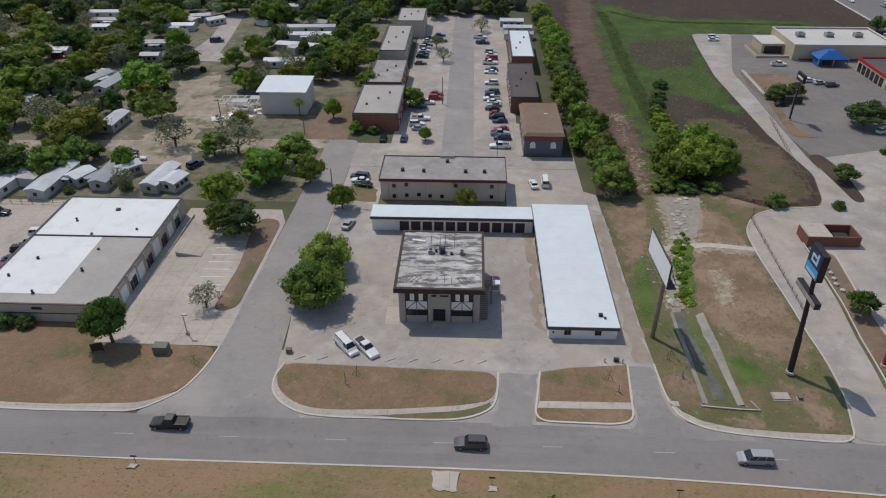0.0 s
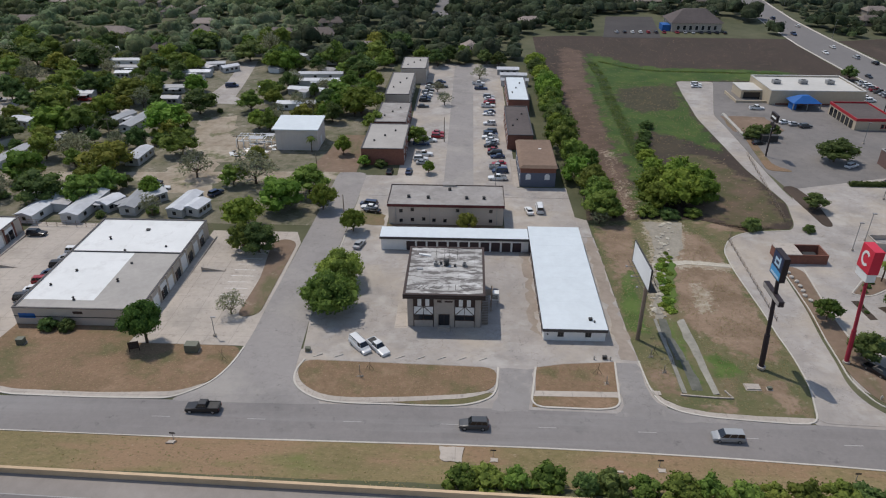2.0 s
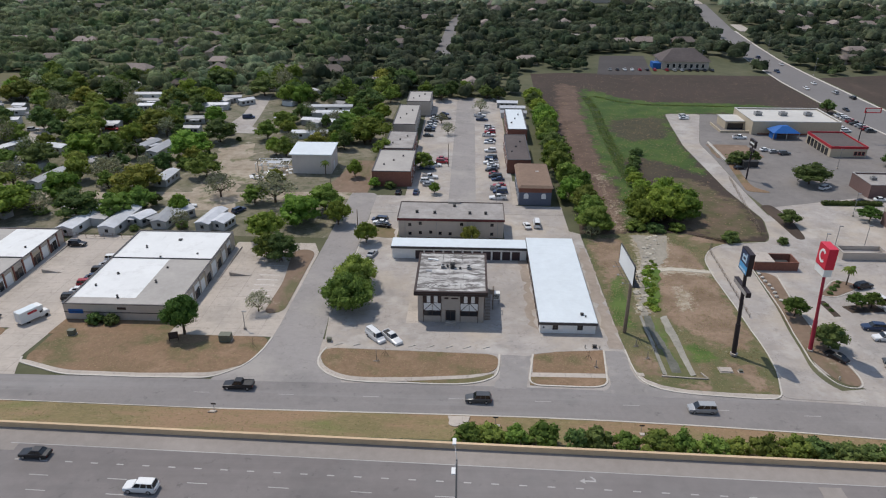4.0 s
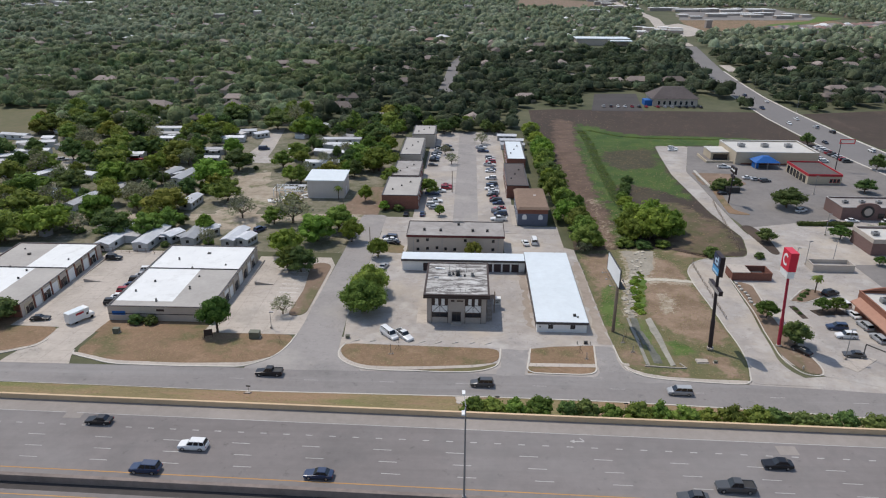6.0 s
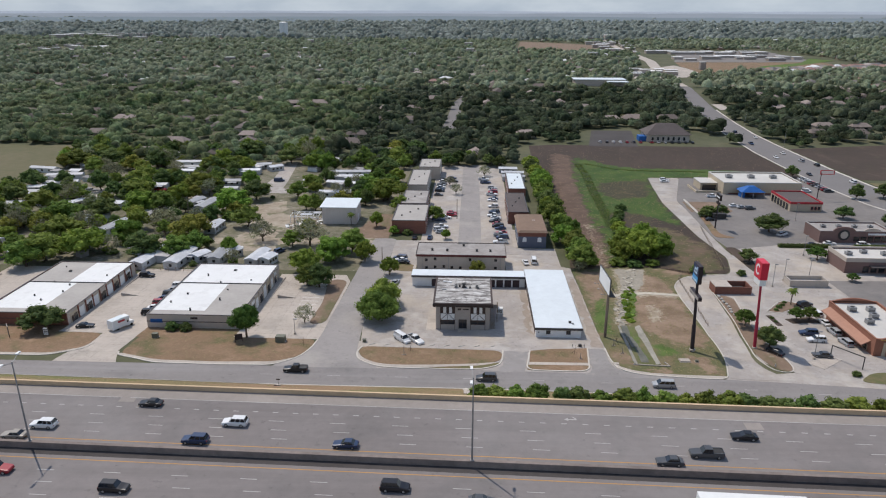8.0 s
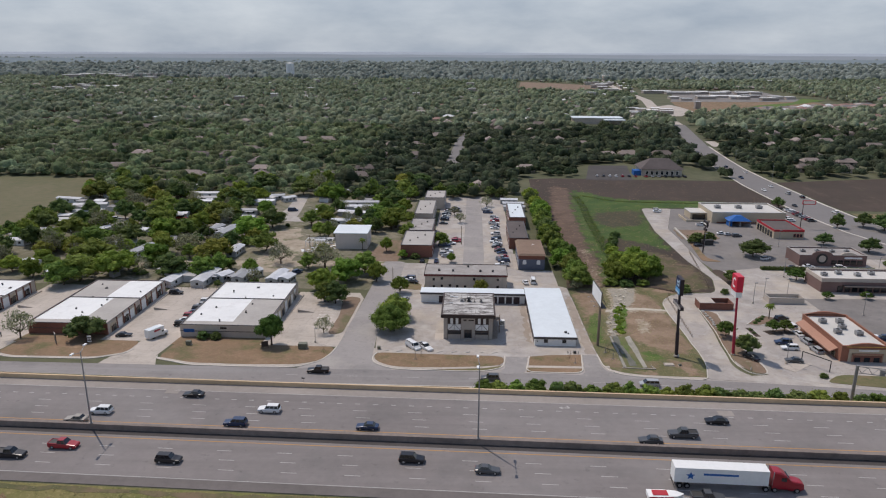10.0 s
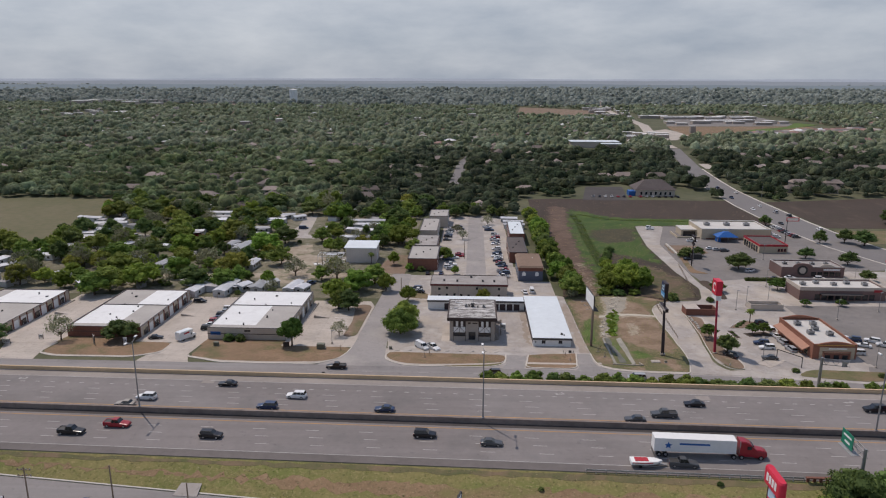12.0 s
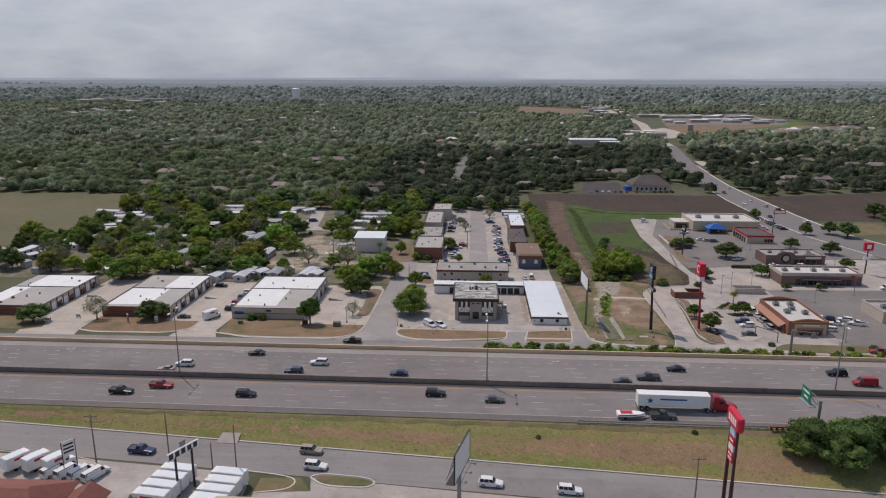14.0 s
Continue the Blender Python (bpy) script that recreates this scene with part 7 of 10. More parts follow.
# Hedge of trees behind the court, and shrubs along it.
y = 57.0
while y < 238:
    r = tree_rng.choice((3.6, 4.4, 5.0, 5.4, 5.8)) * tree_rng.uniform(0.9, 1.1)
    plant(tree_rng.choice(("oak", "oak", "dark", "bright", "bright")), 36.2 + tree_rng.uniform(-2, 2.4) + (2.4 if y < 100 else 0), y, r, r * tree_rng.uniform(1.4, 1.9), group="trees behind the parking court")
    y += r * tree_rng.uniform(1.1, 1.6)
for i in range(9):
    plant("bright" if i % 2 else "grey", 40 + tree_rng.uniform(-2, 3), 54 + i * 5, tree_rng.uniform(2.2, 3.4), tree_rng.uniform(3.4, 5), group="trees behind the parking court")
def hedge(x0, x1, y, h, label):
    """A clipped hedge as one thing: a full row of leaf clumps over a dark core."""
    nr = np.random.RandomState(int(x0))
    n = int((x1 - x0) * 130)
    z = ground_z((x0 + x1) / 2, y)
    root = new("hedge")
    tagged(root, label, "hedge")
    d = nr.normal(0, 1, (n, 3))
    d[:, 2] = np.abs(d[:, 2])
    d /= np.linalg.norm(d, axis=1)[:, None]
    pts = np.stack([nr.uniform(x0, x1, n), y + d[:, 1] * 1.1, z + 0.2 + d[:, 2] * h * nr.uniform(0.8, 1.1, n)], 1)
    ob = new("foliage", quads_mesh("foliage", leaf_quads(nr, pts, d, nr.uniform(0.12, 0.24, n)), L_DARK))
    ob.parent = root
    boxes("core", [(x0 + 0.3, x1 - 0.3, y - 0.7, y + 0.7, z - 0.2, z + h * 0.8)], L_DARK, root)


hedge(117, 136, 81.8, 1.3, "dark clipped hedge between two car parks")
hedge(145, 162, 81.8, 1.3, "dark clipped hedge between two car parks")
# Shrubs on the freeway bank.
x = 3.5
while x < 118:
    if not 92 < x < 97:
        plant(tree_rng.choice(("bush", "darkbush", "bush")), x, -43.2 - 0.04 * x + tree_rng.uniform(-0.8, 0.8), tree_rng.uniform(2.2, 3.3), tree_rng.uniform(2.6, 3.8), group="shrubs on the freeway bank")
    x += tree_rng.uniform(3.2, 4.8)
for x, y, r in ((70, -95, 6), (77, -96, 6.5), (84, -94.5, 6), (91, -97, 7), (98, -98, 6), (74, -100, 5.5), (88, -102, 6.5), (66, -97, 3.4)):
    plant("bank" if r > 4 else "oak", x, y, r, r * 1.25, group="trees on the south bank")
for x, y, r in ISLAND_SHRUBS:
    plant("darkbush", x, y, r, r * 0.9)
for x, y, r in ((13, -92, 0.7), (47, -90.6, 0.8)):
    plant("darkbush", x, y, r, r)
# More trees at the back and the west of the mobile home park, clear of the homes and of the ground before them.
HOMES = [(o.location.copy(), o.matrix_basis.inverted(), max(abs(c[1]) for c in o.children[0].bound_box)) for o in scene.objects if o.name.startswith("mobile_home")]


def on_home(x, y):
    for place, inv, half in HOMES:
        p = inv @ Vector((x, y, place.z))
        if abs(p.x) < 4.8 and abs(p.y) < half + 2.5:
            return True
        back = Vector((place.x, place.y + 150)).normalized()
        dx, dy = x - place.x, y - place.y
        if half > 5.5 and -13 < dx * back.x + dy * back.y < 0 and abs(dx * back.y - dy * back.x) < half + 1:
            return True
    return False


placed, tries = 0, 0
while placed < 150 and tries < 6000:
    tries += 1
    px, py = tree_rng.uniform(-262, -36), tree_rng.uniform(47, 268)
    if on_home(px, py) or (px > -178 and py < 205) or (-113 < px < -93 and py < 240) or (px < -240 and 95 < py < 240):
        continue
    plant(tree_rng.choice(("oak", "oak", "dark", "bright", "yellow", "grey", "dark")), px, py, tree_rng.choice((4.0, 5.0, 5.8, 6.6)) * tree_rng.uniform(0.9, 1.1), group="trees in the mobile home park")
    placed += 1
YARD = [(-92, 68), (-96, 108), (-102, 146), (-84, 148), (-78, 124), (-44, 124), (-44, 98), (-76, 92), (-66, 64)]
placed, tries = 0, 0
while placed < 115 and tries < 6000:
    tries += 1
    px, py = tree_rng.uniform(-185, -36), tree_rng.uniform(52, 225)
    if on_home(px, py) or inside(px, py, YARD) or (78 < py < 88 and px > -140) or (-113 < px < -84 and py > 150) or (-192 < px < -174 and 132 < py < 168) or (px > -62 and 86 < py < 126) or (px > -60 and py < 60):
        continue
    plant(tree_rng.choice(("oak", "oak", "dark", "bright", "yellow", "grey")), px, py, tree_rng.uniform(2.8, 5.6), group="trees in the mobile home park")
    placed += 1
for i in range(70):
    px, py = tree_rng.uniform(-170, -50), tree_rng.uniform(52, 170)
    if not on_home(px, py) and not inside(px, py, YARD) and not 76 < py < 89:
        plant(tree_rng.choice(("bush", "darkbush", "bright")), px, py, tree_rng.uniform(1.4, 2.8), tree_rng.uniform(1.6, 3.6), group="shrubs in the mobile home park", label="overgrown green shrub between mobile homes")


def palm_tree(x, y, height, seed):
    """A slim palm: a ringed trunk and a head of arched fronds with hanging leaflets."""
    nr = np.random.RandomState(seed)
    t = Thing("palm_tree", "slender fan palm with drooping grey-green fronds", "palm", (x, y, ground_z(x, y)))
    z = ground_z(x, y)
    bm = bmesh.new()
    for k in range(6):
        limb(bm, (x, y, z - 0.3 + height * k / 6), (x, y, z - 0.3 + height * (k + 1) / 6), 0.2 - 0.012 * k, 0.17 - 0.012 * k, 8)
    t.mesh("trunk", bm, M_BARK)
    for i in range(18):
        a, lift, reach = 2 * math.pi * i / 18 + nr.uniform(-0.2, 0.2), nr.uniform(-0.4, 0.9), nr.uniform(1.5, 2.1)
        bm = bmesh.new()
        side = Vector((-math.sin(a), math.cos(a), 0))
        last = None
        for k in range(6):
            f = k / 5
            p = Vector((x + reach * f * math.cos(a), y + reach * f * math.sin(a), z + height - 0.3 + lift * f * 1.4 - 1.5 * f * f))
            w = 0.1 + 0.42 * math.sin(math.pi * min(f + 0.12, 1.0))
            row = [bm.verts.new(p - side * w - Vector((0, 0, w * 0.5))), bm.verts.new(p), bm.verts.new(p + side * w - Vector((0, 0, w * 0.5)))]
            if last:
                bm.faces.new((last[0], last[1], row[1], row[0])), bm.faces.new((last[1], last[2], row[2], row[1]))
            last = row
        t.mesh("frond", bm, L_GREEN)


palm_tree(97.4, 25.2, 5.4, 3)
palm_tree(-48.6, 105.6, 5.6, 4)


# ---- distant woods ----
CLEAR = [
    [(32, 50), (205, 50), (215, 250), (190, 302), (30, 305), (30, 200)], [(-246, 90), (-230, 180), (-258, 288), (-430, 294), (-430, 76)],
    [(186, 100), (184, 300), (240, 300), (330, 326), (440, 306), (430, 150)], [(78, 294), (178, 296), (184, 340), (124, 364), (88, 364)], [(-8, 200), (8, 200), (8, 236), (-8, 236)], [(-26, 318), (-8, 318), (-6, 420), (-7, 530), (-20, 530), (-22, 420)],
    [(248, -14), (180, 150), (180, 285), (184, 340), (190, 400), (202, 480), (222, 580), (242, 680), (294, 870), (312, 1040), (360, 1560), (384, 1560), (336, 1030), (306, 850), (266, 680), (248, 580), (229, 480), (218, 400), (213, 350), (212, 300), (213, 150), (300, -14)],
    [(110, 630), (194, 630), (200, 735), (116, 712)], [(205, 760), (330, 820), (420, 900), (600, 930), (780, 990), (780, 1030), (640, 1040), (660, 1180), (640, 1400), (420, 1420), (320, 1200), (250, 930)], [(92, 1410), (185, 1310), (320, 1310), (345, 1560), (250, 1670), (116, 1760)], [(250, 680), (258, 800), (310, 1100), (336, 1580), (372, 2090), (384, 2090), (350, 1580), (328, 1100), (276, 800), (266, 680)], [(-1120, 1630), (-1060, 1620), (-700, 1860), (-760, 1900)], [(-950, 1230), (-800, 1250), (-800, 1400), (-930, 1480)], [(520, 940), (680, 900), (720, 960), (560, 1010)],
]


# Pale streets and forecourts that show between far trees.
for x, y, w, d in FAR_PAVINGS:
    CLEAR.append([(x - w * 0.6, y - d * 0.5 - 14), (x + w * 0.6, y - d * 0.5 - 14), (x + w * 0.6, y + d * 0.5), (x - w * 0.6, y + d * 0.5)])
CLEAR.append([(405, 830), (660, 945), (690, 1020), (425, 935)])
BOUNDS = [(min(p[0] for p in c), max(p[0] for p in c), min(p[1] for p in c), max(p[1] for p in c)) for c in CLEAR]


def cleared(x, y):
    return any(a < x < b and c < y < d and inside(x, y, p) for (a, b, c, d), p in zip(BOUNDS, CLEAR))


# Houses of the suburb in bent rows, with the open ground in front of each.
def suburb(y0, y1, row, step, keep, seed):
    rr = random.Random(seed)
    out = []
    v = y0
    while v < y1:
        half = 170 + 0.74 * v
        u = -half
        while u < half:
            x = u + 14 * math.sin(v / 170) + rr.uniform(-3, 3)
            y = v + 10 * math.sin(u / 140) + rr.uniform(-3, 3)
            u += step * rr.uniform(0.85, 1.2)
            if rr.random() < keep and not any(cleared(x + a, y + b) for a in (-12, 0, 12) for b in (-12, 0, 12)):
                out.append((x, y, math.degrees(0.07 * math.cos(u / 140)) + rr.choice((0, 0, 90)) + rr.uniform(-6, 6)))
        v += row
    return out


HOUSES = suburb(262, 620, 34, 25, 0.3, 71) + suburb(640, 1500, 38, 27, 0.42, 72) + suburb(1500, 2500, 60, 40, 0.4, 73)
LOTS = collections.defaultdict(list)
for hx, hy, _ in HOUSES:
    LOTS[(int(hx // 24), int(hy // 24))].append((hx, hy))


def on_lot(x, y):
    """Whether a place lies on a house or the open ground before it."""
    i, j = int(x // 24), int(y // 24)
    return any(abs(x - hx) < 8 and -11 < y - hy < 4 for a in (i - 1, i, i + 1) for b in (j - 1, j, j + 1) for hx, hy in LOTS.get((a, b), ()))


def crown_shell(nr):
    """An uneven unit dome of eighteen faces, for the leafy mass of one lobe of a crown."""
    v = [(0, 0, 1.0)]
    for k, (r, z) in enumerate(((0.72, 0.62), (0.95, -0.15))):
        for i in range(6):
            a = (i + 0.5 * k) * math.pi / 3 + nr.uniform(-0.3, 0.3)
            q = nr.uniform(0.75, 1.18)
            v.append((r * q * math.cos(a), r * q * math.sin(a), z * q))
    f = []
    for i in range(6):
        j = (i + 1) % 6
        f += [(0, 1 + i, 1 + j), (1 + i, 7 + i, 1 + j), (1 + j, 7 + i, 7 + j)]
    return np.array(v), np.array(f)


def woods(name, label, y0, y1, spacing, radius, lobes, clumps, leaf, seed, spread, leaves, low=-1e9, high=1e9, calm=1.2, open_lots=0.6):
    """Many full crowns over the far ground as one mesh: a few uneven leafy lobes each, roughened by leaf clumps."""
    nr = np.random.RandomState(seed)
    area = []
    y = y0
    while y < y1:
        half = spread(y)
        for x in np.arange(-half, half, spacing):
            jx, jy = x + nr.uniform(-0.6, 0.6) * spacing, y + nr.uniform(-0.6, 0.6) * spacing
            if jx < low or jx > high or nr.random() < 0.1 + 0.16 * math.sin(jx * 0.013 + 1) * math.sin(jy * 0.011) + 0.1 * math.sin(jx * 0.05) * math.sin(jy * 0.043) or cleared(jx, jy):
                continue
            if y1 <= 300 and (-265 < jx < 215 or jy < 100 and jx > 0):
                continue
            if on_lot(jx, jy) and nr.random() < open_lots:
                continue
            area.append((jx, jy, ground_z(jx, jy)))
        y += spacing * 0.9
    c = np.array(area)
    n = len(c)
    r = radius * (0.45 + 0.85 * nr.random(n) ** 1.5)
    h = r * nr.uniform(0.7, 1.0, n)
    # The lobes of each crown.
    own = np.repeat(np.arange(n), lobes)
    m = len(own)
    turn, away = nr.uniform(0, 6.28, m), (nr.uniform(0.25, 0.55, m) if lobes > 1 else np.zeros(m))
    lr = r[own] * (nr.uniform(0.5, 0.75, m) if lobes > 1 else np.ones(m))
    lh = h[own] * (nr.uniform(0.55, 0.85, m) if lobes > 1 else np.ones(m))
    lc = c[own] + np.stack([np.cos(turn) * away * r[own], np.sin(turn) * away * r[own], h[own] * nr.uniform(0.5, 0.8, m)], 1)
    shells = [crown_shell(nr) for _ in range(8)]
    tops = np.stack([k[0] for k in shells])[np.arange(m) % 8]
    t = nr.uniform(0, 6.28, m)
    ct, st = np.cos(t)[:, None], np.sin(t)[:, None]
    verts = np.stack([(tops[:, :, 0] * ct - tops[:, :, 1] * st) * lr[:, None], (tops[:, :, 0] * st + tops[:, :, 1] * ct) * lr[:, None], tops[:, :, 2] * lh[:, None]], 2) * 0.92 + lc[:, None, :]
    verts = verts.reshape(-1, 3)
    faces = (shells[0][1][None] + 13 * np.arange(m)[:, None, None]).reshape(-1, 3)
    idx = np.repeat(np.arange(m), max(1, clumps // lobes) if clumps else 0)
    d = nr.normal(0, 1, (len(idx), 3))
    d[:, 2] = np.abs(d[:, 2]) * 0.95 - 0.1
    d /= np.linalg.norm(d, axis=1)[:, None] + 1e-9
    rr = 0.88 + 0.24 * nr.random(len(idx))
    pts = lc[idx] + d * np.stack([lr[idx] * rr, lr[idx] * rr, lh[idx] * rr], 1)
    q = leaf_quads(nr, pts, d * calm, leaf * (r[own][idx] / radius) ** 0.5 * nr.uniform(0.5, 1.3, len(idx)))
    me = bpy.data.meshes.new(name)
    nq, nt = len(q) // 4, len(faces)
    me.vertices.add(len(verts) + len(q))
    me.vertices.foreach_set("co", np.concatenate([verts, q]).astype(np.float32).ravel())
    me.loops.add(nt * 3 + nq * 4)
    me.loops.foreach_set("vertex_index", np.concatenate([faces.ravel(), np.arange(nq * 4) + len(verts)]).astype(np.int32))
    me.polygons.add(nt + nq)
    me.polygons.foreach_set("loop_start", np.concatenate([np.arange(nt) * 3, nt * 3 + np.arange(nq) * 4]).astype(np.int32))
    me.polygons.foreach_set("use_smooth", np.concatenate([np.ones(nt, bool), np.zeros(nq, bool)]))
    me.update(calc_edges=True)
    me.materials.append(leaves)
    return tagged(new(name, me), label, "trees", kind="stuff")


def view_half(y):
    return 150 + y * 0.74


woods("near_woods", "suburban trees behind the field, cloud shade painted into their dark green", 236, 620, 9.8, 6.6, 4, 56, 0.7, 31, view_half, L_SHADEDSTAND, -90)
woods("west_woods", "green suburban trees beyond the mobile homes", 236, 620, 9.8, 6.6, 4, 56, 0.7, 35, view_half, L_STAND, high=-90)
woods("side_woods", "green trees around the western lots", 52, 300, 9.5, 5.4, 4, 64, 0.6, 36, lambda y: 150 + y * 0.95, L_STAND)
woods("middle_woods", "dense distant tree canopy over the suburb, paled with painted haze", 620, 1750, 12.6, 8.4, 2, 6, 1.35, 32, view_half, L_HAZYMID, open_lots=0.5)
woods("far_woods", "far woodland out to the pale hills, haze painted into its leaves", 1750, 3050, 18.0, 10.9, 1, 0, 3.0, 33, view_half, L_HAZYFAR, open_lots=0.35)


# ---- distant houses ----
M_HOUSEROOF = mat("shingle_roofs", (0.25, 0.205, 0.18), 0.9, vary=0.15, scale=0.6, per_object=0.5)
M_HOUSEWALL = mat("house_walls", (0.42, 0.36, 0.31), 0.9, vary=0.1, scale=0.6, per_object=0.3)


def house_kind(w, d, ridge):
    root = new("house")
    tagged(root, "low suburban house with a shingle roof among trees", "house", "houses among the trees")
    boxes("wall", [(-w / 2, w / 2, -d / 2, d / 2, -4.7, 2.8)], M_HOUSEWALL, root)
    bm = bmesh.new()
    q = box(bm, -w / 2 - 0.6, w / 2 + 0.6, -d / 2 - 0.6, d / 2 + 0.6, 2.7, 2.7 + ridge)
    for v in q[4:]:
        v.co.y *= 0.02
        v.co.x *= 0.62
    part("roof", bm, M_HOUSEROOF, root)
    boxes("window", [(-w * 0.3, -w * 0.12, -d / 2 - 0.05, -d / 2, 0.9, 2.1)], M_GLASS, root)
    boxes("window", [(w * 0.1, w * 0.3, -d / 2 - 0.05, -d / 2, 0.9, 2.1)], M_GLASS, root)
    return root


hk = [house_kind(14, 9, 2.6), house_kind(17, 10, 3.0), house_kind(12, 9, 2.4)]
near_lots = sorted((h for h in HOUSES if h[1] < 700), key=lambda h: h[1] + 0.3 * abs(h[0]))[:170]
for i, (hx, hy, turn) in enumerate(near_lots):
    m = pose(hx, hy, ground_z(hx, hy) + 0.6, 0, 0, turn)
    if i < 3:
        hk[i].matrix_basis = m
    else:
        copy_thing(hk[i % 3], m)


def mixed_material(name, tones, rough=0.85):
    """A colour for each loose piece of a mesh, picked from a few tones."""
    m = bpy.data.materials.new(name)
    m.use_nodes = True
    n, l = m.node_tree.nodes, m.node_tree.links
    geo, ramp, noise, mix = (n.new(k) for k in ("ShaderNodeNewGeometry", "ShaderNodeValToRGB", "ShaderNodeTexNoise", "ShaderNodeMix"))
    ramp.color_ramp.interpolation = "CONSTANT"
    for i, (at, c) in enumerate(tones):
        e = ramp.color_ramp.elements[i] if i < 2 else ramp.color_ramp.elements.new(at)
        e.position, e.color = at, (*c, 1)
    noise.inputs["Scale"].default_value = 0.4
    l.new(geo.outputs["Position"], noise.inputs["Vector"])
    mix.data_type, mix.blend_type = "RGBA", "OVERLAY"
    mix.inputs[0].default_value = 0.3
    l.new(geo.outputs["Random Per Island"], ramp.inputs["Fac"])
    l.new(ramp.outputs["Color"], mix.inputs[6])
    l.new(noise.outputs["Fac"], mix.inputs[7])
    l.new(mix.outputs[2], n["Principled BSDF"].inputs["Base Color"])
    n["Principled BSDF"].inputs["Roughness"].default_value = rough
    return m


M_FARROOFS = mixed_material("mixed_suburban_roofs", ((0.0, (0.20, 0.175, 0.16)), (0.36, (0.27, 0.165, 0.135)), (0.60, (0.34, 0.30, 0.27)), (0.80, (0.15, 0.14, 0.14)), (0.90, (0.68, 0.68, 0.67))))
M_FARWALLS = mixed_material("mixed_suburban_walls", ((0.0, (0.36, 0.30, 0.25)), (0.4, (0.27, 0.17, 0.135)), (0.8, (0.52, 0.49, 0.45))))


def far_houses(rows, name, label, seed):
    """Many small houses as one mesh: four walls and a hipped roof each."""
    rr = random.Random(seed)
    verts, faces, kinds = [], [], []
    for hx, hy, turn in rows:
        m = pose(hx, hy, ground_z(hx, hy), 0, 0, turn)
        w, d, e, p = rr.uniform(6, 9.5), rr.uniform(4.5, 6.2), rr.uniform(2.8, 3.6), rr.uniform(2.0, 3.2)
        hip = w - d * rr.uniform(0.5, 1.0)
        k = len(verts)
        local = [(-w, -d, -1), (w, -d, -1), (w, d, -1), (-w, d, -1), (-w, -d, e), (w, -d, e), (w, d, e), (-w, d, e)]
        local += [(-w - 0.5, -d - 0.5, e), (w + 0.5, -d - 0.5, e), (w + 0.5, d + 0.5, e), (-w - 0.5, d + 0.5, e), (-hip, 0, e + p), (hip, 0, e + p)]
        verts += [m @ Vector(v) for v in local]
        faces += [tuple(k + i for i in f) for f in ((0, 1, 5, 4), (1, 2, 6, 5), (2, 3, 7, 6), (3, 0, 4, 7), (8, 9, 13, 12), (10, 11, 12, 13), (9, 10, 13), (11, 8, 12))]
        kinds += [0] * 4 + [1] * 4
    me = bpy.data.meshes.new(name)
    me.from_pydata(verts, [], faces)
    me.materials.append(M_FARWALLS)
    me.materials.append(M_FARROOFS)
    me.polygons.foreach_set("material_index", kinds)
    tagged(new(name, me), label, "houses", kind="stuff")


taken = set(near_lots)
far_houses([h for h in HOUSES if h not in taken], "suburban_houses", "many small distant houses with grey and brown roofs", 74)
tr = random.Random(75)
far_houses([(424 + 13 * i + tr.uniform(-3, 3), 852 + 6.2 * i + 23 * j + tr.uniform(-3, 3), 90 * tr.randint(0, 1) + 22) for j in range(3) for i in range(19)], "clearing_houses", "rows of new houses with grey-brown roofs beside a clearing", 76)
hr = random.Random(8)
M_FARWHITE = mat("distant_pale_buildings", (0.68, 0.67, 0.64), 0.7, vary=0.1, scale=0.05, per_object=0.3)
for i in range(120):
    if i < 26:
        hx, hy = hr.uniform(370, 590), hr.choice((1120, 1158, 1200, 1290, 1320)) + hr.uniform(-6, 6)
        w, d, h = hr.uniform(16, 60), hr.uniform(12, 24), hr.uniform(3.5, 5.5)
    elif i < 44:
        hx, hy = hr.uniform(230, 340), hr.uniform(1250, 1700)
        hx += (hy - 1250) * 0.12
        w, d, h = hr.uniform(12, 34), hr.uniform(10, 22), hr.uniform(4, 7)
    elif i < 56:
        hx, hy = hr.uniform(-930, -800), hr.uniform(1250, 1460)
        w, d, h = hr.uniform(10, 26), hr.uniform(8, 14), hr.uniform(4, 6)
    elif i < 66:
        hx, hy = hr.uniform(-1120, -700), hr.uniform(1640, 1900)
        w, d, h = hr.uniform(20, 70), hr.uniform(16, 30), hr.uniform(9, 13)
    elif i < 76:
        hx, hy = hr.uniform(210, 300), hr.uniform(800, 960)
        w, d, h = hr.uniform(10, 22), hr.uniform(8, 14), hr.uniform(3.5, 5)
    else:
        hy = hr.uniform(700, 3000)
        hx = hr.uniform(-0.62, 0.56) * hy
        w, d, h = hr.uniform(8, 22), hr.uniform(8, 14), hr.uniform(9, 14)
    z = ground_z(hx, hy)
    b = Thing("distant_building", "pale flat-roofed building far away among trees", "building", (hx, hy, z), "distant pale buildings")
    b.boxes("wall", [(hx - w / 2, hx + w / 2, hy - d / 2, hy + d / 2, z - 2, z + h)], M_HOUSEWALL)
    b.boxes("roof", [(hx - w / 2 - 0.4, hx + w / 2 + 0.4, hy - d / 2 - 0.4, hy + d / 2 + 0.4, z + h, z + h + 0.6)], M_FARWHITE)
b = Thing("school_building", "long distant building with a pale blue-white roof", "building", (155, 700, -4))
b.boxes("wall", [(124, 184, 684, 706, -5.5, 3)], M_HOUSEWALL)
b.boxes("roof", [(123, 185, 683, 707, 3, 3.8)], M_WHITEROOF)
b.boxes("roof", [(160, 186, 672, 682, 1.5, 2.2)], M_WHITEROOF)


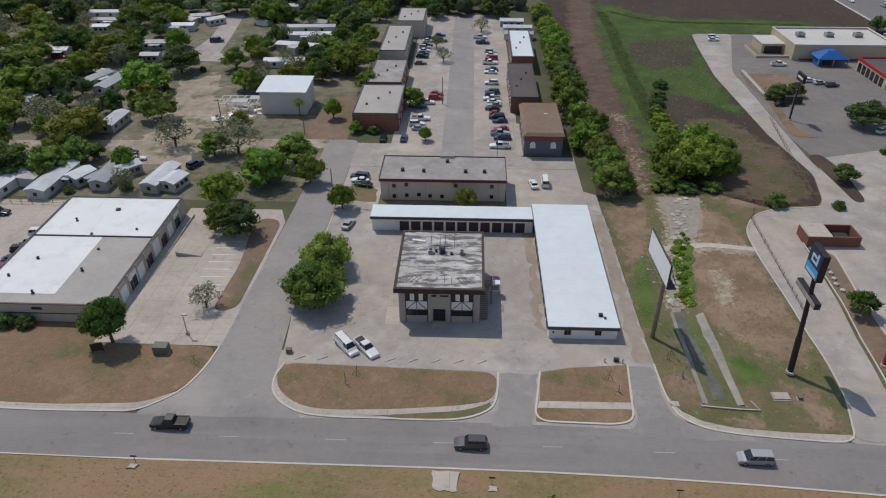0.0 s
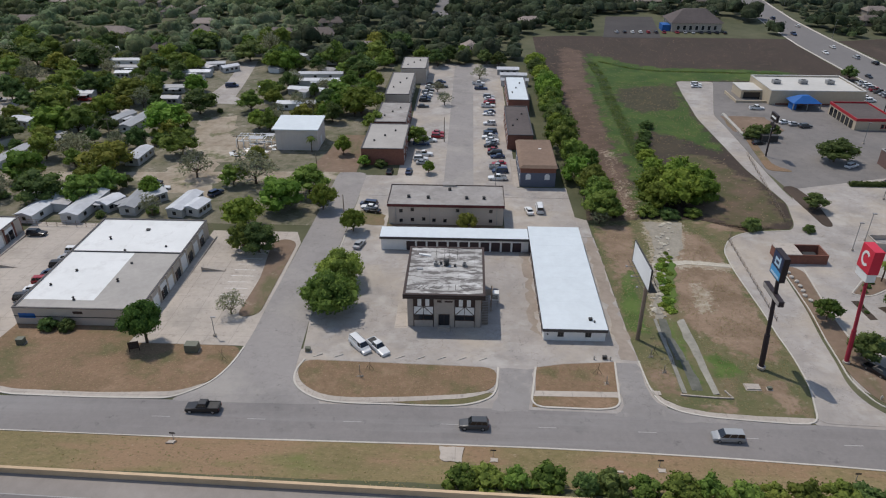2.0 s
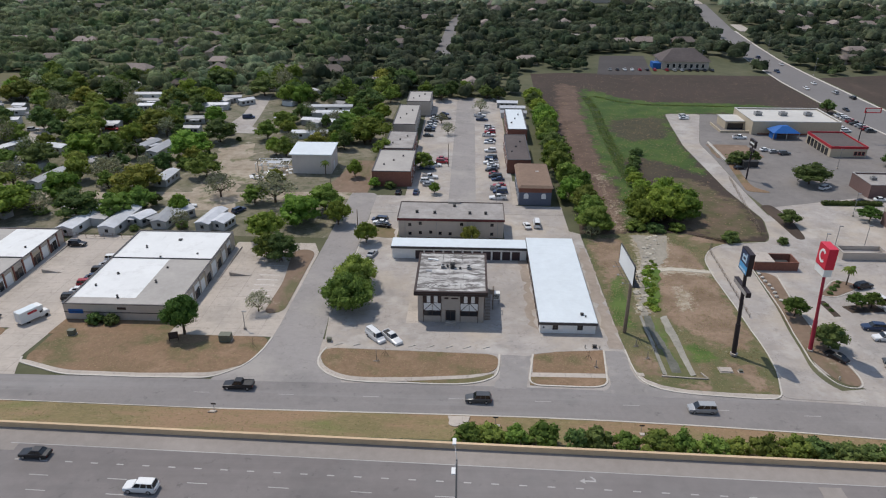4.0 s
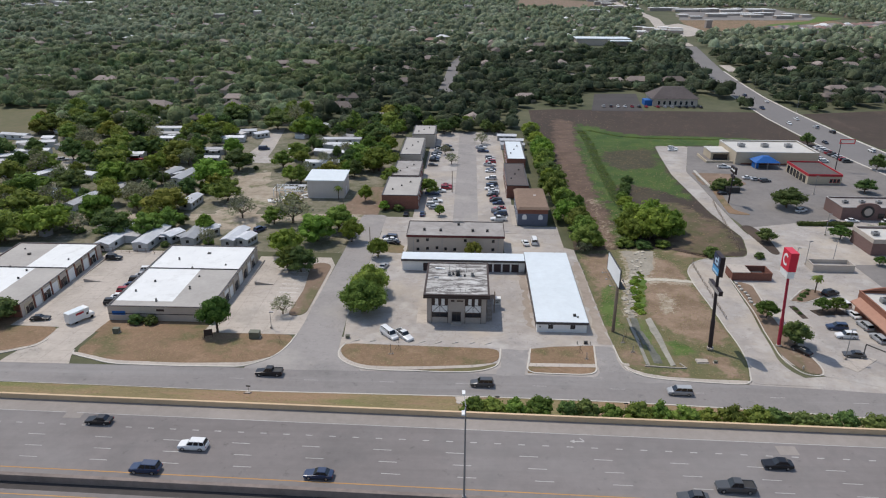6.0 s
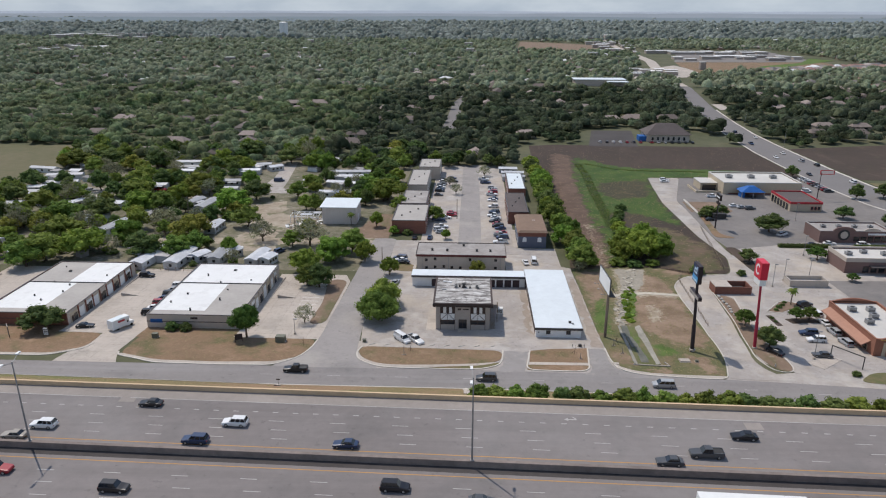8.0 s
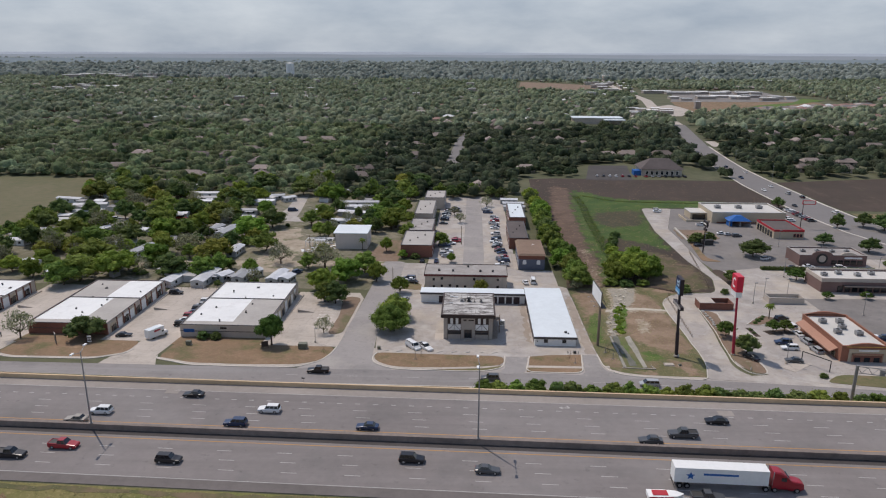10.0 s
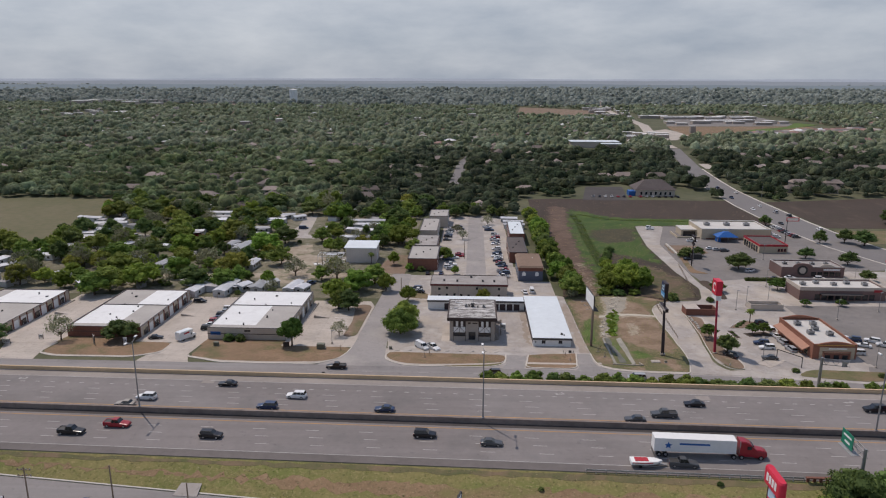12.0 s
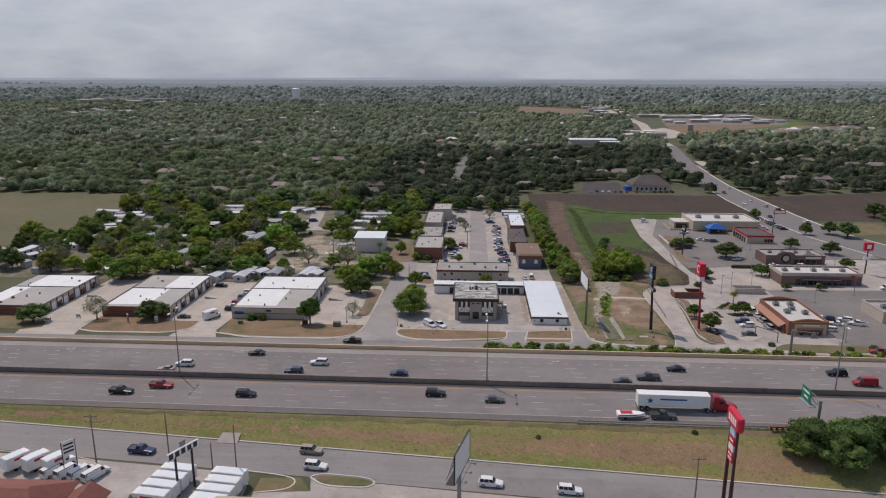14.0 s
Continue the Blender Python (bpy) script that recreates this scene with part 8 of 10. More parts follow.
# ---- horizon ridges, haze put into their colours ----
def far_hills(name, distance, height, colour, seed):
    """A long low wooded ridge behind everything, its colour paled to imitate distance haze."""
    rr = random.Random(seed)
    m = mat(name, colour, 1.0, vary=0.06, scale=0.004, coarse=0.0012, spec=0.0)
    bm = bmesh.new()
    rows = []
    for i in range(161):
        a = radians(-62 + 124 * i / 160)
        x, y = distance * math.sin(a), distance * math.cos(a)
        top = height * (1 + 0.03 * math.sin(a * 9 + seed) + 0.015 * math.sin(a * 31 + 2 * seed) + rr.uniform(-0.01, 0.01))
        g = ground_z(x, y)
        rows.append((bm.verts.new((x * 0.93, y * 0.93, g - 4)), bm.verts.new((x, y, top)), bm.verts.new((x * 1.04, y * 1.04, top + 2)), bm.verts.new((x * 1.04, y * 1.04, g - 20))))
    for p, q in zip(rows, rows[1:]):
        for k in range(3):
            bm.faces.new((p[k], q[k], q[k + 1], p[k + 1]))
    bmesh.ops.recalc_face_normals(bm, faces=bm.faces[:])
    tagged(part(name, bm, m), "low wooded hills at the horizon, haze painted into their blue-grey", "hills", kind="structure")


# Each farther ridge gets a paler, bluer colour for thicker haze.
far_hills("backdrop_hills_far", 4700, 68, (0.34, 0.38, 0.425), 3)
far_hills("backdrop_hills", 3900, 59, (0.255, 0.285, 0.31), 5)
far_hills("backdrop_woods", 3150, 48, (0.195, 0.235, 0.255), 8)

# ---- vehicles ----
def paint(name, colour, rough=0.3):
    m = mat(name, colour, rough, vary=0.05, scale=1.5, spec=0.45)
    m.node_tree.nodes["Principled BSDF"].inputs["Coat Weight"].default_value = 0.12
    return m


PAINT = {"white": paint("white_car_paint", (0.72, 0.72, 0.71)), "silver": paint("silver_car_paint", (0.36, 0.37, 0.38)), "black": paint("black_car_paint", (0.011, 0.011, 0.014)),
         "red": paint("red_car_paint", (0.32, 0.015, 0.025)), "blue": paint("dark_blue_car_paint", (0.025, 0.045, 0.10)), "grey": paint("grey_car_paint", (0.075, 0.078, 0.082)), "tan": paint("tan_car_paint", (0.33, 0.29, 0.24))}
M_TYRE = mat("black_tyre_rubber", (0.02, 0.02, 0.02), 0.9, vary=0.1)
M_RIM = mat("alloy_rim", (0.45, 0.45, 0.46), 0.35, vary=0.1, metal=0.7)
M_CARGLASS = mat("tinted_car_glass", (0.015, 0.018, 0.022), 0.08, vary=0.05, spec=0.7)
M_LAMP = mat("clear_headlight", (0.6, 0.6, 0.58), 0.2, vary=0.05, spec=0.6)
M_TAIL = mat("red_tail_light", (0.35, 0.02, 0.02), 0.3, vary=0.05)


def rings(sections, close=True):
    """A skin over cross sections: each (x, half width at the sill, half width at the top, bottom, top), with rounded shoulders."""
    bm = bmesh.new()
    loops = []
    for x, w0, w1, z0, z1 in sections:
        h = z1 - z0
        pts = [(-w0 * 0.94, z0), (-w0, z0 + h * 0.25), (-w0, z0 + h * 0.55), (-w1, z0 + h * 0.93), (-w1 * 0.82, z1), (w1 * 0.82, z1), (w1, z0 + h * 0.93), (w0, z0 + h * 0.55), (w0, z0 + h * 0.25), (w0 * 0.94, z0)]
        loops.append([bm.verts.new((x, y, z)) for y, z in pts])
    for a, b in zip(loops, loops[1:]):
        for i in range(len(a)):
            j = (i + 1) % len(a)
            bm.faces.new((a[i], a[j], b[j], b[i]))
    bm.faces.new(loops[0])
    bm.faces.new(loops[-1][::-1])
    bmesh.ops.recalc_face_normals(bm, faces=bm.faces[:])
    return bm


SHAPES = {
    # length, half width, body top, greenhouse stations (x, half width low, high, top), roof height, cabin (front x, back x)
    "sedan": dict(l=4.7, w=0.91, belt=0.95, roof=1.45, cab=(0.75, -1.75), top=(0.05, -1.15), label="four-door saloon car"),
    "suv": dict(l=4.9, w=0.97, belt=1.12, roof=1.76, cab=(0.95, -2.3), top=(0.35, -2.0), label="sport utility vehicle"),
    "minivan": dict(l=5.1, w=0.99, belt=1.08, roof=1.75, cab=(1.55, -2.4), top=(0.75, -2.15), label="minivan"),
    "pickup": dict(l=5.8, w=1.0, belt=1.15, roof=1.88, cab=(1.05, -0.95), top=(0.45, -0.75), label="pickup truck"),
    "van": dict(l=5.7, w=1.0, belt=1.3, roof=2.1, cab=(1.75, -2.75), top=(1.15, -2.65), label="panel van"),
}


def make_car(shape, colour):
    s = SHAPES[shape]
    L, w, belt, roof = s["l"] / 2, s["w"], s["belt"], s["roof"]
    root = new({"sedan": "saloon_car", "suv": "suv", "minivan": "minivan", "pickup": "pickup_truck", "van": "panel_van"}[shape])
    tagged(root, f"{colour} {s['label']} with dark windows", "car" if shape in ("sedan", "suv") else shape.replace("pickup", "pickup truck"))
    p = PAINT[colour]
    nose = belt - (0.2 if shape != "van" else 0.35)
    body = rings([(L, w * 0.8, w * 0.72, 0.38, nose - 0.22), (L - 0.12, w * 0.93, w * 0.84, 0.3, nose - 0.06), (L - 0.7, w, w * 0.93, 0.26, nose), (s["cab"][0], w, w * 0.95, 0.24, belt - 0.03), (0, w, w * 0.95, 0.24, belt), (s["cab"][1], w, w * 0.95, 0.25, belt), (-L + 0.4, w, w * 0.93, 0.28, belt - 0.04), (-L + 0.08, w * 0.95, w * 0.86, 0.34, belt - 0.1), (-L, w * 0.86, w * 0.78, 0.42, belt - 0.22)])
    part("body", body, p, root)
    cf, cb = s["cab"]
    tf, tb = s["top"]
    bm = bmesh.new()
    lo = [(cf, -w * 0.86), (cf, w * 0.86), (cb, w * 0.86), (cb, -w * 0.86)]
    hi = [(tf, -w * 0.68), (tf, w * 0.68), (tb, w * 0.68), (tb, -w * 0.68)]
    a = [bm.verts.new((x, y, belt - 0.06)) for x, y in lo]
    b = [bm.verts.new((x, y, roof - 0.07)) for x, y in hi]
    for i in range(4):
        j = (i + 1) % 4
        bm.faces.new((a[i], a[j], b[j], b[i]))
    bm.faces.new(b), bm.faces.new(a[::-1])
    bmesh.ops.recalc_face_normals(bm, faces=bm.faces[:])
    part("glazing", bm, M_CARGLASS, root)
    # The roof and its pillars, one bent skin laid over the glass.
    bm = bmesh.new()
    mids = {"sedan": (0.45,), "suv": (0.36, 0.68), "minivan": (0.33, 0.66), "pickup": (0.55,), "van": (0.3,)}[shape]
    stops = sorted({round(k + e, 3) for k in (0.016, *mids, 0.984) for e in (-0.014, 0.014)})
    rims = {}
    for side in (-1, 1):
        rims[side] = [(bm.verts.new((tf + 0.03 + (tb - tf - 0.09) * k, side * w * 0.71, roof - 0.06)), bm.verts.new((tf + (tb - tf) * k, side * w * 0.6, roof)), bm.verts.new((cf + (cb - cf) * k, side * w * 0.875, belt - 0.07))) for k in stops]
        for i in range(len(stops) - 1):
            (a0, b0, c0), (a1, b1, c1) = rims[side][i], rims[side][i + 1]
            bm.faces.new((a0, a1, b1, b0))
            if i % 2 == 0:
                bm.faces.new((c0, c1, a1, a0))
    bm.faces.new([v[1] for v in rims[1]] + [v[1] for v in reversed(rims[-1])])
    bm.faces.new((rims[1][0][0], rims[1][0][1], rims[-1][0][1], rims[-1][0][0]))
    bm.faces.new((rims[1][-1][1], rims[1][-1][0], rims[-1][-1][0], rims[-1][-1][1]))
    bmesh.ops.recalc_face_normals(bm, faces=bm.faces[:])
    part("roof_panel", bm, p, root)
    if shape == "van":
        boxes("side_panel", [(-2.5, 0.6, -w * 0.9, -w * 0.86, belt - 0.05, roof - 0.12), (-2.5, 0.6, w * 0.86, w * 0.9, belt - 0.05, roof - 0.12)], p, root)
    if shape == "pickup":
        boxes("bed_floor", [(-L + 0.2, cb - 0.1, -w * 0.8, w * 0.8, belt - 0.02, belt + 0.02)], M_DARKMETAL, root, "dark open load bed")
        boxes("bed_rail", [(-L + 0.1, cb, -w * 0.95, -w * 0.8, belt - 0.05, belt + 0.1), (-L + 0.1, cb, w * 0.8, w * 0.95, belt - 0.05, belt + 0.1), (-L + 0.02, -L + 0.14, -w * 0.8, w * 0.8, belt - 0.05, belt + 0.1)], p, root)
    r = 0.36 if shape in ("suv", "pickup", "van") else 0.32
    for x in (L - 0.95, -L + 1.0):
        for y in (-1, 1):
            bm = bmesh.new()
            bmesh.ops.create_cone(bm, cap_ends=True, segments=14, radius1=r, radius2=r, depth=0.24, matrix=pose(x, y * (w - 0.1), r, 90))
            wheel = part("wheel", bm, M_TYRE, root)
            bm = bmesh.new()
            bmesh.ops.create_cone(bm, cap_ends=True, segments=10, radius1=r * 0.62, radius2=r * 0.62, depth=0.03, matrix=pose(x, y * (w + 0.03), r, 90))
            part("rim", bm, M_RIM, wheel)
    for y in (-1, 1):
        boxes("headlight", [(L - 0.14, L - 0.02, y * w * 0.66 - 0.16, y * w * 0.66 + 0.16, nose - 0.36, nose - 0.2)], M_LAMP, root)
        boxes("tail_light", [(-L - 0.0, -L + 0.1, y * w * 0.74 - 0.12, y * w * 0.74 + 0.12, belt - 0.42, belt - 0.2)], M_TAIL, root)
    return root


CARS = {}


def car(shape, colour, x, y, heading, z=None, group="parked cars", note=""):
    """A vehicle at a place, its nose towards the heading in degrees from east."""
    z = ground_z(x, y) + 0.06 if z is None else z
    m = pose(x, y, z, 0, 0, heading)
    if (shape, colour) not in CARS:
        CARS[(shape, colour)] = ob = make_car(shape, colour)
        ob.matrix_basis = m
    else:
        ob = copy_thing(CARS[(shape, colour)], m)
    ob["group"] = group
    if note:
        ob["label"] = note
    return ob


# The office lot and the cars beside the buildings.
car("van", "white", -16.4, -4.2, -50, group="vehicles at the office", note="white work van with a roof rack parked at an angle")
car("pickup", "white", -12.8, -4.7, -50, group="vehicles at the office", note="white pickup truck with a dark load bed")
car("sedan", "silver", -22.9, 39, 75)
car("sedan", "white", 20.8, 60.6, 100), car("van", "white", 23.8, 62, 90, note="white panel van on the cross street")
car("minivan", "blue", -23.7, 63.4, 170), car("sedan", "white", -23.4, 61.2, 170), car("sedan", "black", -22.2, 59, 165)
cr = random.Random(21)
for i, y in enumerate((84, 90, 93.2, 96.4, 103, 106, 109, 113.5, 116.5, 119.4, 122.3, 125.4, 128.6, 138, 150, 153.2, 161, 166.6, 171.6, 174.8)):
    shape = "pickup" if i == 0 else ("suv" if i == 13 else cr.choice(("sedan", "sedan", "suv", "minivan", "pickup")))
    colour = "white" if i in (0, 13) else cr.choice(("red", "white", "silver", "blue", "grey", "red", "silver", "black"))
    car(shape, colour, 13.2 + cr.uniform(-0.5, 0.7) - (1.4 if y > 110 else 0), y, cr.choice((0, 180)) + cr.uniform(-4, 4), group="cars in the parking court")
for x, y, c, k in ((-10.8, 104, "white", "pickup"), (-11.6, 99.6, "white", "suv"), (-10.6, 96.2, "silver", "sedan"), (-9.6, 118, "white", "suv"), (-12.4, 114.4, "blue", "pickup"), (-7, 122.4, "red", "suv"), (-7, 126.4, "red", "sedan"), (-14.6, 159.6, "grey", "sedan"), (-14.4, 168, "black", "suv"),
                   (-14.4, 172.4, "blue", "sedan"), (-14, 176, "white", "sedan"), (-14.2, 180, "silver", "suv"), (-13.6, 184, "black", "sedan"), (-13.4, 190, "white", "sedan"), (-8.4, 190.4, "grey", "pickup"), (-13, 194.6, "black", "sedan"), (-9, 198.6, "blue", "sedan"), (-20.6, 88.4, "black", "sedan"), (-14.6, 88.6, "blue", "sedan"), (9, 188, "blue", "pickup"), (8, 196, "white", "pickup")):
    car(k, c, x, y, (90 if y < 90 else 0) + cr.uniform(-4, 4), group="cars in the parking court")
# Warehouse yards.
for i, c in enumerate(("black", "white", "red", "blue", "black", "silver", "white")):
    car("sedan" if i % 2 else "suv", c, -91.4, 11 + 3.6 * i, 8, group="cars beside the tan warehouse")
car("suv", "black", -106.2, 41.4, 0), car("sedan", "black", -105.2, 1.0, 10), car("sedan", "grey", -50, 37, 80), car("suv", "blue", -69, 69, 60), car("suv", "black", -90, 76, 0), car("sedan", "black", -102, 72, 0)
car("pickup", "red", -155, 163, 0), car("van", "blue", -101, 187, 10), car("sedan", "white", -184, 140, 60), car("suv", "silver", -189, 160, 20), car("sedan", "white", -86, 72, 20)
# Restaurant and shop lots.
for k, c, x, y, a in (("suv", "blue", 93, 4, 175), ("suv", "white", 92.8, -0.8, 178), ("sedan", "grey", 89.6, -10.6, 170), ("sedan", "black", 78.6, -9.2, 120), ("suv", "black", 100.9, 24, 20), ("suv", "white", 101, 17.4, 100), ("sedan", "white", 100.6, 11.2, 95), ("suv", "silver", 100.2, 5, 95), ("suv", "silver", 99.6, -2.2, 95),
                      ("van", "white", 119.6, 8.4, 150), ("suv", "blue", 124.4, 8.6, 160), ("sedan", "white", 124.8, 3.4, 150), ("suv", "white", 130, 7.6, 150), ("pickup", "white", 132, 3.4, 155), ("suv", "white", 118.4, -4.8, 175), ("pickup", "red", 123.4, -25.4, 172), ("sedan", "white", 122, 142, 10), ("sedan", "silver", 124.6, 139.6, 10), ("suv", "grey", 127.6, 137.4, 10),
                      ("suv", "white", 104.4, 196, 0), ("sedan", "white", 103.6, 192.6, 0), ("pickup", "white", 118, 160, 0), ("sedan", "black", 103.6, 118, 10), ("suv", "white", 125, 97, 30), ("van", "white", 168, 49, 180), ("sedan", "black", 142, 50, 0), ("sedan", "white", 138, 86, 0), ("sedan", "black", 131, 84, 0), ("suv", "white", 150, 84.6, 0)):
    car(k, c, x, y, a, group="cars in the shop lots")
for i in range(16):
    car(cr.choice(("sedan", "suv", "pickup")), cr.choice(("white", "silver", "black", "grey", "red", "white")), (179.6 if i < 10 else 168.5), (203 - 3.3 * i if i < 10 else 190 - 3.4 * (i - 10)), 4, group="cars in the shop lots")
for i, (x, y) in enumerate(((190, 262), (201, 252), (204.6, 240), (192, 308), (198, 356), (188.6, 214), (204, 332), (203, 196), (199.6, 275))):
    car(cr.choice(("sedan", "suv", "pickup")), cr.choice(("white", "black", "red", "blue", "silver")), x, y, 90 if x > 196 else 270, group="cars on the avenue")
for i in range(14):
    car("sedan", cr.choice(("white", "black", "red", "silver")), 90 + 4.6 * i + (3 if i > 6 else 0), 309.6, 90, group="cars at the church")
# Frontage roads.
car("pickup", "black", -39.9, -24.2, 180, group="cars on the frontage road")
car("suv", "grey", 5.5, -26.4, 180, group="cars on the frontage road")
car("minivan", "silver", 46, -27.6, 179, group="cars on the frontage road")
for k, c, x, y in (("pickup", "blue", -72.4, -98.6), ("suv", "tan", -36, -97), ("suv", "white", -33.7, -103), ("suv", "white", 2.3, -107.4), ("suv", "white", 17.6, -109.2), ("sedan", "blue", 67.4, -112.5)):
    car(k, c, x, y, -6, group="cars on the frontage road")
# Freeway traffic, standing still.
for k, c, x, y in (("sedan", "black", -62.2, -50.9), ("sedan", "tan", -83, -62.4), ("suv", "white", -79.4, -58.9), ("suv", "white", -43, -57.2), ("suv", "blue", -48.5, -63), ("sedan", "blue", -20.7, -63.5), ("sedan", "black", 51.7, -58.9), ("pickup", "grey", 43.2, -64.4), ("sedan", "grey", 36.2, -66.8), ("suv", "black", 92, -60.6), ("van", "red", 96, -66.4)):
    car(k, c, x, y + 0.2, 178, hw_z(x) + 0.03, "freeway traffic")
for k, c, x, y in (("pickup", "black", -88.3, -75.4), ("pickup", "red", -79.8, -71.9), ("suv", "black", -56.8, -76.2), ("suv", "black", -10.5, -74.6), ("sedan", "grey", 3.8, -77.6), ("pickup", "grey", 41.6, -84.6)):
    car(k, c, x, y - 0.2, -2, hw_z(x) + 0.03, "freeway traffic")


def lorry(x, y, heading, z):
    t = new("articulated_lorry")
    t.matrix_basis = pose(x, y, z, 0, 0, heading)
    tagged(t, "red tractor unit pulling a long white box trailer", "lorry")
    boxes("trailer", [(-16.2, 0, -1.28, 1.28, 1.25, 4.1)], M_WHITE, t, "long white box trailer")
    boxes("trailer_frame", [(-16.0, -0.4, -0.6, 0.6, 0.9, 1.25), (-16.2, -16.1, -1.2, 1.2, 0.5, 0.7)], M_DARKMETAL, t)
    boxes("side_stripe", [(-11.2, -5.2, -1.3, -1.28, 2.8, 3.2)], M_BLUE, t, "blue lettering as a plain bar")
    bm = bmesh.new()
    pts = []
    for i in range(10):
        rad = 0.85 if i % 2 == 0 else 0.36
        a = math.pi / 2 + math.pi * i / 5
        pts.append(bm.verts.new((-13.4 + rad * math.cos(a), -1.3, 2.6 + rad * math.sin(a))))
    bm.faces.new(pts)
    part("side_mark", bm, M_BLUE, t, "plain blue star shape")
    cab = rings([(6.2, 1.0, 0.8, 0.6, 1.6), (5.6, 1.2, 1.0, 0.5, 1.95), (4.0, 1.22, 1.05, 0.5, 2.25), (3.5, 1.24, 1.1, 0.6, 2.7)])
    part("bonnet", cab, PAINT["red"], t)
    part("cab", rings([(3.7, 1.24, 1.1, 0.7, 2.5), (3.0, 1.25, 1.15, 0.7, 3.3), (2.0, 1.25, 1.18, 0.7, 3.85), (0.7, 1.25, 1.18, 0.7, 4.0)]), PAINT["red"], t)
    boxes("windscreen", [(3.15, 3.5, -0.95, 0.95, 2.5, 3.0)], M_CARGLASS, t)
    for s in (-1, 1):
        boxes("side_window", [(2.1, 3.0, min(s * 1.24, s * 1.27), max(s * 1.24, s * 1.27), 2.3, 3.0)], M_CARGLASS, t)
        bm = bmesh.new()
        bmesh.ops.create_cone(bm, cap_ends=True, segments=8, radius1=0.1, radius2=0.1, depth=2.6, matrix=pose(0.75, s * 1.15, 2.7))
        part("exhaust", bm, M_RIM, t)
    for wx in (5.0, 1.2, -0.3, -13.8, -15.1):
        for s in (-1, 1):
            bm = bmesh.new()
            bmesh.ops.create_cone(bm, cap_ends=True, segments=14, radius1=0.5, radius2=0.5, depth=0.45, matrix=pose(wx, s * 1.0, 0.5, 90))
            wheel = part("wheel", bm, M_TYRE, t)
            bm = bmesh.new()
            bmesh.ops.create_cone(bm, cap_ends=True, segments=10, radius1=0.28, radius2=0.28, depth=0.04, matrix=pose(wx, s * 1.24, 0.5, 90))
            part("rim", bm, M_RIM, wheel)


lorry(52.8, -80.9, -2, hw_z(50) + 0.03)
b = Thing("boat_trailer", "small white motorboat with red trim on a trailer", "boat", (34, -84.9, hw_z(34) + 0.03))
bz = hw_z(34)
bm = rings([(37.4, 0.08, 0.12, bz + 0.9, bz + 1.35), (36.2, 0.7, 0.85, bz + 0.7, bz + 1.4), (34, 0.95, 1.1, bz + 0.6, bz + 1.4), (31.2, 0.95, 1.1, bz + 0.62, bz + 1.35)])
bmesh.ops.translate(bm, verts=bm.verts[:], vec=(0, -84.9, 0))
b.mesh("hull", bm, M_WHITE)
b.boxes("hull_stripe", [(31.4, 35.4, -86.02, -85.98, bz + 1.1, bz + 1.3)], M_REDTRIM)
b.boxes("cockpit", [(32, 34.6, -85.6, -84.2, bz + 1.38, bz + 1.5)], M_REDTRIM)
b.boxes("frame", [(31.4, 38.4, -85.2, -84.6, bz + 0.4, bz + 0.5)], M_METAL)
for sy in (-0.95, 0.95):
    bm = bmesh.new()
    bmesh.ops.create_cone(bm, cap_ends=True, segments=12, radius1=0.3, radius2=0.3, depth=0.2, matrix=pose(33, -84.9 + sy, bz + 0.32, 90))
    b.mesh("wheel", bm, M_TYRE)


def box_truck(x, y, heading, length=6.0, label="white box truck with a red stripe", group="rental trucks", z=None):
    t = new("box_truck")
    t.matrix_basis = pose(x, y, (ground_z(x, y) + 0.06) if z is None else z, 0, 0, heading)
    tagged(t, label, "truck", group)
    boxes("cargo_box", [(-length, 0, -1.15, 1.15, 0.75, 3.3)], M_WHITE, t)
    boxes("stripe", [(-length * 0.6, -length * 0.12, -1.17, -1.15, 2.3, 2.85), (-length * 0.6, -length * 0.12, 1.15, 1.17, 2.3, 2.85)], M_REDTRIM, t)
    boxes("cab_overhang", [(0.0, 1.0, -1.1, 1.1, 2.3, 3.25)], M_WHITE, t)
    boxes("roof_cap", [(-length + 0.1, -0.1, -1.05, 1.05, 3.3, 3.36)], M_WHITEROOF, t)
    part("cab", rings([(2.4, 0.85, 0.75, 0.5, 1.1), (2.2, 0.98, 0.85, 0.4, 1.35), (1.2, 1.0, 0.88, 0.4, 1.5), (0.7, 1.0, 0.82, 0.4, 2.1), (0.05, 1.0, 0.85, 0.4, 2.2)]), M_WHITE, t)
    boxes("windscreen", [(0.72, 1.02, -0.78, 0.78, 1.5, 1.95)], M_CARGLASS, t)
    for s in (-1, 1):
        boxes("side_window", [(0.1, 0.7, min(s * 0.97, s * 1.01), max(s * 0.97, s * 1.01), 1.45, 1.95)], M_CARGLASS, t)
    for wx in (1.4, -length + 1.6):
        for s in (-1, 1):
            bm = bmesh.new()
            bmesh.ops.create_cone(bm, cap_ends=True, segments=12, radius1=0.38, radius2=0.38, depth=0.28, matrix=pose(wx, s * 0.9, 0.38, 90))
            part("wheel", bm, M_TYRE, t)


box_truck(-94.6, 2.2, 62, 4.4, "white delivery truck with a boxy body", "delivery trucks")
for i in range(4):
    box_truck(-62.2 - 0.5 * i, -108.4 - 2.9 * i, 172, 5.6)
    box_truck(-51.6 - 0.3 * i, -109.4 - 2.9 * i, 172, 5.8)
for i in range(3):
    box_truck(-94.6 + 4.2 * i, -104.6, 62, 3.8)
for i in range(4):
    car("van", "white", -86.4 + 3.0 * i, -107.2 - 0.3 * i, 65, group="rental vans", note="white rental van in a row at the yard")

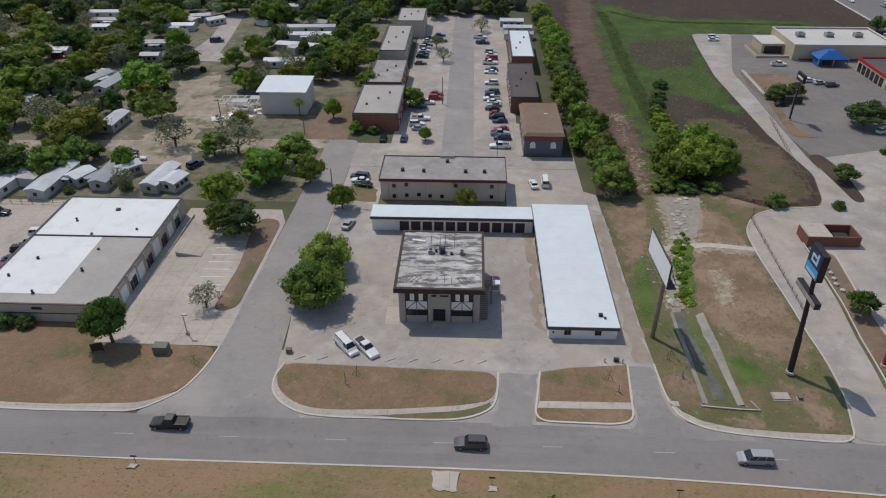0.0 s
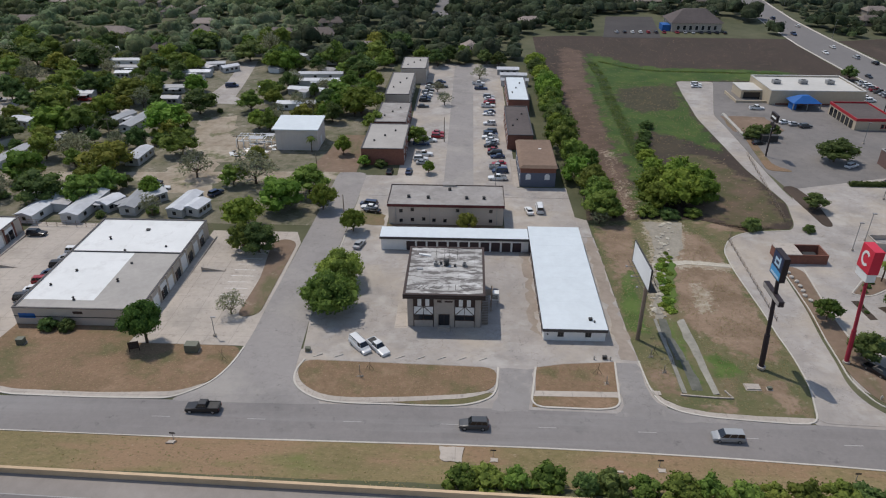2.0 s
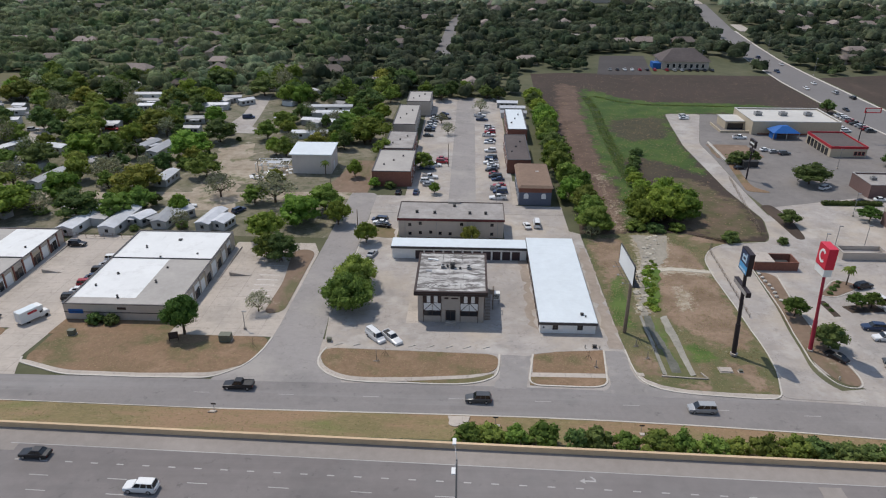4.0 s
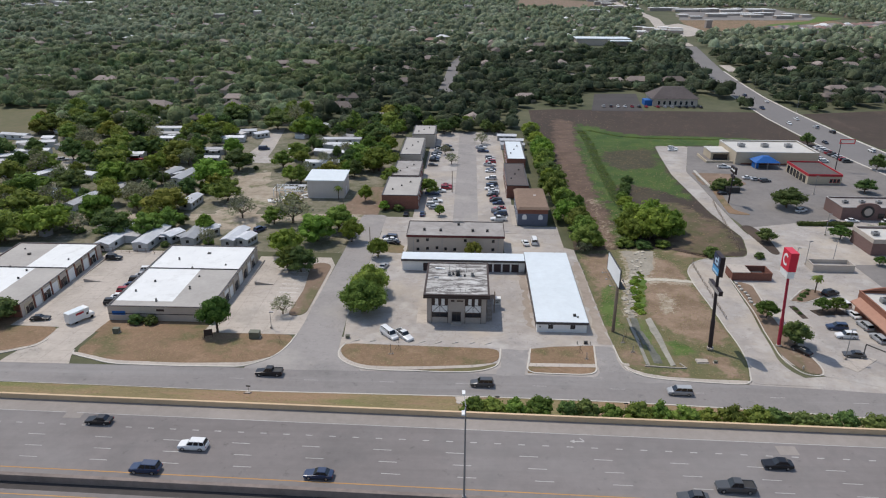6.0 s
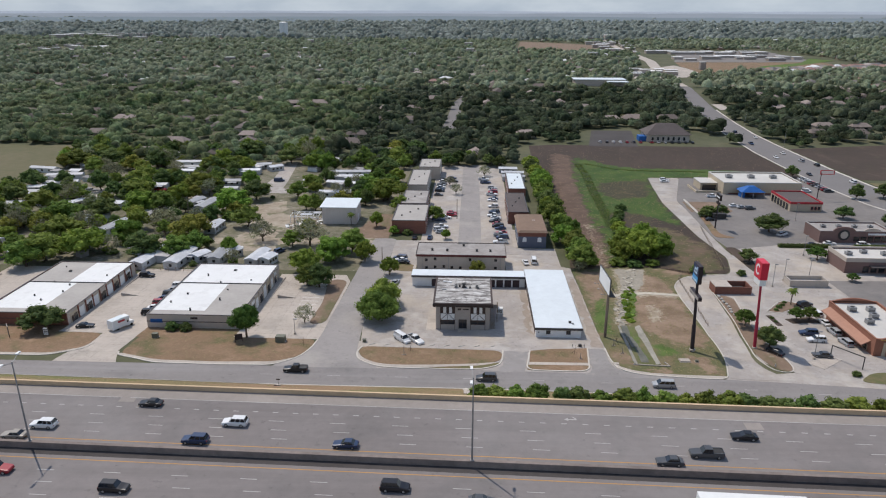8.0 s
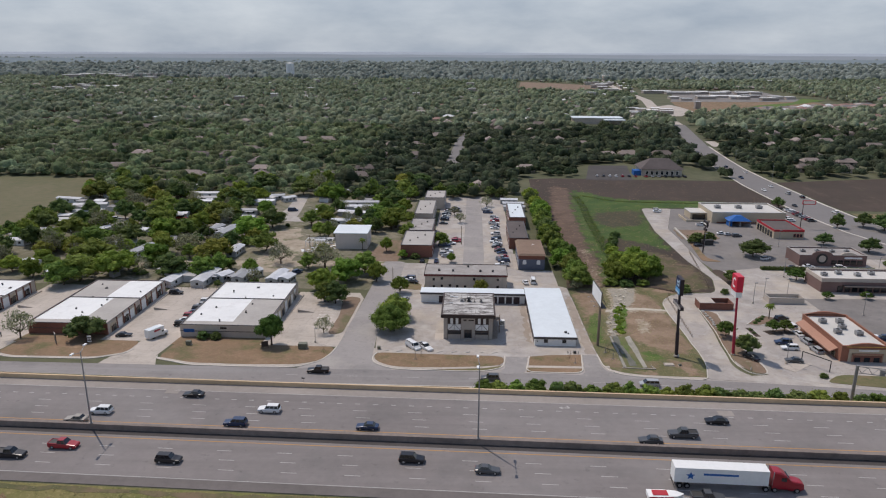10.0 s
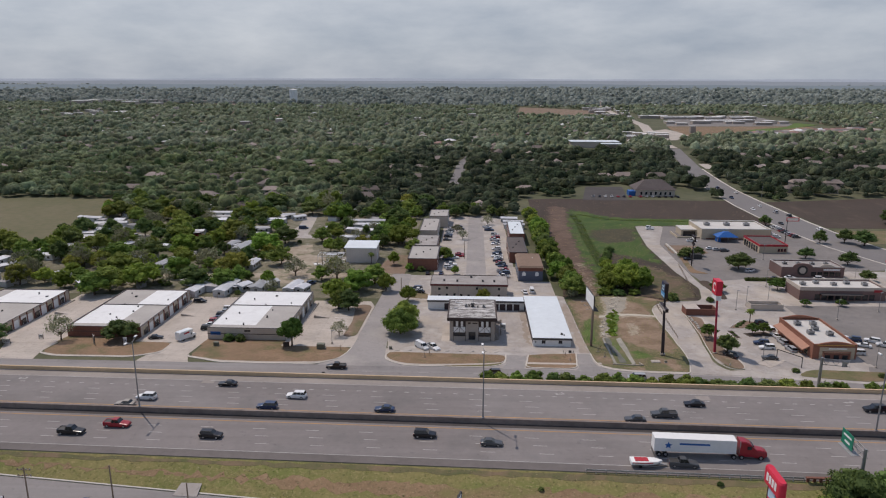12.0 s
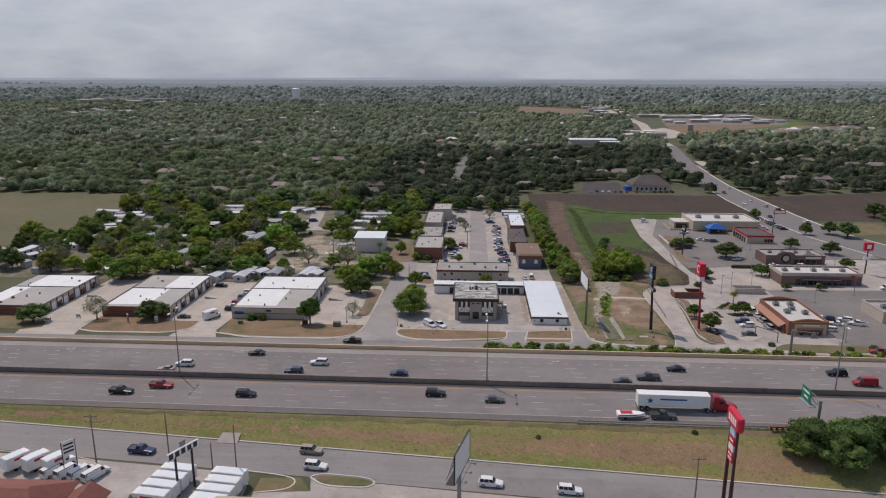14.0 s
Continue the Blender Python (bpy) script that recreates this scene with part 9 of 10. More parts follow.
# ---- freeway furniture, signs, poles ----
M_POLE = mat("galvanised_pole", (0.30, 0.30, 0.30), 0.5, vary=0.1, scale=1.0, metal=0.5)
M_BLACKPOLE = mat("dark_brown_sign_pole", (0.035, 0.025, 0.028), 0.5, vary=0.1, scale=1.0)
M_REDPOLE = mat("red_sign_pole", (0.36, 0.025, 0.05), 0.45, vary=0.08, scale=1.0)
M_REDBROWNPOLE = mat("dark_maroon_sign_pole", (0.075, 0.03, 0.035), 0.5, vary=0.1, scale=1.0)
M_REDSIGN = mat("red_sign_face", (0.62, 0.03, 0.06), 0.4, vary=0.04, scale=1.0)
M_SIGNWHITE = mat("white_sign_face", (0.78, 0.78, 0.76), 0.5, vary=0.05, scale=0.6)
M_SIGNPALE = mat("pale_blue_sign_face", (0.45, 0.60, 0.72), 0.4, vary=0.05, scale=0.6)
M_SIGNBLUE = mat("blue_sign_face", (0.08, 0.33, 0.62), 0.4, vary=0.05, scale=0.6)
M_SIGNNAVY = mat("navy_sign_face", (0.02, 0.035, 0.09), 0.4, vary=0.05, scale=0.6)
M_SIGNGREEN = mat("green_road_sign", (0.01, 0.20, 0.12), 0.5, vary=0.05, scale=0.8)
M_LINE = mat("worn_white_road_paint", (0.43, 0.41, 0.39), 0.8, vary=0.12, scale=1.5)
M_YELLOWLINE = mat("orange_yellow_road_paint", (0.50, 0.28, 0.10), 0.8, vary=0.12, scale=1.5)
M_UTILGREEN = mat("dull_green_utility_box", (0.15, 0.155, 0.115), 0.6, vary=0.1, scale=2.0)
M_CHANNEL = mat("wet_channel_concrete", (0.17, 0.165, 0.14), 0.7, colour2=(0.07, 0.075, 0.055), scale=0.8, coarse=0.3)
M_CHANNELWALL = mat("weathered_channel_concrete", (0.36, 0.34, 0.29), 0.9, colour2=(0.2, 0.19, 0.16), scale=1.0, coarse=0.3)
M_RUBBLE = mat("pale_limestone_rubble", (0.42, 0.38, 0.31), 0.9, vary=0.2, scale=1.2, per_object=0.25)


def hw_run(name, c0, c1, z0, z1, material, label, category, x0=-330, x1=330, n=22):
    """A long wall, rail or line that follows the freeway."""
    bm = bmesh.new()
    last = None
    for i in range(n + 1):
        x = x0 + (x1 - x0) * i / n
        h = hw_z(x)
        v = [bm.verts.new((x, c - 0.04 * x, h + z)) for c, z in ((c0, z0), (c1, z0), (c1, z1), (c0, z1))]
        if last:
            for k in range(4):
                j = (k + 1) % 4
                bm.faces.new((last[k], last[j], v[j], v[k]))
        else:
            bm.faces.new(v[::-1])
        last = v
    bm.faces.new(last)
    bmesh.ops.recalc_face_normals(bm, faces=bm.faces[:])
    return tagged(part(name, bm, material), label, category, kind="structure")


hw_run("barrier_north", -47.2, -46.85, -0.6, 0.95, M_BEIGEWALL, "beige concrete barrier along the freeway shoulder", "barrier")
hw_run("barrier_cap_north", -47.25, -46.8, 0.952, 1.05, M_BEIGEWALL, "tan cap of the beige barrier", "barrier")
hw_run("median_barrier", -68.55, -67.85, -0.2, 1.25, M_MEDIAN, "weathered grey concrete median barrier", "barrier")
hw_run("edge_line_north", -50.75, -50.6, 0.0, 0.034, M_LINE, "white edge line of the freeway", "road line")
hw_run("edge_line_south", -83.9, -83.75, 0.0, 0.034, M_LINE, "white edge line of the freeway", "road line")
hw_run("median_line_north", -65.45, -65.25, 0.0, 0.034, M_YELLOWLINE, "orange median line of the freeway", "road line")
hw_run("median_line_south", -71.3, -71.1, 0.0, 0.034, M_YELLOWLINE, "orange median line of the freeway", "road line")


def dashes(name, lines, length, gap, width, label, x0=-325, x1=325, wide=None):
    bm = bmesh.new()
    for c, shift in lines:
        x = x0 + shift
        while x < x1:
            y, z = c - 0.04 * x, hw_z(x)
            q = box(bm, x, x + length, y - width / 2, y + width / 2, z + 0.0, z + 0.032)
            for v in q:
                v.co.y -= 0.04 * (v.co.x - x)
                v.co.z += 0.01 * (v.co.x - x)
            x += gap
    return tagged(part(name, bm, M_LINE), label, "road markings", kind="stuff")


dashes("lane_dashes_north", [(-57.0, 0.0), (-59.9, 1.2), (-62.7, 2.0)], 3.0, 12.0, 0.16, "white lane dashes on the freeway")
dashes("exit_lane_dots", [(-54.1, 0.0)], 1.1, 4.0, 0.22, "short white dotted exit lane line")
dashes("lane_dashes_south", [(-74.3, 0.0), (-77.4, 1.5), (-80.6, 2.5)], 3.0, 12.0, 0.16, "white lane dashes on the freeway")
bm = bmesh.new()
for i in range(40):
    x = -320 + 16 * i
    y = (north_s(x) + north_n(x)) / 2 + 0.2
    box(bm, x, x + 3, y - 0.07, y + 0.07, ground_z(x, y) + 0.05, ground_z(x, y) + 0.075)
tagged(part("frontage_dashes", bm, M_LINE), "faint white lane dashes on the frontage road", "road markings", kind="stuff")
bm = bmesh.new()
for x, y in ((20.5, -52.6), (-118, -52.6), (88, -52.6)):
    z = hw_z(x) + 0.024
    for a in (((0, -0.15), (1.8, -0.15), (1.8, 0.15), (0, 0.15)), ((-0.8, 0), (0, -0.5), (0, 0.5)), ((1.4, 0.15), (1.8, 0.15), (1.1, 0.9), (0.8, 0.9))):
        f = bm.faces.new([bm.verts.new((x + p, y - 0.04 * x + q, z + 0.012)) for p, q in a])
tagged(part("turn_arrows", bm, M_LINE), "white painted turn arrows on the exit lane", "road markings", kind="stuff")
patch_bm = bmesh.new()
for x, c in ((-68, -48.7 + 0.04 * -0), (55, -50.0)):
    box(patch_bm, x - 1.6, x + 1.6, c - 0.04 * x - 3.6, c - 0.04 * x - 1.4, hw_z(x), hw_z(x) + 0.036)
tagged(part("pavement_patches", patch_bm, M_SHOULDER), "pale square repair patches in the freeway", "road patch", kind="structure")


def tube(bm, a, b, r0, r1=None, seg=10):
    limb(bm, a, b, r0, r1 if r1 is not None else r0, seg)


def freeway_lamp(x):
    y, z = -68.2 - 0.04 * x, hw_z(x) + 0.9
    t = Thing("freeway_lamp", "tall grey freeway lamp with two arms", "street lamp", (x, y, z), "freeway lamps")
    bm = bmesh.new()
    tube(bm, (x, y, z), (x, y, z + 16.5), 0.19, 0.1)
    t.mesh("pole", bm, M_POLE)
    t.boxes("base", [(x - 0.3, x + 0.3, y - 0.3, y + 0.3, z - 0.05, z + 0.5)], M_POLE)
    for s in (-1, 1):
        bm = bmesh.new()
        tube(bm, (x, y, z + 16.2), (x - 0.3, y + s * 2.4, z + 16.9), 0.06)
        arm = t.mesh("arm", bm, M_POLE)
        t.boxes("lamp_head", [(x - 0.55, x - 0.1, y + s * 2.4 - 0.5, y + s * 2.4 + 0.5, z + 16.82, z + 17.02)], M_SIGNWHITE, parent=arm)


for lx in (-165, -78, 2.1, 86, 170):
    freeway_lamp(lx)


def sign_tower(name, label, x, y, z0, top, radius, pole_mat, panels, lean=0.0):
    t = Thing(name, label, "sign", (x, y, z0))
    bm = bmesh.new()
    tube(bm, (x, y - lean, z0 - 0.5), (x, y - lean * 0.62, z0 + (top - z0) * 0.38), radius, radius, 14)
    t.mesh("lower_pole", bm, pole_mat)
    bm = bmesh.new()
    tube(bm, (x, y - lean * 0.62, z0 + (top - z0) * 0.38), (x, y, top), radius * 0.78, radius * 0.7, 14)
    t.mesh("upper_pole", bm, pole_mat)
    bm = bmesh.new()
    tube(bm, (x, y - lean, z0 - 0.1), (x, y - lean, z0 + 0.35), radius * 1.5, radius * 1.5, 14)
    t.mesh("footing", bm, M_CONCRETE)
    for nm, rows, m, lab in panels:
        t.boxes(nm, rows, m, lab)
    return t


X, Y = 58.0, -6.4
sign_tower("pylon_sign", "tall dark pylon with a blue and white sign cabinet", X, Y, 1.2, 18.8, 0.5, M_BLACKPOLE, [
    ("sign_cabinet", [(X - 0.5, X + 0.5, -7.9, -3.7, 18.6, 23.3)], M_BLACKPOLE, "dark navy sign cabinet"),
    ("sign_face", [(X - 0.55, X - 0.5, -7.7, -3.9, 18.8, 20.4)], M_SIGNBLUE, "blue lower sign face"),
    ("sign_face", [(X - 0.55, X - 0.5, -7.7, -3.9, 20.4, 23.1)], M_SIGNNAVY, "navy upper sign face"),
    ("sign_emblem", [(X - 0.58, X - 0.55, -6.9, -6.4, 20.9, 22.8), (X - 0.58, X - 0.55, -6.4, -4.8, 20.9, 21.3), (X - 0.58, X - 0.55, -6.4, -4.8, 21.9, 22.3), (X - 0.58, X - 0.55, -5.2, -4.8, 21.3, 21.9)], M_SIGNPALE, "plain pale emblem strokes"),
    ("sign_bar", [(X - 0.58, X - 0.55, -7.4, -4.2, 19.0, 19.4)], M_SIGNPALE, "lettering as a plain bar"),
    ("reader_board", [(X - 0.45, X + 0.45, -9.8, -2.7, 14.9, 15.95)], M_BLACKPOLE, "long dark reader board"),
    ("reader_face", [(X - 0.49, X - 0.45, -9.7, -2.8, 15.05, 15.8)], M_GREYROOF, ""),
], 2.6)
X, Y = 74.6, -4.0
red = sign_tower("red_pylon_sign", "tall red pole sign with red and white panels", X, Y, 0.8, 18.6, 0.42, M_REDPOLE, [
    ("sign_cabinet", [(X - 0.9, X + 0.9, -5.2, -1.3, 19.0, 23.5)], M_REDSIGN, "bright red sign cabinet"),
    ("reader_board", [(X - 0.8, X + 0.8, -5.1, -1.4, 17.4, 19.0)], M_SIGNWHITE, "white lower panel"),
], 2.4)
bm = bmesh.new()
bow = [[(X - d, -3.25 - r * math.cos(a), 21.3 + 1.15 * r * math.sin(a)) for a in [radians(40 + 280 * k / 16) for k in range(17)]] for d, r in ((0.9, 1.25), (0.95, 1.25), (0.95, 0.8), (0.9, 0.8))]
bow = [[bm.verts.new(p) for p in line] for line in bow]
for p, q in zip(bow, bow[1:]):
    for k in range(16):
        bm.faces.new((p[k], p[k + 1], q[k + 1], q[k]))
bmesh.ops.recalc_face_normals(bm, faces=bm.faces[:])
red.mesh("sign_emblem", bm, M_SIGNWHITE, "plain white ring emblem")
X, Y = 101.6, 106
sign_tower("pole_sign", "dark pole sign with a slanted black cabinet", X, Y, -2.0, 10.6, 0.28, M_BLACKPOLE, [
    ("sign_cabinet", [(X - 0.35, X + 0.35, Y - 2.4, Y + 2.4, 10.2, 12.6)], M_BLACKPOLE, "black sign cabinet"),
    ("sign_bar", [(X - 0.39, X - 0.35, Y - 1.8, Y + 1.8, 11.1, 11.7)], M_SIGNWHITE, "lettering as a plain white bar"),
    ("small_board", [(X - 0.3, X + 0.3, Y - 1.6, Y + 1.6, 8.4, 9.4)], M_BLACKPOLE, ""),
])
X, Y = 172.5, 74
sign_tower("avenue_sign", "dark pole with a red sign cabinet", X, Y, -1.4, 9.6, 0.3, M_BLACKPOLE, [
    ("sign_cabinet", [(X - 2, X + 2, Y - 0.5, Y + 0.5, 9.4, 13)], M_REDSIGN, "red sign cabinet"),
    ("sign_emblem", [(X - 0.9, X + 0.9, Y - 0.54, Y - 0.5, 10.3, 12.1)], M_SIGNWHITE, "plain white emblem block"),
    ("small_board", [(X - 1.5, X + 1.5, Y - 0.4, Y + 0.4, 5.2, 6.4)], M_SIGNWHITE, ""),
])
X, Y = 167.1, 158.8
sign_tower("thin_sign", "slim pole with an open red sign frame", X, Y, -3.4, 10, 0.2, M_BLACKPOLE, [
    ("sign_frame", [(X - 0.6, X + 6, Y - 0.2, Y + 0.2, 9.2, 9.5), (X - 0.6, X + 6, Y - 0.2, Y + 0.2, 11, 11.3), (X - 0.6, X - 0.3, Y - 0.2, Y + 0.2, 9.5, 11), (X + 5.7, X + 6, Y - 0.2, Y + 0.2, 9.5, 11)], M_REDTRIM, ""),
])


def billboard(name, label, x, y, turn, z0, low, high, width, pole_mat, offset=0.0):
    """A board on one pole, facing its own -y before the turn, with struts and a walkway behind."""
    t = new(name)
    t.matrix_basis = pose(x, y, z0, 0, 0, turn)
    tagged(t, label, "billboard")
    bm = bmesh.new()
    tube(bm, (0, 0.4, -0.5), (0, 0.4, high - z0 - 0.5), 0.42, 0.36, 12)
    part("pole", bm, pole_mat, t)
    a, b = low - z0, high - z0
    l, r = -width / 2 + offset, width / 2 + offset
    boxes("panel", [(l, r, -0.18, 0.0, a, b)], M_SIGNWHITE, t, "blank weathered white panel")
    boxes("panel_frame", [(l - 0.1, r + 0.1, -0.24, 0.04, a - 0.14, a), (l - 0.1, r + 0.1, -0.24, 0.04, b, b + 0.12), (l - 0.1, l, -0.24, 0.04, a, b), (r, r + 0.1, -0.24, 0.04, a, b)], M_DARKMETAL, t)
    for i in range(5):
        c = l + width * (i + 0.5) / 5
        boxes("upright", [(c - 0.08, c + 0.08, 0.04, 0.2, a - 0.3, b)], M_DARKMETAL, t)
        bm = bmesh.new()
        tube(bm, (c, 0.2, b - 0.6), (c, 1.5, a + 0.4), 0.05)
        part("strut", bm, M_DARKMETAL, t)
    boxes("walkway", [(l, r, 0.1, 1.5, a - 0.32, a - 0.24)], M_DARKMETAL, t)
    boxes("walkway_rail", [(l, r, 1.44, 1.5, a + 0.6, a + 0.66), (l, r, -1.1, -1.04, a + 0.1, a + 0.16)], M_DARKMETAL, t)
    for i in range(3):
        c = l + width * (i + 0.5) / 3
        boxes("lamp_arm", [(c - 0.03, c + 0.03, -1.7, -0.2, a - 0.3, a - 0.24), (c - 0.25, c + 0.25, -1.9, -1.6, a - 0.3, a - 0.12)], M_POLE, t)


billboard("billboard", "blank white billboard on a tall wooden-brown pole", 37.6, 1.4, -87, -0.1, 12.4, 16.9, 11.6, M_WOOD, -2.8)
billboard("steel_billboard", "white-backed steel billboard beside the road", -3.4, -117.6, 75, 5.0, 14.6, 20.2, 9.6, M_POLE)
X, Y = 45.9, -114.5
t = sign_tower("banded_pylon_sign", "tall red and white pylon sign with stacked panels", X, Y - 0.6, 5.0, 23.0, 0.36, M_REDBROWNPOLE, [
    ("panel_white", [(X - 0.3, X - 0.05, Y, Y + 2.2, 20.6, 22.2)], M_SIGNPALE, "pale sign panel"),
    ("panel_red", [(X - 0.3, X - 0.05, Y, Y + 2.2, 18.9, 20.5)], M_REDSIGN, "red sign panel"),
    ("panel_pink", [(X - 0.3, X - 0.05, Y, Y + 2.2, 17.6, 18.8)], M_SIGNWHITE, "white sign panel"),
    ("panel_lower", [(X - 0.3, X - 0.05, Y, Y + 2.2, 15.4, 17.5)], M_REDSIGN, "red sign panel"),
    ("panel_bar", [(X - 0.34, X - 0.3, Y + 0.3, Y + 1.9, 19.5, 19.8), (X - 0.34, X - 0.3, Y + 0.3, Y + 1.9, 16.7, 17.0), (X - 0.34, X - 0.3, Y + 0.3, Y + 1.9, 15.9, 16.2)], M_SIGNWHITE, "lettering as plain white bars"),
])
bm = bmesh.new()
tube(bm, (X, Y + 2.5, 4.5), (X, Y + 2.5, 23.0), 0.36, 0.3, 14)
t.mesh("second_pole", bm, M_REDBROWNPOLE)
# A long red cabinet with rounded ends.
bm = bmesh.new()
ends = [(Y + 0.9 + 2.3 * sy + 0.6 * math.cos(a) * sy, 0.62 * math.sin(a) * sy) for sy in (1, -1) for a in [math.pi * (k / 8 - 0.5) for k in range(9)]]
low, mid, top = ([bm.verts.new((X + dx * e, Y + 0.9 + (y - Y - 0.9) * e, z)) for y, dx in ends] for e, z in ((0.96, 22.5), (1.0, 22.8), (1.0, 24.9)))
cap = [bm.verts.new((X + dx * 0.8, Y + 0.9 + (y - Y - 0.9) * 0.95, 25.2)) for y, dx in ends]
for p, q in ((low, mid), (mid, top), (top, cap)):
    for i in range(len(p)):
        j = (i + 1) % len(p)
        bm.faces.new((p[i], p[j], q[j], q[i]))
bm.faces.new(low[::-1]), bm.faces.new(cap)
bmesh.ops.recalc_face_normals(bm, faces=bm.faces[:])
t.mesh("sign_cabinet", bm, M_REDSIGN, "red sign cabinet with rounded ends")
t.boxes("sign_emblem", [(X - 0.66, X - 0.6, Y - 0.9 + 0.95 * i, Y - 0.25 + 0.95 * i, 23.2, 24.5) for i in range(4)], M_SIGNWHITE, "lettering as plain white blocks")
# Sign gantry and guard rail at the south edge.
t = Thing("sign_gantry", "grey cantilever gantry with a green road sign", "gantry", (72.9, -89.4, 5))
bm = bmesh.new()
tube(bm, (72.9, -90.4, 4), (72.9, -90.4, 16.6), 0.36, 0.3, 12)
t.mesh("post", bm, M_POLE)
bm = bmesh.new()
for dz in (14.8, 16.2):
    for dx in (-0.4, 0.4):
        tube(bm, (72.9 + dx, -90.6, dz), (72.9 + dx, -83.6, dz), 0.07, None, 6)
for i in range(5):
    for dx in (-0.4, 0.4):
        tube(bm, (72.9 + dx, -90.4 + 1.35 * i, 14.8 if i % 2 else 16.2), (72.9 + dx, -89.05 + 1.35 * i, 16.2 if i % 2 else 14.8), 0.05, None, 6)
t.mesh("truss", bm, M_POLE)
p = t.boxes("sign_panel", [(72.2, 72.3, -87.4, -83.4, 14.3, 17.3)], M_SIGNGREEN, "green road sign panel")
t.boxes("sign_bar", [(72.16, 72.2, -86.8, -84, 16.2, 16.6), (72.16, 72.2, -86.4, -84.6, 15.0, 15.4)], M_SIGNWHITE, "lettering as plain white bars", parent=p)
t.boxes("walkway", [(71.6, 73.2, -88.4, -83.4, 13.9, 14.0)], M_METAL)
t = Thing("road_sign_post", "grey steel gantry post with small white sign boards", "gantry", (90, -36, 2))
bm = bmesh.new()
tube(bm, (90, -39, 3), (90, -39, 13.5), 0.4, 0.34, 12)
t.mesh("post", bm, M_POLE)
bm = bmesh.new()
for dz in (11.6, 13.2):
    tube(bm, (90, -39, dz), (96.5, -40.5, dz), 0.1, None, 6)
for i in range(6):
    tube(bm, (90 + 1.08 * i, -39 - 0.25 * i, 11.6 if i % 2 else 13.2), (91.08 + 1.08 * i, -39.25 - 0.25 * i, 13.2 if i % 2 else 11.6), 0.06, None, 6)
t.mesh("truss", bm, M_POLE)
t.boxes("sign_panel", [(94.6, 95.9, -40.2, -40.1, 11.4, 12.9)], M_METAL, "grey back of a road sign")
t = Thing("guard_rail", "galvanised guard rail at the freeway edge", "guard rail", (42, -88.6, 8.6))
for i in range(22):
    x = 22 + 1.95 * i
    t.boxes("post", [(x - 0.06, x + 0.06, -87.05 - 0.04 * x, -86.9 - 0.04 * x, hw_z(x) - 0.4, hw_z(x) + 0.75)], M_METAL)
bm = bmesh.new()
q = box(bm, 22, 63, -86.9, -86.82, 0.45, 0.78)
for v in q:
    v.co.y -= 0.04 * v.co.x
    v.co.z += hw_z(v.co.x)
t.mesh("rail", bm, M_METAL)
t = Thing("bridge_parapet", "red-brown openwork concrete parapet", "parapet", (68, -89.6, 8.8))
for i in range(11):
    x = 63.4 + 1.2 * i
    t.boxes("baluster", [(x, x + 0.5, -87.1 - 0.04 * x, -86.8 - 0.04 * x, hw_z(x) - 0.3, hw_z(x) + 0.7)], M_BRICK)
t.boxes("top_rail", [(63.2, 77, -90.0, -89.4, hw_z(70) + 0.7, hw_z(70) + 0.95)], M_BRICK)


def utility_pole(x, y, height, arms=1, label="brown wooden utility pole with a crossarm", turn=0):
    z = ground_z(x, y)
    t = new("utility_pole")
    t.matrix_basis = pose(x, y, z, 0, 0, turn)
    tagged(t, label, "utility pole")
    bm = bmesh.new()
    tube(bm, (0, 0, -0.5), (0, 0, height), 0.17, 0.11, 9)
    part("pole", bm, M_WOOD, t)
    for i in range(arms):
        zz = height - 0.6 - 1.2 * i
        arm = boxes("crossarm", [(-1.3, 1.3, -0.08, 0.08, zz, zz + 0.14)], M_WOOD, t)
        for px in (-1.1, -0.4, 0.4, 1.1):
            boxes("insulator", [(px - 0.06, px + 0.06, -0.06, 0.06, zz + 0.14, zz + 0.38)], M_POLE, arm)


utility_pole(-80.3, -102.7, 11, 2), utility_pole(-64.4, -103, 12, 0, "slim brown wooden pole"), utility_pole(-48.6, -107.6, 12, 0, "slim brown wooden pole"), utility_pole(-55, -104, 6, 0, "short brown wooden pole"), utility_pole(40.8, -111.6, 10, 1)
utility_pole(-28.8, 52.6, 8, 0, "slim wooden pole at the side street"), utility_pole(-4.6, 118, 9, 0, "slim lamp pole in the parking court"), utility_pole(-44, 91, 5, 0, "short wooden post by the yard")
utility_pole(-70, 96, 9, 1), utility_pole(-120, 112, 9, 1)


def lot_lamp(x, y, height=8.0, group="car park lamps"):
    z = ground_z(x, y)
    t = Thing("car_park_lamp", "slim grey lamp post with a flat head", "lamp post", (x, y, z), group)
    bm = bmesh.new()
    tube(bm, (x, y, z - 0.2), (x, y, z + height), 0.1, 0.07, 8)
    t.mesh("pole", bm, M_POLE)
    t.boxes("head", [(x - 0.2, x + 0.8, y - 0.2, y + 0.2, z + height, z + height + 0.18)], M_POLE)
    t.boxes("base", [(x - 0.25, x + 0.25, y - 0.25, y + 0.25, z - 0.1, z + 0.6)], M_CONCRETE)


for x, y in ((-45.9, -1.1), (87, -12), (103.8, 45.5), (112, 46), (104, 112), (98, 40), (130, 30), (150, 40), (122, 72), (160, 76), (182, 90), (118, -16), (136, -8), (140, 120), (12, 76)):
    lot_lamp(x, y, 7.5 if x > 0 else 4.5)
lot_lamp(210.6, 300, 10, "avenue lamps"), lot_lamp(213.6, 380, 10, "avenue lamps"), lot_lamp(152, 330, 9, "avenue lamps")

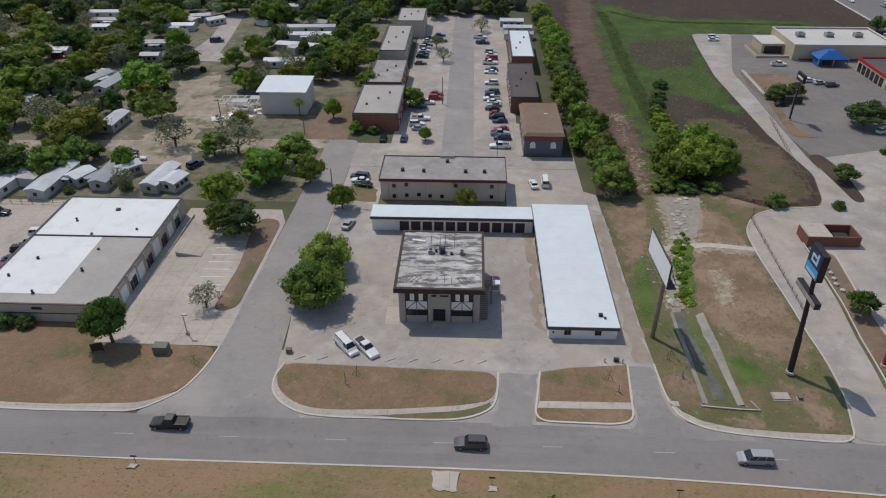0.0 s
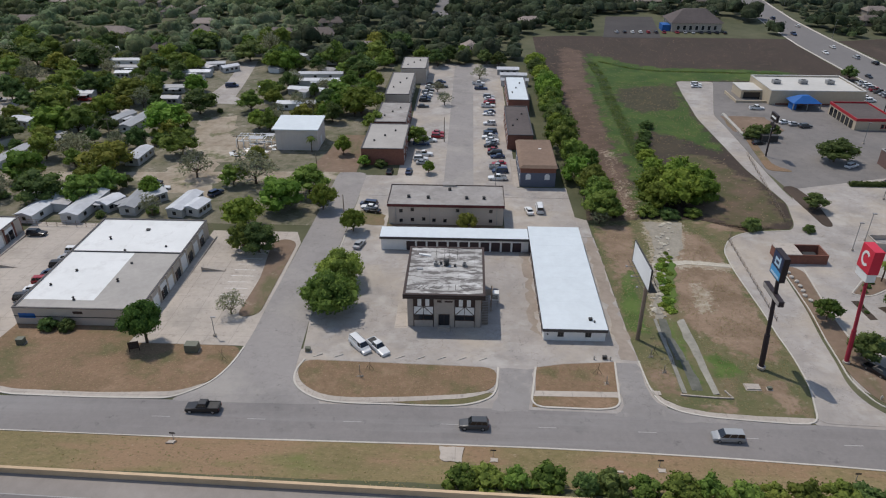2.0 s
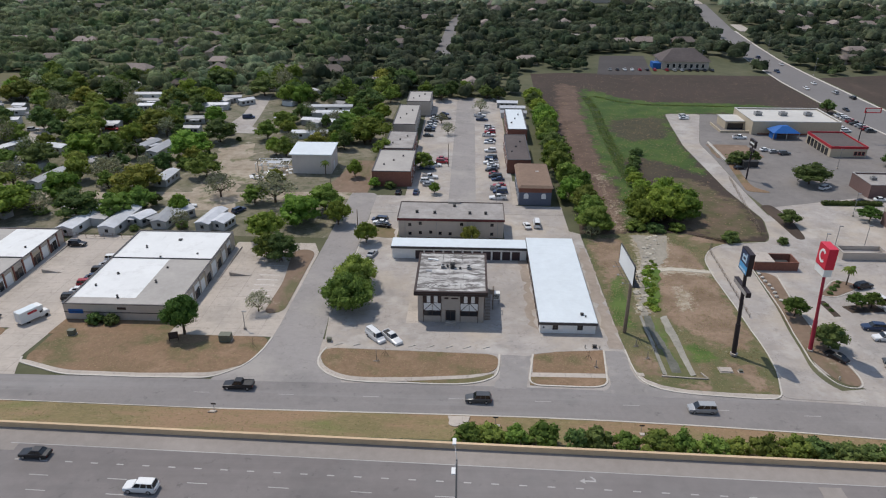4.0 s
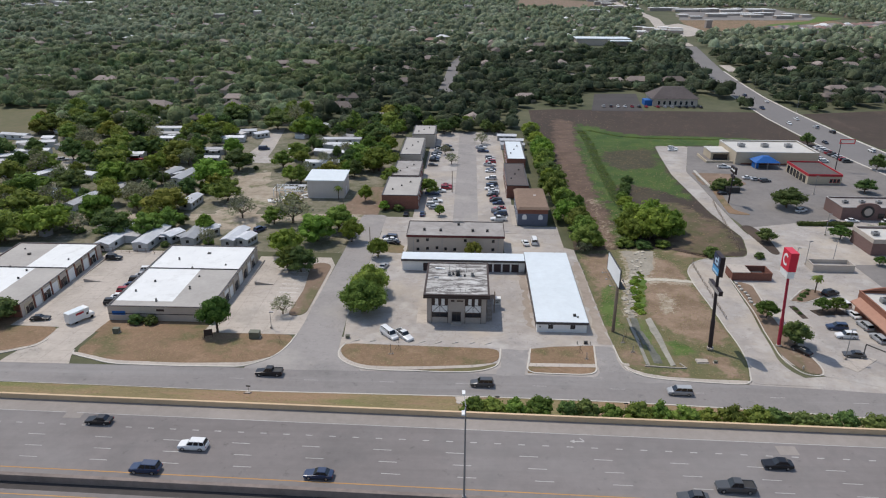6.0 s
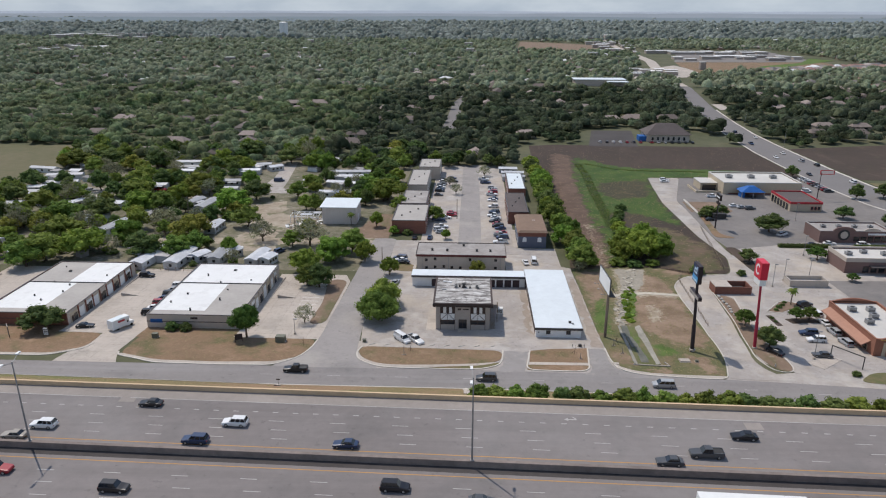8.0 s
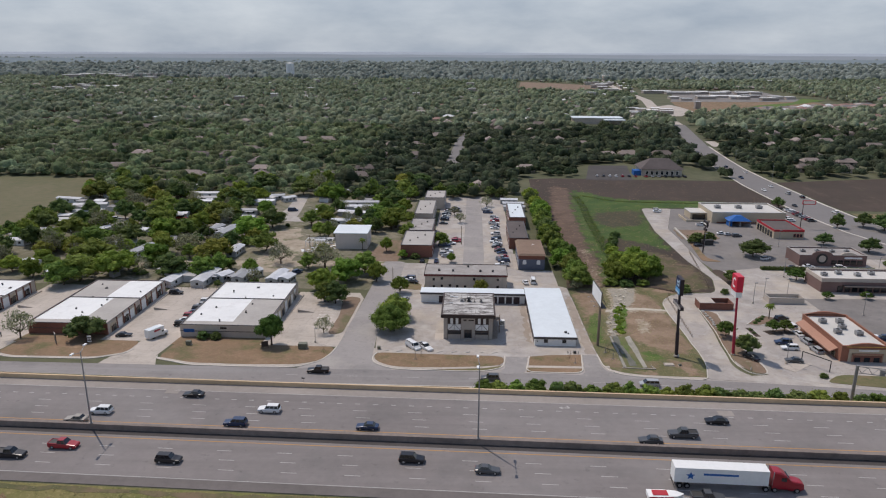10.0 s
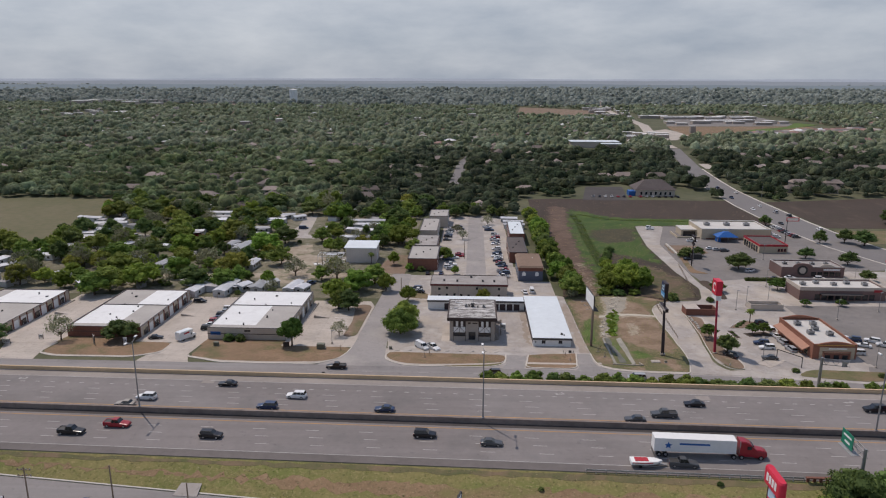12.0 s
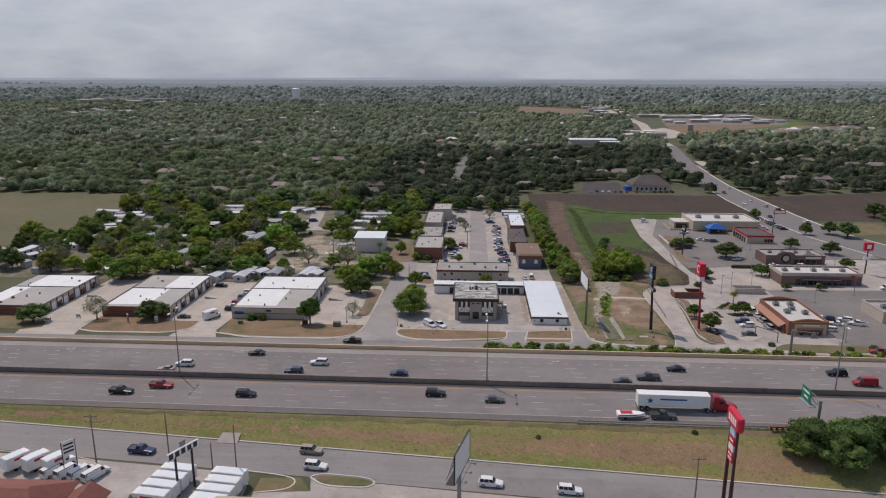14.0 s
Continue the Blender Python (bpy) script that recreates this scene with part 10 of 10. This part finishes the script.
# ---- drainage channel and small things on the lots ----
bm = bmesh.new()
pts = [(44.8, 9, 0.4), (44.6, 2, 0.5), (45.2, -6, 0.6), (45.4, -15.5, 0.7)]
for (x0, y0, w0), (x1, y1, w1) in zip(pts, pts[1:]):
    z0, z1 = ground_z(x0, y0) + 0.09, ground_z(x1, y1) + 0.09
    bm.faces.new([bm.verts.new(c) for c in ((x0 - 0.9, y0, z0), (x1 - 1.6, y1, z1), (x1 + 0.3, y1, z1), (x0 + 1.3, y0, z0))])
tagged(part("channel_bed", bm, M_CHANNEL), "dark wet bed of the drainage channel", "channel", kind="structure")
for side, inner, outer in (("channel_wall_west", ((44.4, 9), (44.1, -2.2), (43.6, -9), (43.4, -16.4)), ((42.8, 8.7), (42.6, -2.2), (42.2, -10), (41.8, -16.4))), ("channel_wall_east", ((46.9, 7.8), (46.9, -0.6), (46.6, -9), (46.6, -16.6)), ((48.9, 8.5), (49, -0.7), (48.4, -9), (48.2, -16.6)))):
    drape(side, list(inner) + list(outer)[::-1], M_CHANNELWALL, 0.0, lambda x, y, w=side[-4:]: ground_z(x, y) + (0.28 if (x < 43.3 if w == "west" else x > 47.7) else -0.1), 4, "broken sloping concrete slab of the channel", "channel wall", 0.5)
drape("channel_headwall", strip(((41.4, -17), (47.2, -17.6), (50.2, -17.7), (49.4, -15.6)), -0.14, 0.14), M_CONCRETE, 0.3, None, 4, "low concrete headwall of the culvert", "headwall", 0.8)
drape("channel_rubble_path", ragged([(43.3, 8.7), (44.9, 8.7), (46.9, 18.8), (51.1, 29.1), (57.2, 40.7), (60.2, 54), (50.8, 54.5), (50.3, 41), (48.2, 29.2), (45.2, 18.8)], 0.5, 1.6, 3), M_RUBBLE, 0.1, None, 4, "pale broken stone along the channel", "rubble")
drape("channel_weeds", ragged([(46.5, 12), (48.5, 14), (51, 24), (53, 31), (52, 34), (49.4, 30), (47, 22)], 0.6, 1.5, 4), M_LUSH, 0.16, None, 4, "bright green weeds in the channel", "weeds")
for i in range(34):
    k = i / 33
    plant("weeds", 46.4 + 5.4 * k ** 1.3 + tree_rng.uniform(-1.3, 1.3), 11 + 25 * k + tree_rng.uniform(-1, 1), tree_rng.uniform(0.7, 1.5), tree_rng.uniform(0.4, 0.9), group="weeds along the channel", label="low bright green clump of channel weeds")
drape("stone_crossing", [(45.5, 30), (56, 31.5), (66.5, 30), (66.5, 31.6), (56, 33.4), (46, 32.2)], M_RUBBLE, 0.11, None, 4, "pale stone track across the bare ground", "track")
rr = random.Random(4)
for i in range(90):
    u = rr.random()
    x = 44.6 + 12 * u ** 1.4 + rr.uniform(-1.6, 1.6)
    y = 10 + 42 * u + rr.uniform(-2, 2)
    s = rr.uniform(0.25, 0.75)
    bm = bmesh.new()
    bmesh.ops.create_icosphere(bm, subdivisions=1, radius=s)
    for v in bm.verts:
        v.co = Vector((v.co.x * rr.uniform(0.8, 1.3), v.co.y * rr.uniform(0.8, 1.3), v.co.z * rr.uniform(0.35, 0.6)))
    ob = part("boulder", bm, M_RUBBLE)
    ob.location = (x, y, ground_z(x, y) + 0.12)
    tagged(ob, "pale broken limestone block beside the channel", "boulder", "stones along the channel")
for i in range(22):
    k = i / 21
    x, y = 99.4 - 0.8 * k, 152 - 24 * k
    bm = bmesh.new()
    bmesh.ops.create_icosphere(bm, subdivisions=1, radius=0.75)
    for v in bm.verts:
        v.co.z *= 0.75
        v.co.x *= rr.uniform(0.8, 1.2)
    ob = part("boulder", bm, M_KERB)
    ob.location = (x + 3, y, ground_z(x, y) + 0.35)
    tagged(ob, "pale boulder in a line beside the drive", "boulder", "boulders along the drive")
for i in range(8):
    k = i / 7
    x, y = 77.2 - 0.6 * k + rr.uniform(-0.3, 0.3), 30 - 14 * k
    bm = bmesh.new()
    bmesh.ops.create_icosphere(bm, subdivisions=1, radius=0.55)
    for v in bm.verts:
        v.co = Vector((v.co.x * rr.uniform(0.8, 1.2), v.co.y * rr.uniform(0.8, 1.2), v.co.z * 0.7))
    ob = part("boulder", bm, M_KERB)
    ob.location = (x + 0.9, y, ground_z(x, y) + 0.35)
    tagged(ob, "pale boulder in the mulched bed", "boulder", "boulders in the planting bed")
t = Thing("clearance_bar", "dark steel clearance bar on two posts over the lane", "height bar", (91.6, -10.7, 0.6))
bx0, by0, bx1, by1 = 91.6, -10.7, 96.1, -17.1
for px, py in ((bx0, by0), (bx1, by1)):
    bm = bmesh.new()
    tube(bm, (px, py, ground_z(px, py) - 0.2), (px, py, ground_z(px, py) + 3.4), 0.12, None, 8)
    t.mesh("post", bm, M_DARKMETAL)
bm = bmesh.new()
tube(bm, (bx0, by0, ground_z(bx0, by0) + 3.3), (bx1, by1, ground_z(bx1, by1) + 3.3), 0.14, None, 8)
t.mesh("bar", bm, M_DARKMETAL)
# Wheel stops along the lot's edge.
for i in range(9):
    x = -24 + 3.9 * i
    if -18.5 < x < -10:
        continue
    t = new("wheel_stop")
    t.matrix_basis = pose(x, -7.2, ground_z(x, -7.2) + 0.05, 0, 0, 32)
    bm = bmesh.new()
    q = box(bm, -0.95, 0.95, -0.1, 0.1, 0, 0.14)
    for v in q[4:]:
        v.co.y *= 0.6
    part("bar", bm, M_KERB, t)
    tagged(t, "pale concrete wheel stop at the lot edge", "wheel stop", "wheel stops of the office lot")
boxes_lawn = (("utility_box", "green metal utility cabinet on the dry lawn", -48.3, -6.6, 2.4, 1.8, 1.7, M_UTILGREEN), ("utility_box", "small dark utility cabinet by the driveway", 30.2, -6.0, 0.8, 0.6, 0.7, M_DARKMETAL), ("utility_box", "small green cabinet at the lawn corner", -26.2, -5.8, 0.9, 0.8, 0.9, M_UTILGREEN),
              ("utility_box", "flat pale concrete access cover", 54.6, -14.4, 2.4, 1.6, 0.3, M_CONCRETE), ("utility_box", "small green cabinet beside the cover", 57.4, -14.8, 0.7, 0.6, 0.5, M_UTILGREEN), ("utility_box", "green cabinet on the west lawn", -82.4, -5.6, 1.4, 1.2, 1.3, M_UTILGREEN), ("utility_box", "dark steel waste container at the shop lot", 108, 121, 5.4, 2.6, 2.4, M_DARKMETAL))
for name, label, x, y, w, d, h, m in boxes_lawn:
    z = ground_z(x, y)
    t = Thing(name, label, "utility box", (x, y, z))
    bm = bmesh.new()
    q = box(bm, x - w / 2, x + w / 2, y - d / 2, y + d / 2, z - 0.1, z + h)
    for v in q[4:]:
        v.co.y += 0.12 * (1 if v.co.y < y else -1) * d * 0.3
    t.mesh("cabinet", bm, m)
    t.boxes("plinth", [(x - w / 2 - 0.15, x + w / 2 + 0.15, y - d / 2 - 0.15, y + d / 2 + 0.15, z - 0.1, z + 0.16)], M_CONCRETE)
    t.boxes("lid", [(x - w / 2 - 0.04, x + w / 2 + 0.04, y - d / 2 * 0.92, y + d / 2 * 0.92, z + h, z + h + 0.06)], m)


def yard_sign(x, y, w, h, low, label, face=None, turn=0):
    z = ground_z(x, y)
    t = new("yard_sign")
    t.matrix_basis = pose(x, y, z, 0, 0, turn)
    tagged(t, label, "sign")
    for s in (-1, 1):
        boxes("post", [(s * w / 2 - 0.07, s * w / 2 + 0.07, -0.07, 0.07, -0.3, low + h)], M_DARKBROWN, t)
    p = boxes("board", [(-w / 2, w / 2, -0.06, 0.06, low, low + h)], face or M_SIGNWHITE, t)
    boxes("sign_bar", [(-w * 0.38, w * 0.38, -0.09, -0.06, low + h * (0.2 + 0.24 * i), low + h * (0.32 + 0.24 * i)) for i in range(3)], M_DARKMETAL, p)


yard_sign(-59.2, -7.4, 1.8, 1.6, 0.7, "small dark panel sign on the dry lawn", M_DARKBROWN, 20)
yard_sign(-121.6, -7, 2.6, 3.0, 0.4, "pale monument sign on the west lawn", M_TAN, -50), yard_sign(-142.6, -1.6, 1.4, 1.2, 0.4, "small pale sign at a driveway"), yard_sign(-112, -6, 1.4, 2.0, 0.4, "white signboard beside a tree")
yard_sign(-150, -8, 2.6, 1.2, 0.6, "plain white roadside signboard")
yard_sign(-82.8, -107.4, 2.6, 3.2, 4.4, "tall dark-framed signboard over the rental vans", M_SIGNWHITE, 55)
for x in (8.4, 33.4, 62, -42):
    y = -33.4 - 0.04 * x
    z = bank_foot(x, y)
    t = Thing("road_marker", "small dark marker sign on a post beside the road", "sign", (x, y, z))
    t.boxes("post", [(x - 0.04, x + 0.04, y - 0.04, y + 0.04, z - 0.2, z + 1.3)], M_METAL)
    drape("marker_pad", ragged([(x - 0.5, y - 1.7), (x + 0.8, y - 1.6), (x + 0.7, y - 0.5), (x - 0.4, y - 0.5)], 0.15, 0.5, 13), M_CONCRETE, 0.16, bank_foot, 0.5, "crumbling pale concrete at the foot of a road marker", "pad", 0.3)
    t.boxes("plate", [(x - 0.45, x + 0.45, y - 0.07, y - 0.04, z + 1.2, z + 1.5)], M_DARKMETAL)
t = new("letter_sign")
t.matrix_basis = pose(-57, -112.2, 5.0, 0, 0, 62)
tagged(t, "long white sign beam with blocks on two posts", "sign")
for s in (-1.9, 1.9):
    boxes("post", [(s - 0.16, s + 0.16, -0.16, 0.16, -0.4, 8.6)], M_BLACKPOLE, t)
boxes("beam", [(-3.6, 3.6, -0.15, 0.15, 8.2, 9.7)], M_SIGNWHITE, t)
boxes("letter_block", [(-3.3 + 1.4 * i, -2.4 + 1.4 * i, -0.2, -0.15, 8.4, 9.5) for i in range(5)], M_DARKMETAL, t, "lettering as plain dark blocks")
boxes("top_board", [(-0.6, 0.6, -0.1, 0.1, 9.9, 11)], M_GREYROOF, t)
# Rental office with a rust-red roof, and a flat pale roof beside it.
b = Thing("rental_office", "low rental office with a rust-red hipped roof", "office", (-84, -120, 5))
b.shell(-96, -78, -128, -114.5, 4.4, 7.6, M_TAN)
bm = bmesh.new()
q = box(bm, -97, -77, -129, -113.5, 7.6, 11)
for v in q[4:]:
    v.co.x += 5 if v.co.x < -87 else -5
    v.co.y = -121.2 + (v.co.y + 121.2) * 0.05
b.mesh("roof", bm, M_RUSTROOF, "rust-red metal roof")
bm = bmesh.new()
q = box(bm, -77, -69.5, -126, -116.5, 7.4, 9.6)
for v in q[4:]:
    v.co.x = -73.2 + (v.co.x + 73.2) * 0.05
b.mesh("porch_roof", bm, M_RUSTROOF)
b.shell(-76, -70.5, -125, -117.5, 4.4, 7.4, M_TAN, name="porch_wall")
b = Thing("roadside_shop", "shop with a flat cream roof at the apron", "shop", (-30, -126, 5))
b.shell(-48, -14, -136, -119.5, 4.4, 8.6, M_CREAM)
b.boxes("roof", [(-48.4, -13.6, -136.4, -119.1, 8.6, 8.9)], M_CREAM)
# Fences.
def fence(points, height, label, group=""):
    t = Thing("fence", label, "fence", (*points[0], ground_z(*points[0])))
    for (x0, y0), (x1, y1) in zip(points, points[1:]):
        n = max(1, int(math.hypot(x1 - x0, y1 - y0) / 2.5))
        for i in range(n):
            ax, ay = x0 + (x1 - x0) * i / n, y0 + (y1 - y0) * i / n
            bx, by = x0 + (x1 - x0) * (i + 1) / n, y0 + (y1 - y0) * (i + 1) / n
            bm = bmesh.new()
            za, zb = ground_z(ax, ay), ground_z(bx, by)
            tube(bm, (ax, ay, za - 0.3), (ax, ay, za + height), 0.06, None, 6)
            t.mesh("post", bm, M_WOOD)
            bm = bmesh.new()
            for k in range(1, 4):
                tube(bm, (ax, ay, za + height * k / 3.2), (bx, by, zb + height * k / 3.2), 0.035, None, 5)
            t.mesh("rail", bm, M_WOOD)


fence([(67.5, 8), (69.5, 44), (72, 50)], 1.1, "low wooden rail fence beside the drive")
fence([(88, 56), (96, 108)], 1.5, "dark post fence between field and drive")
fence([(-112, 47), (-88, 46.4), (-62, 46)], 1.8, "dark wooden fence behind the warehouses")
fence([(-64, 90), (-62, 104)], 1.2, "sagging fence in the dirt yard")
# Dead saplings and hydrants.
for x, y in ((-13.6, -11.5), (28, -11), (39.8, -4), (42.3, -7.4), (-41.6, -9.5)):
    z = ground_z(x, y)
    t = Thing("staked_sapling", "bare staked sapling in dry grass", "sapling", (x, y, z))
    bm = bmesh.new()
    tube(bm, (x, y, z - 0.1), (x + 0.2, y, z + 2.6), 0.05, 0.02, 6)
    tube(bm, (x + 0.1, y, z + 1.5), (x - 0.6, y + 0.2, z + 2.3), 0.03, 0.01, 5)
    tube(bm, (x + 0.12, y, z + 1.7), (x + 0.8, y - 0.3, z + 2.4), 0.03, 0.01, 5)
    t.mesh("stem", bm, M_BARK)
    bm = bmesh.new()
    tube(bm, (x - 0.8, y, z - 0.1), (x - 0.1, y, z + 1.2), 0.04, None, 5)
    tube(bm, (x + 0.9, y, z - 0.1), (x + 0.15, y, z + 1.2), 0.04, None, 5)
    t.mesh("stake", bm, M_WOOD)
for x, y in ((75.6, -16.8), (28.2, -6.2), (31.2, -6.4)):
    z = ground_z(x, y)
    t = Thing("fire_hydrant", "short pale standpipe at the kerb", "hydrant", (x, y, z))
    bm = bmesh.new()
    tube(bm, (x, y, z), (x, y, z + 0.8), 0.14, 0.12, 8)
    tube(bm, (x, y, z + 0.8), (x, y, z + 1.0), 0.16, 0.05, 8)
    tube(bm, (x - 0.25, y, z + 0.55), (x + 0.25, y, z + 0.55), 0.07, None, 6)
    t.mesh("body", bm, M_KERB)


# ---- grass tufts and weeds ----
L_TUFT = leaf_material("dry_and_green_grass_tufts", (0.25, 0.22, 0.11), (0.38, 0.29, 0.17), 0.0)
L_WEED = leaf_material("green_weeds", (0.06, 0.10, 0.02), (0.16, 0.22, 0.05), 0.0)


def tufts(name, label, areas, count, size, leaves, seed, lift=0.1):
    """Tufts of grass scattered unevenly over outlines on the ground, as one mesh."""
    nr = np.random.RandomState(seed)
    pts = []
    for poly, share in areas:
        xs, ys = [p[0] for p in poly], [p[1] for p in poly]
        n, tries = 0, 0
        while n < count * share and tries < count * 12:
            tries += 1
            x, y = nr.uniform(min(xs), max(xs)), nr.uniform(min(ys), max(ys))
            if math.sin(x * 0.31 + seed) * math.sin(y * 0.43 + 2) + 0.5 * math.sin(x * 1.1) * math.sin(y * 0.9) < nr.uniform(-1.2, 0.9) or not inside(x, y, poly) or (41.5 < x < 49.5 and -18 < y < 12):
                continue
            z = ground_z(x, y) + lift
            for k in range(3):
                pts.append((x + nr.normal(0, size), y + nr.normal(0, size), z + size * 0.1))
            n += 1
    pts = np.array(pts)
    outs = np.tile((0.0, 0.0, 2.4), (len(pts), 1))
    v = leaf_quads(nr, pts, outs, size * nr.uniform(0.5, 1.3, len(pts)))
    tagged(new(name, quads_mesh(name, v, leaves)), label, "grass", kind="stuff")


tufts("bank_grass_tufts", "dry and green grass tufts on the freeway banks", [(bank_s, 0.6), (bank_n, 0.4)], 8000, 0.13, L_TUFT, 41, 0.04)
tufts("bank_weeds", "low green weeds on the freeway banks", [([(x, -87.6 - 0.04 * x) for x in range(-150, 111, 20)] + [(x, south_edge(x) + 0.6) for x in range(110, -151, -20)], 0.75), ([(x, north_s(x) - 0.6) for x in range(-120, 121, 20)] + [(x, -45 - 0.04 * x) for x in range(120, -121, -20)], 0.25)], 1300, 0.1, L_WEED, 46, 0.04)
LAWN_EDGE = [(-26, -9), (9.6, -10.2), (9, -16.4), (4.5, -18.1), (-6, -19.4), (-16, -20), (-21, -19.4), (-25, -16)]
WAREHOUSE_EDGE = [(-86, -4.4), (-39.6, -5), (-40, -12), (-42, -16), (-46, -19.4), (-76, -20)]
tufts("lawn_tufts", "short dry grass tufts on the front lawns", [(LAWN_EDGE, 0.35), (WAREHOUSE_EDGE, 0.45), ([(17.4, -9.8), (31.4, -7.6), (30.4, -16.2), (16.8, -16.4)], 0.2)], 2400, 0.07, L_TUFT, 42, 0.1)
CHANNEL_EDGE = [(37, -6), (37.2, -14), (41, -19.6), (61.5, -21.8), (65.3, -2), (65.5, 29), (69, 45), (60, 56), (37, 55)]
tufts("channel_tufts", "rough grass and weeds beside the channel", [(CHANNEL_EDGE, 1.0)], 4200, 0.10, L_TUFT, 43, 0.07)
tufts("ditch_weeds", "tall dark weeds along the field ditch", [(strip(((64.4, 240), (64.7, 211), (62.2, 170), (61.3, 143), (60, 113), (60, 98)), -2.2, 2.4), 0.6), (strip(((68, 240), (82, 226), (93, 222), (150, 219)), -1.3, 1.3), 0.4)], 3000, 0.2, L_WEED, 44, 0.12)
tufts("field_tufts", "scattered grass tufts over the dry field", [([(42, 58), (66, 57), (90, 56), (90, 147), (97, 202), (180, 207), (190, 290), (44, 294)], 0.7), ([(50, 57), (60, 76), (62, 113), (88, 116), (94, 186), (97, 203), (58, 202), (54, 111)], 0.3)], 3500, 0.16, L_TUFT, 45, 0.07)


# Wooden stake frames on the lawns, and parking lines in the warehouse yard.
M_PALEWOOD = mat("grey_weathered_wood", (0.36, 0.32, 0.27), 0.9, vary=0.15, scale=3.0)


def stake_frame(x, y, h, turn):
    t = new("stake_frame")
    t.matrix_basis = pose(x, y, ground_z(x, y) + 0.08, 0, 0, turn)
    tagged(t, "grey weathered wooden stake frame on the grass", "frame", "stake frames on the grass")
    for nm, r in (("post", (-0.06, 0.06, -0.06, 0.06, -0.3, h)), ("foot_beam", (-0.62, 0.62, 0.07, 0.16, 0, 0.1)), ("foot_beam", (-0.62, 0.62, -0.16, -0.07, 0, 0.1)), ("cross_beam", (-0.05, 0.05, -0.5, 0.5, 0.1, 0.19))):
        boxes(nm, [r], M_PALEWOOD, t)
    bm = bmesh.new()
    tube(bm, (0.5, 0, 0.1), (0.04, 0, h * 0.5), 0.035, None, 6)
    part("brace", bm, M_PALEWOOD, t)


stake_frame(-15.0, -13.8, 2.6, 10)
stake_frame(29.1, -14.1, 1.7, 60)
stake_frame(39.1, -4.9, 1.9, 30)
stake_frame(40.3, -10.0, 1.7, 45)
for i in range(9):
    x, y = -44.8 - 0.06 * i, 12 + 2.75 * i
    bm = bmesh.new()
    z = ground_z(x, y) + 0.056
    box(bm, x - 5.2, x, y, y + 0.12, z - 0.02, z + 0.004)
    tagged(part("parking_line", bm, M_WHITE), "worn white parking line on concrete", "parking line", "parking lines in the warehouse yard", kind="structure")
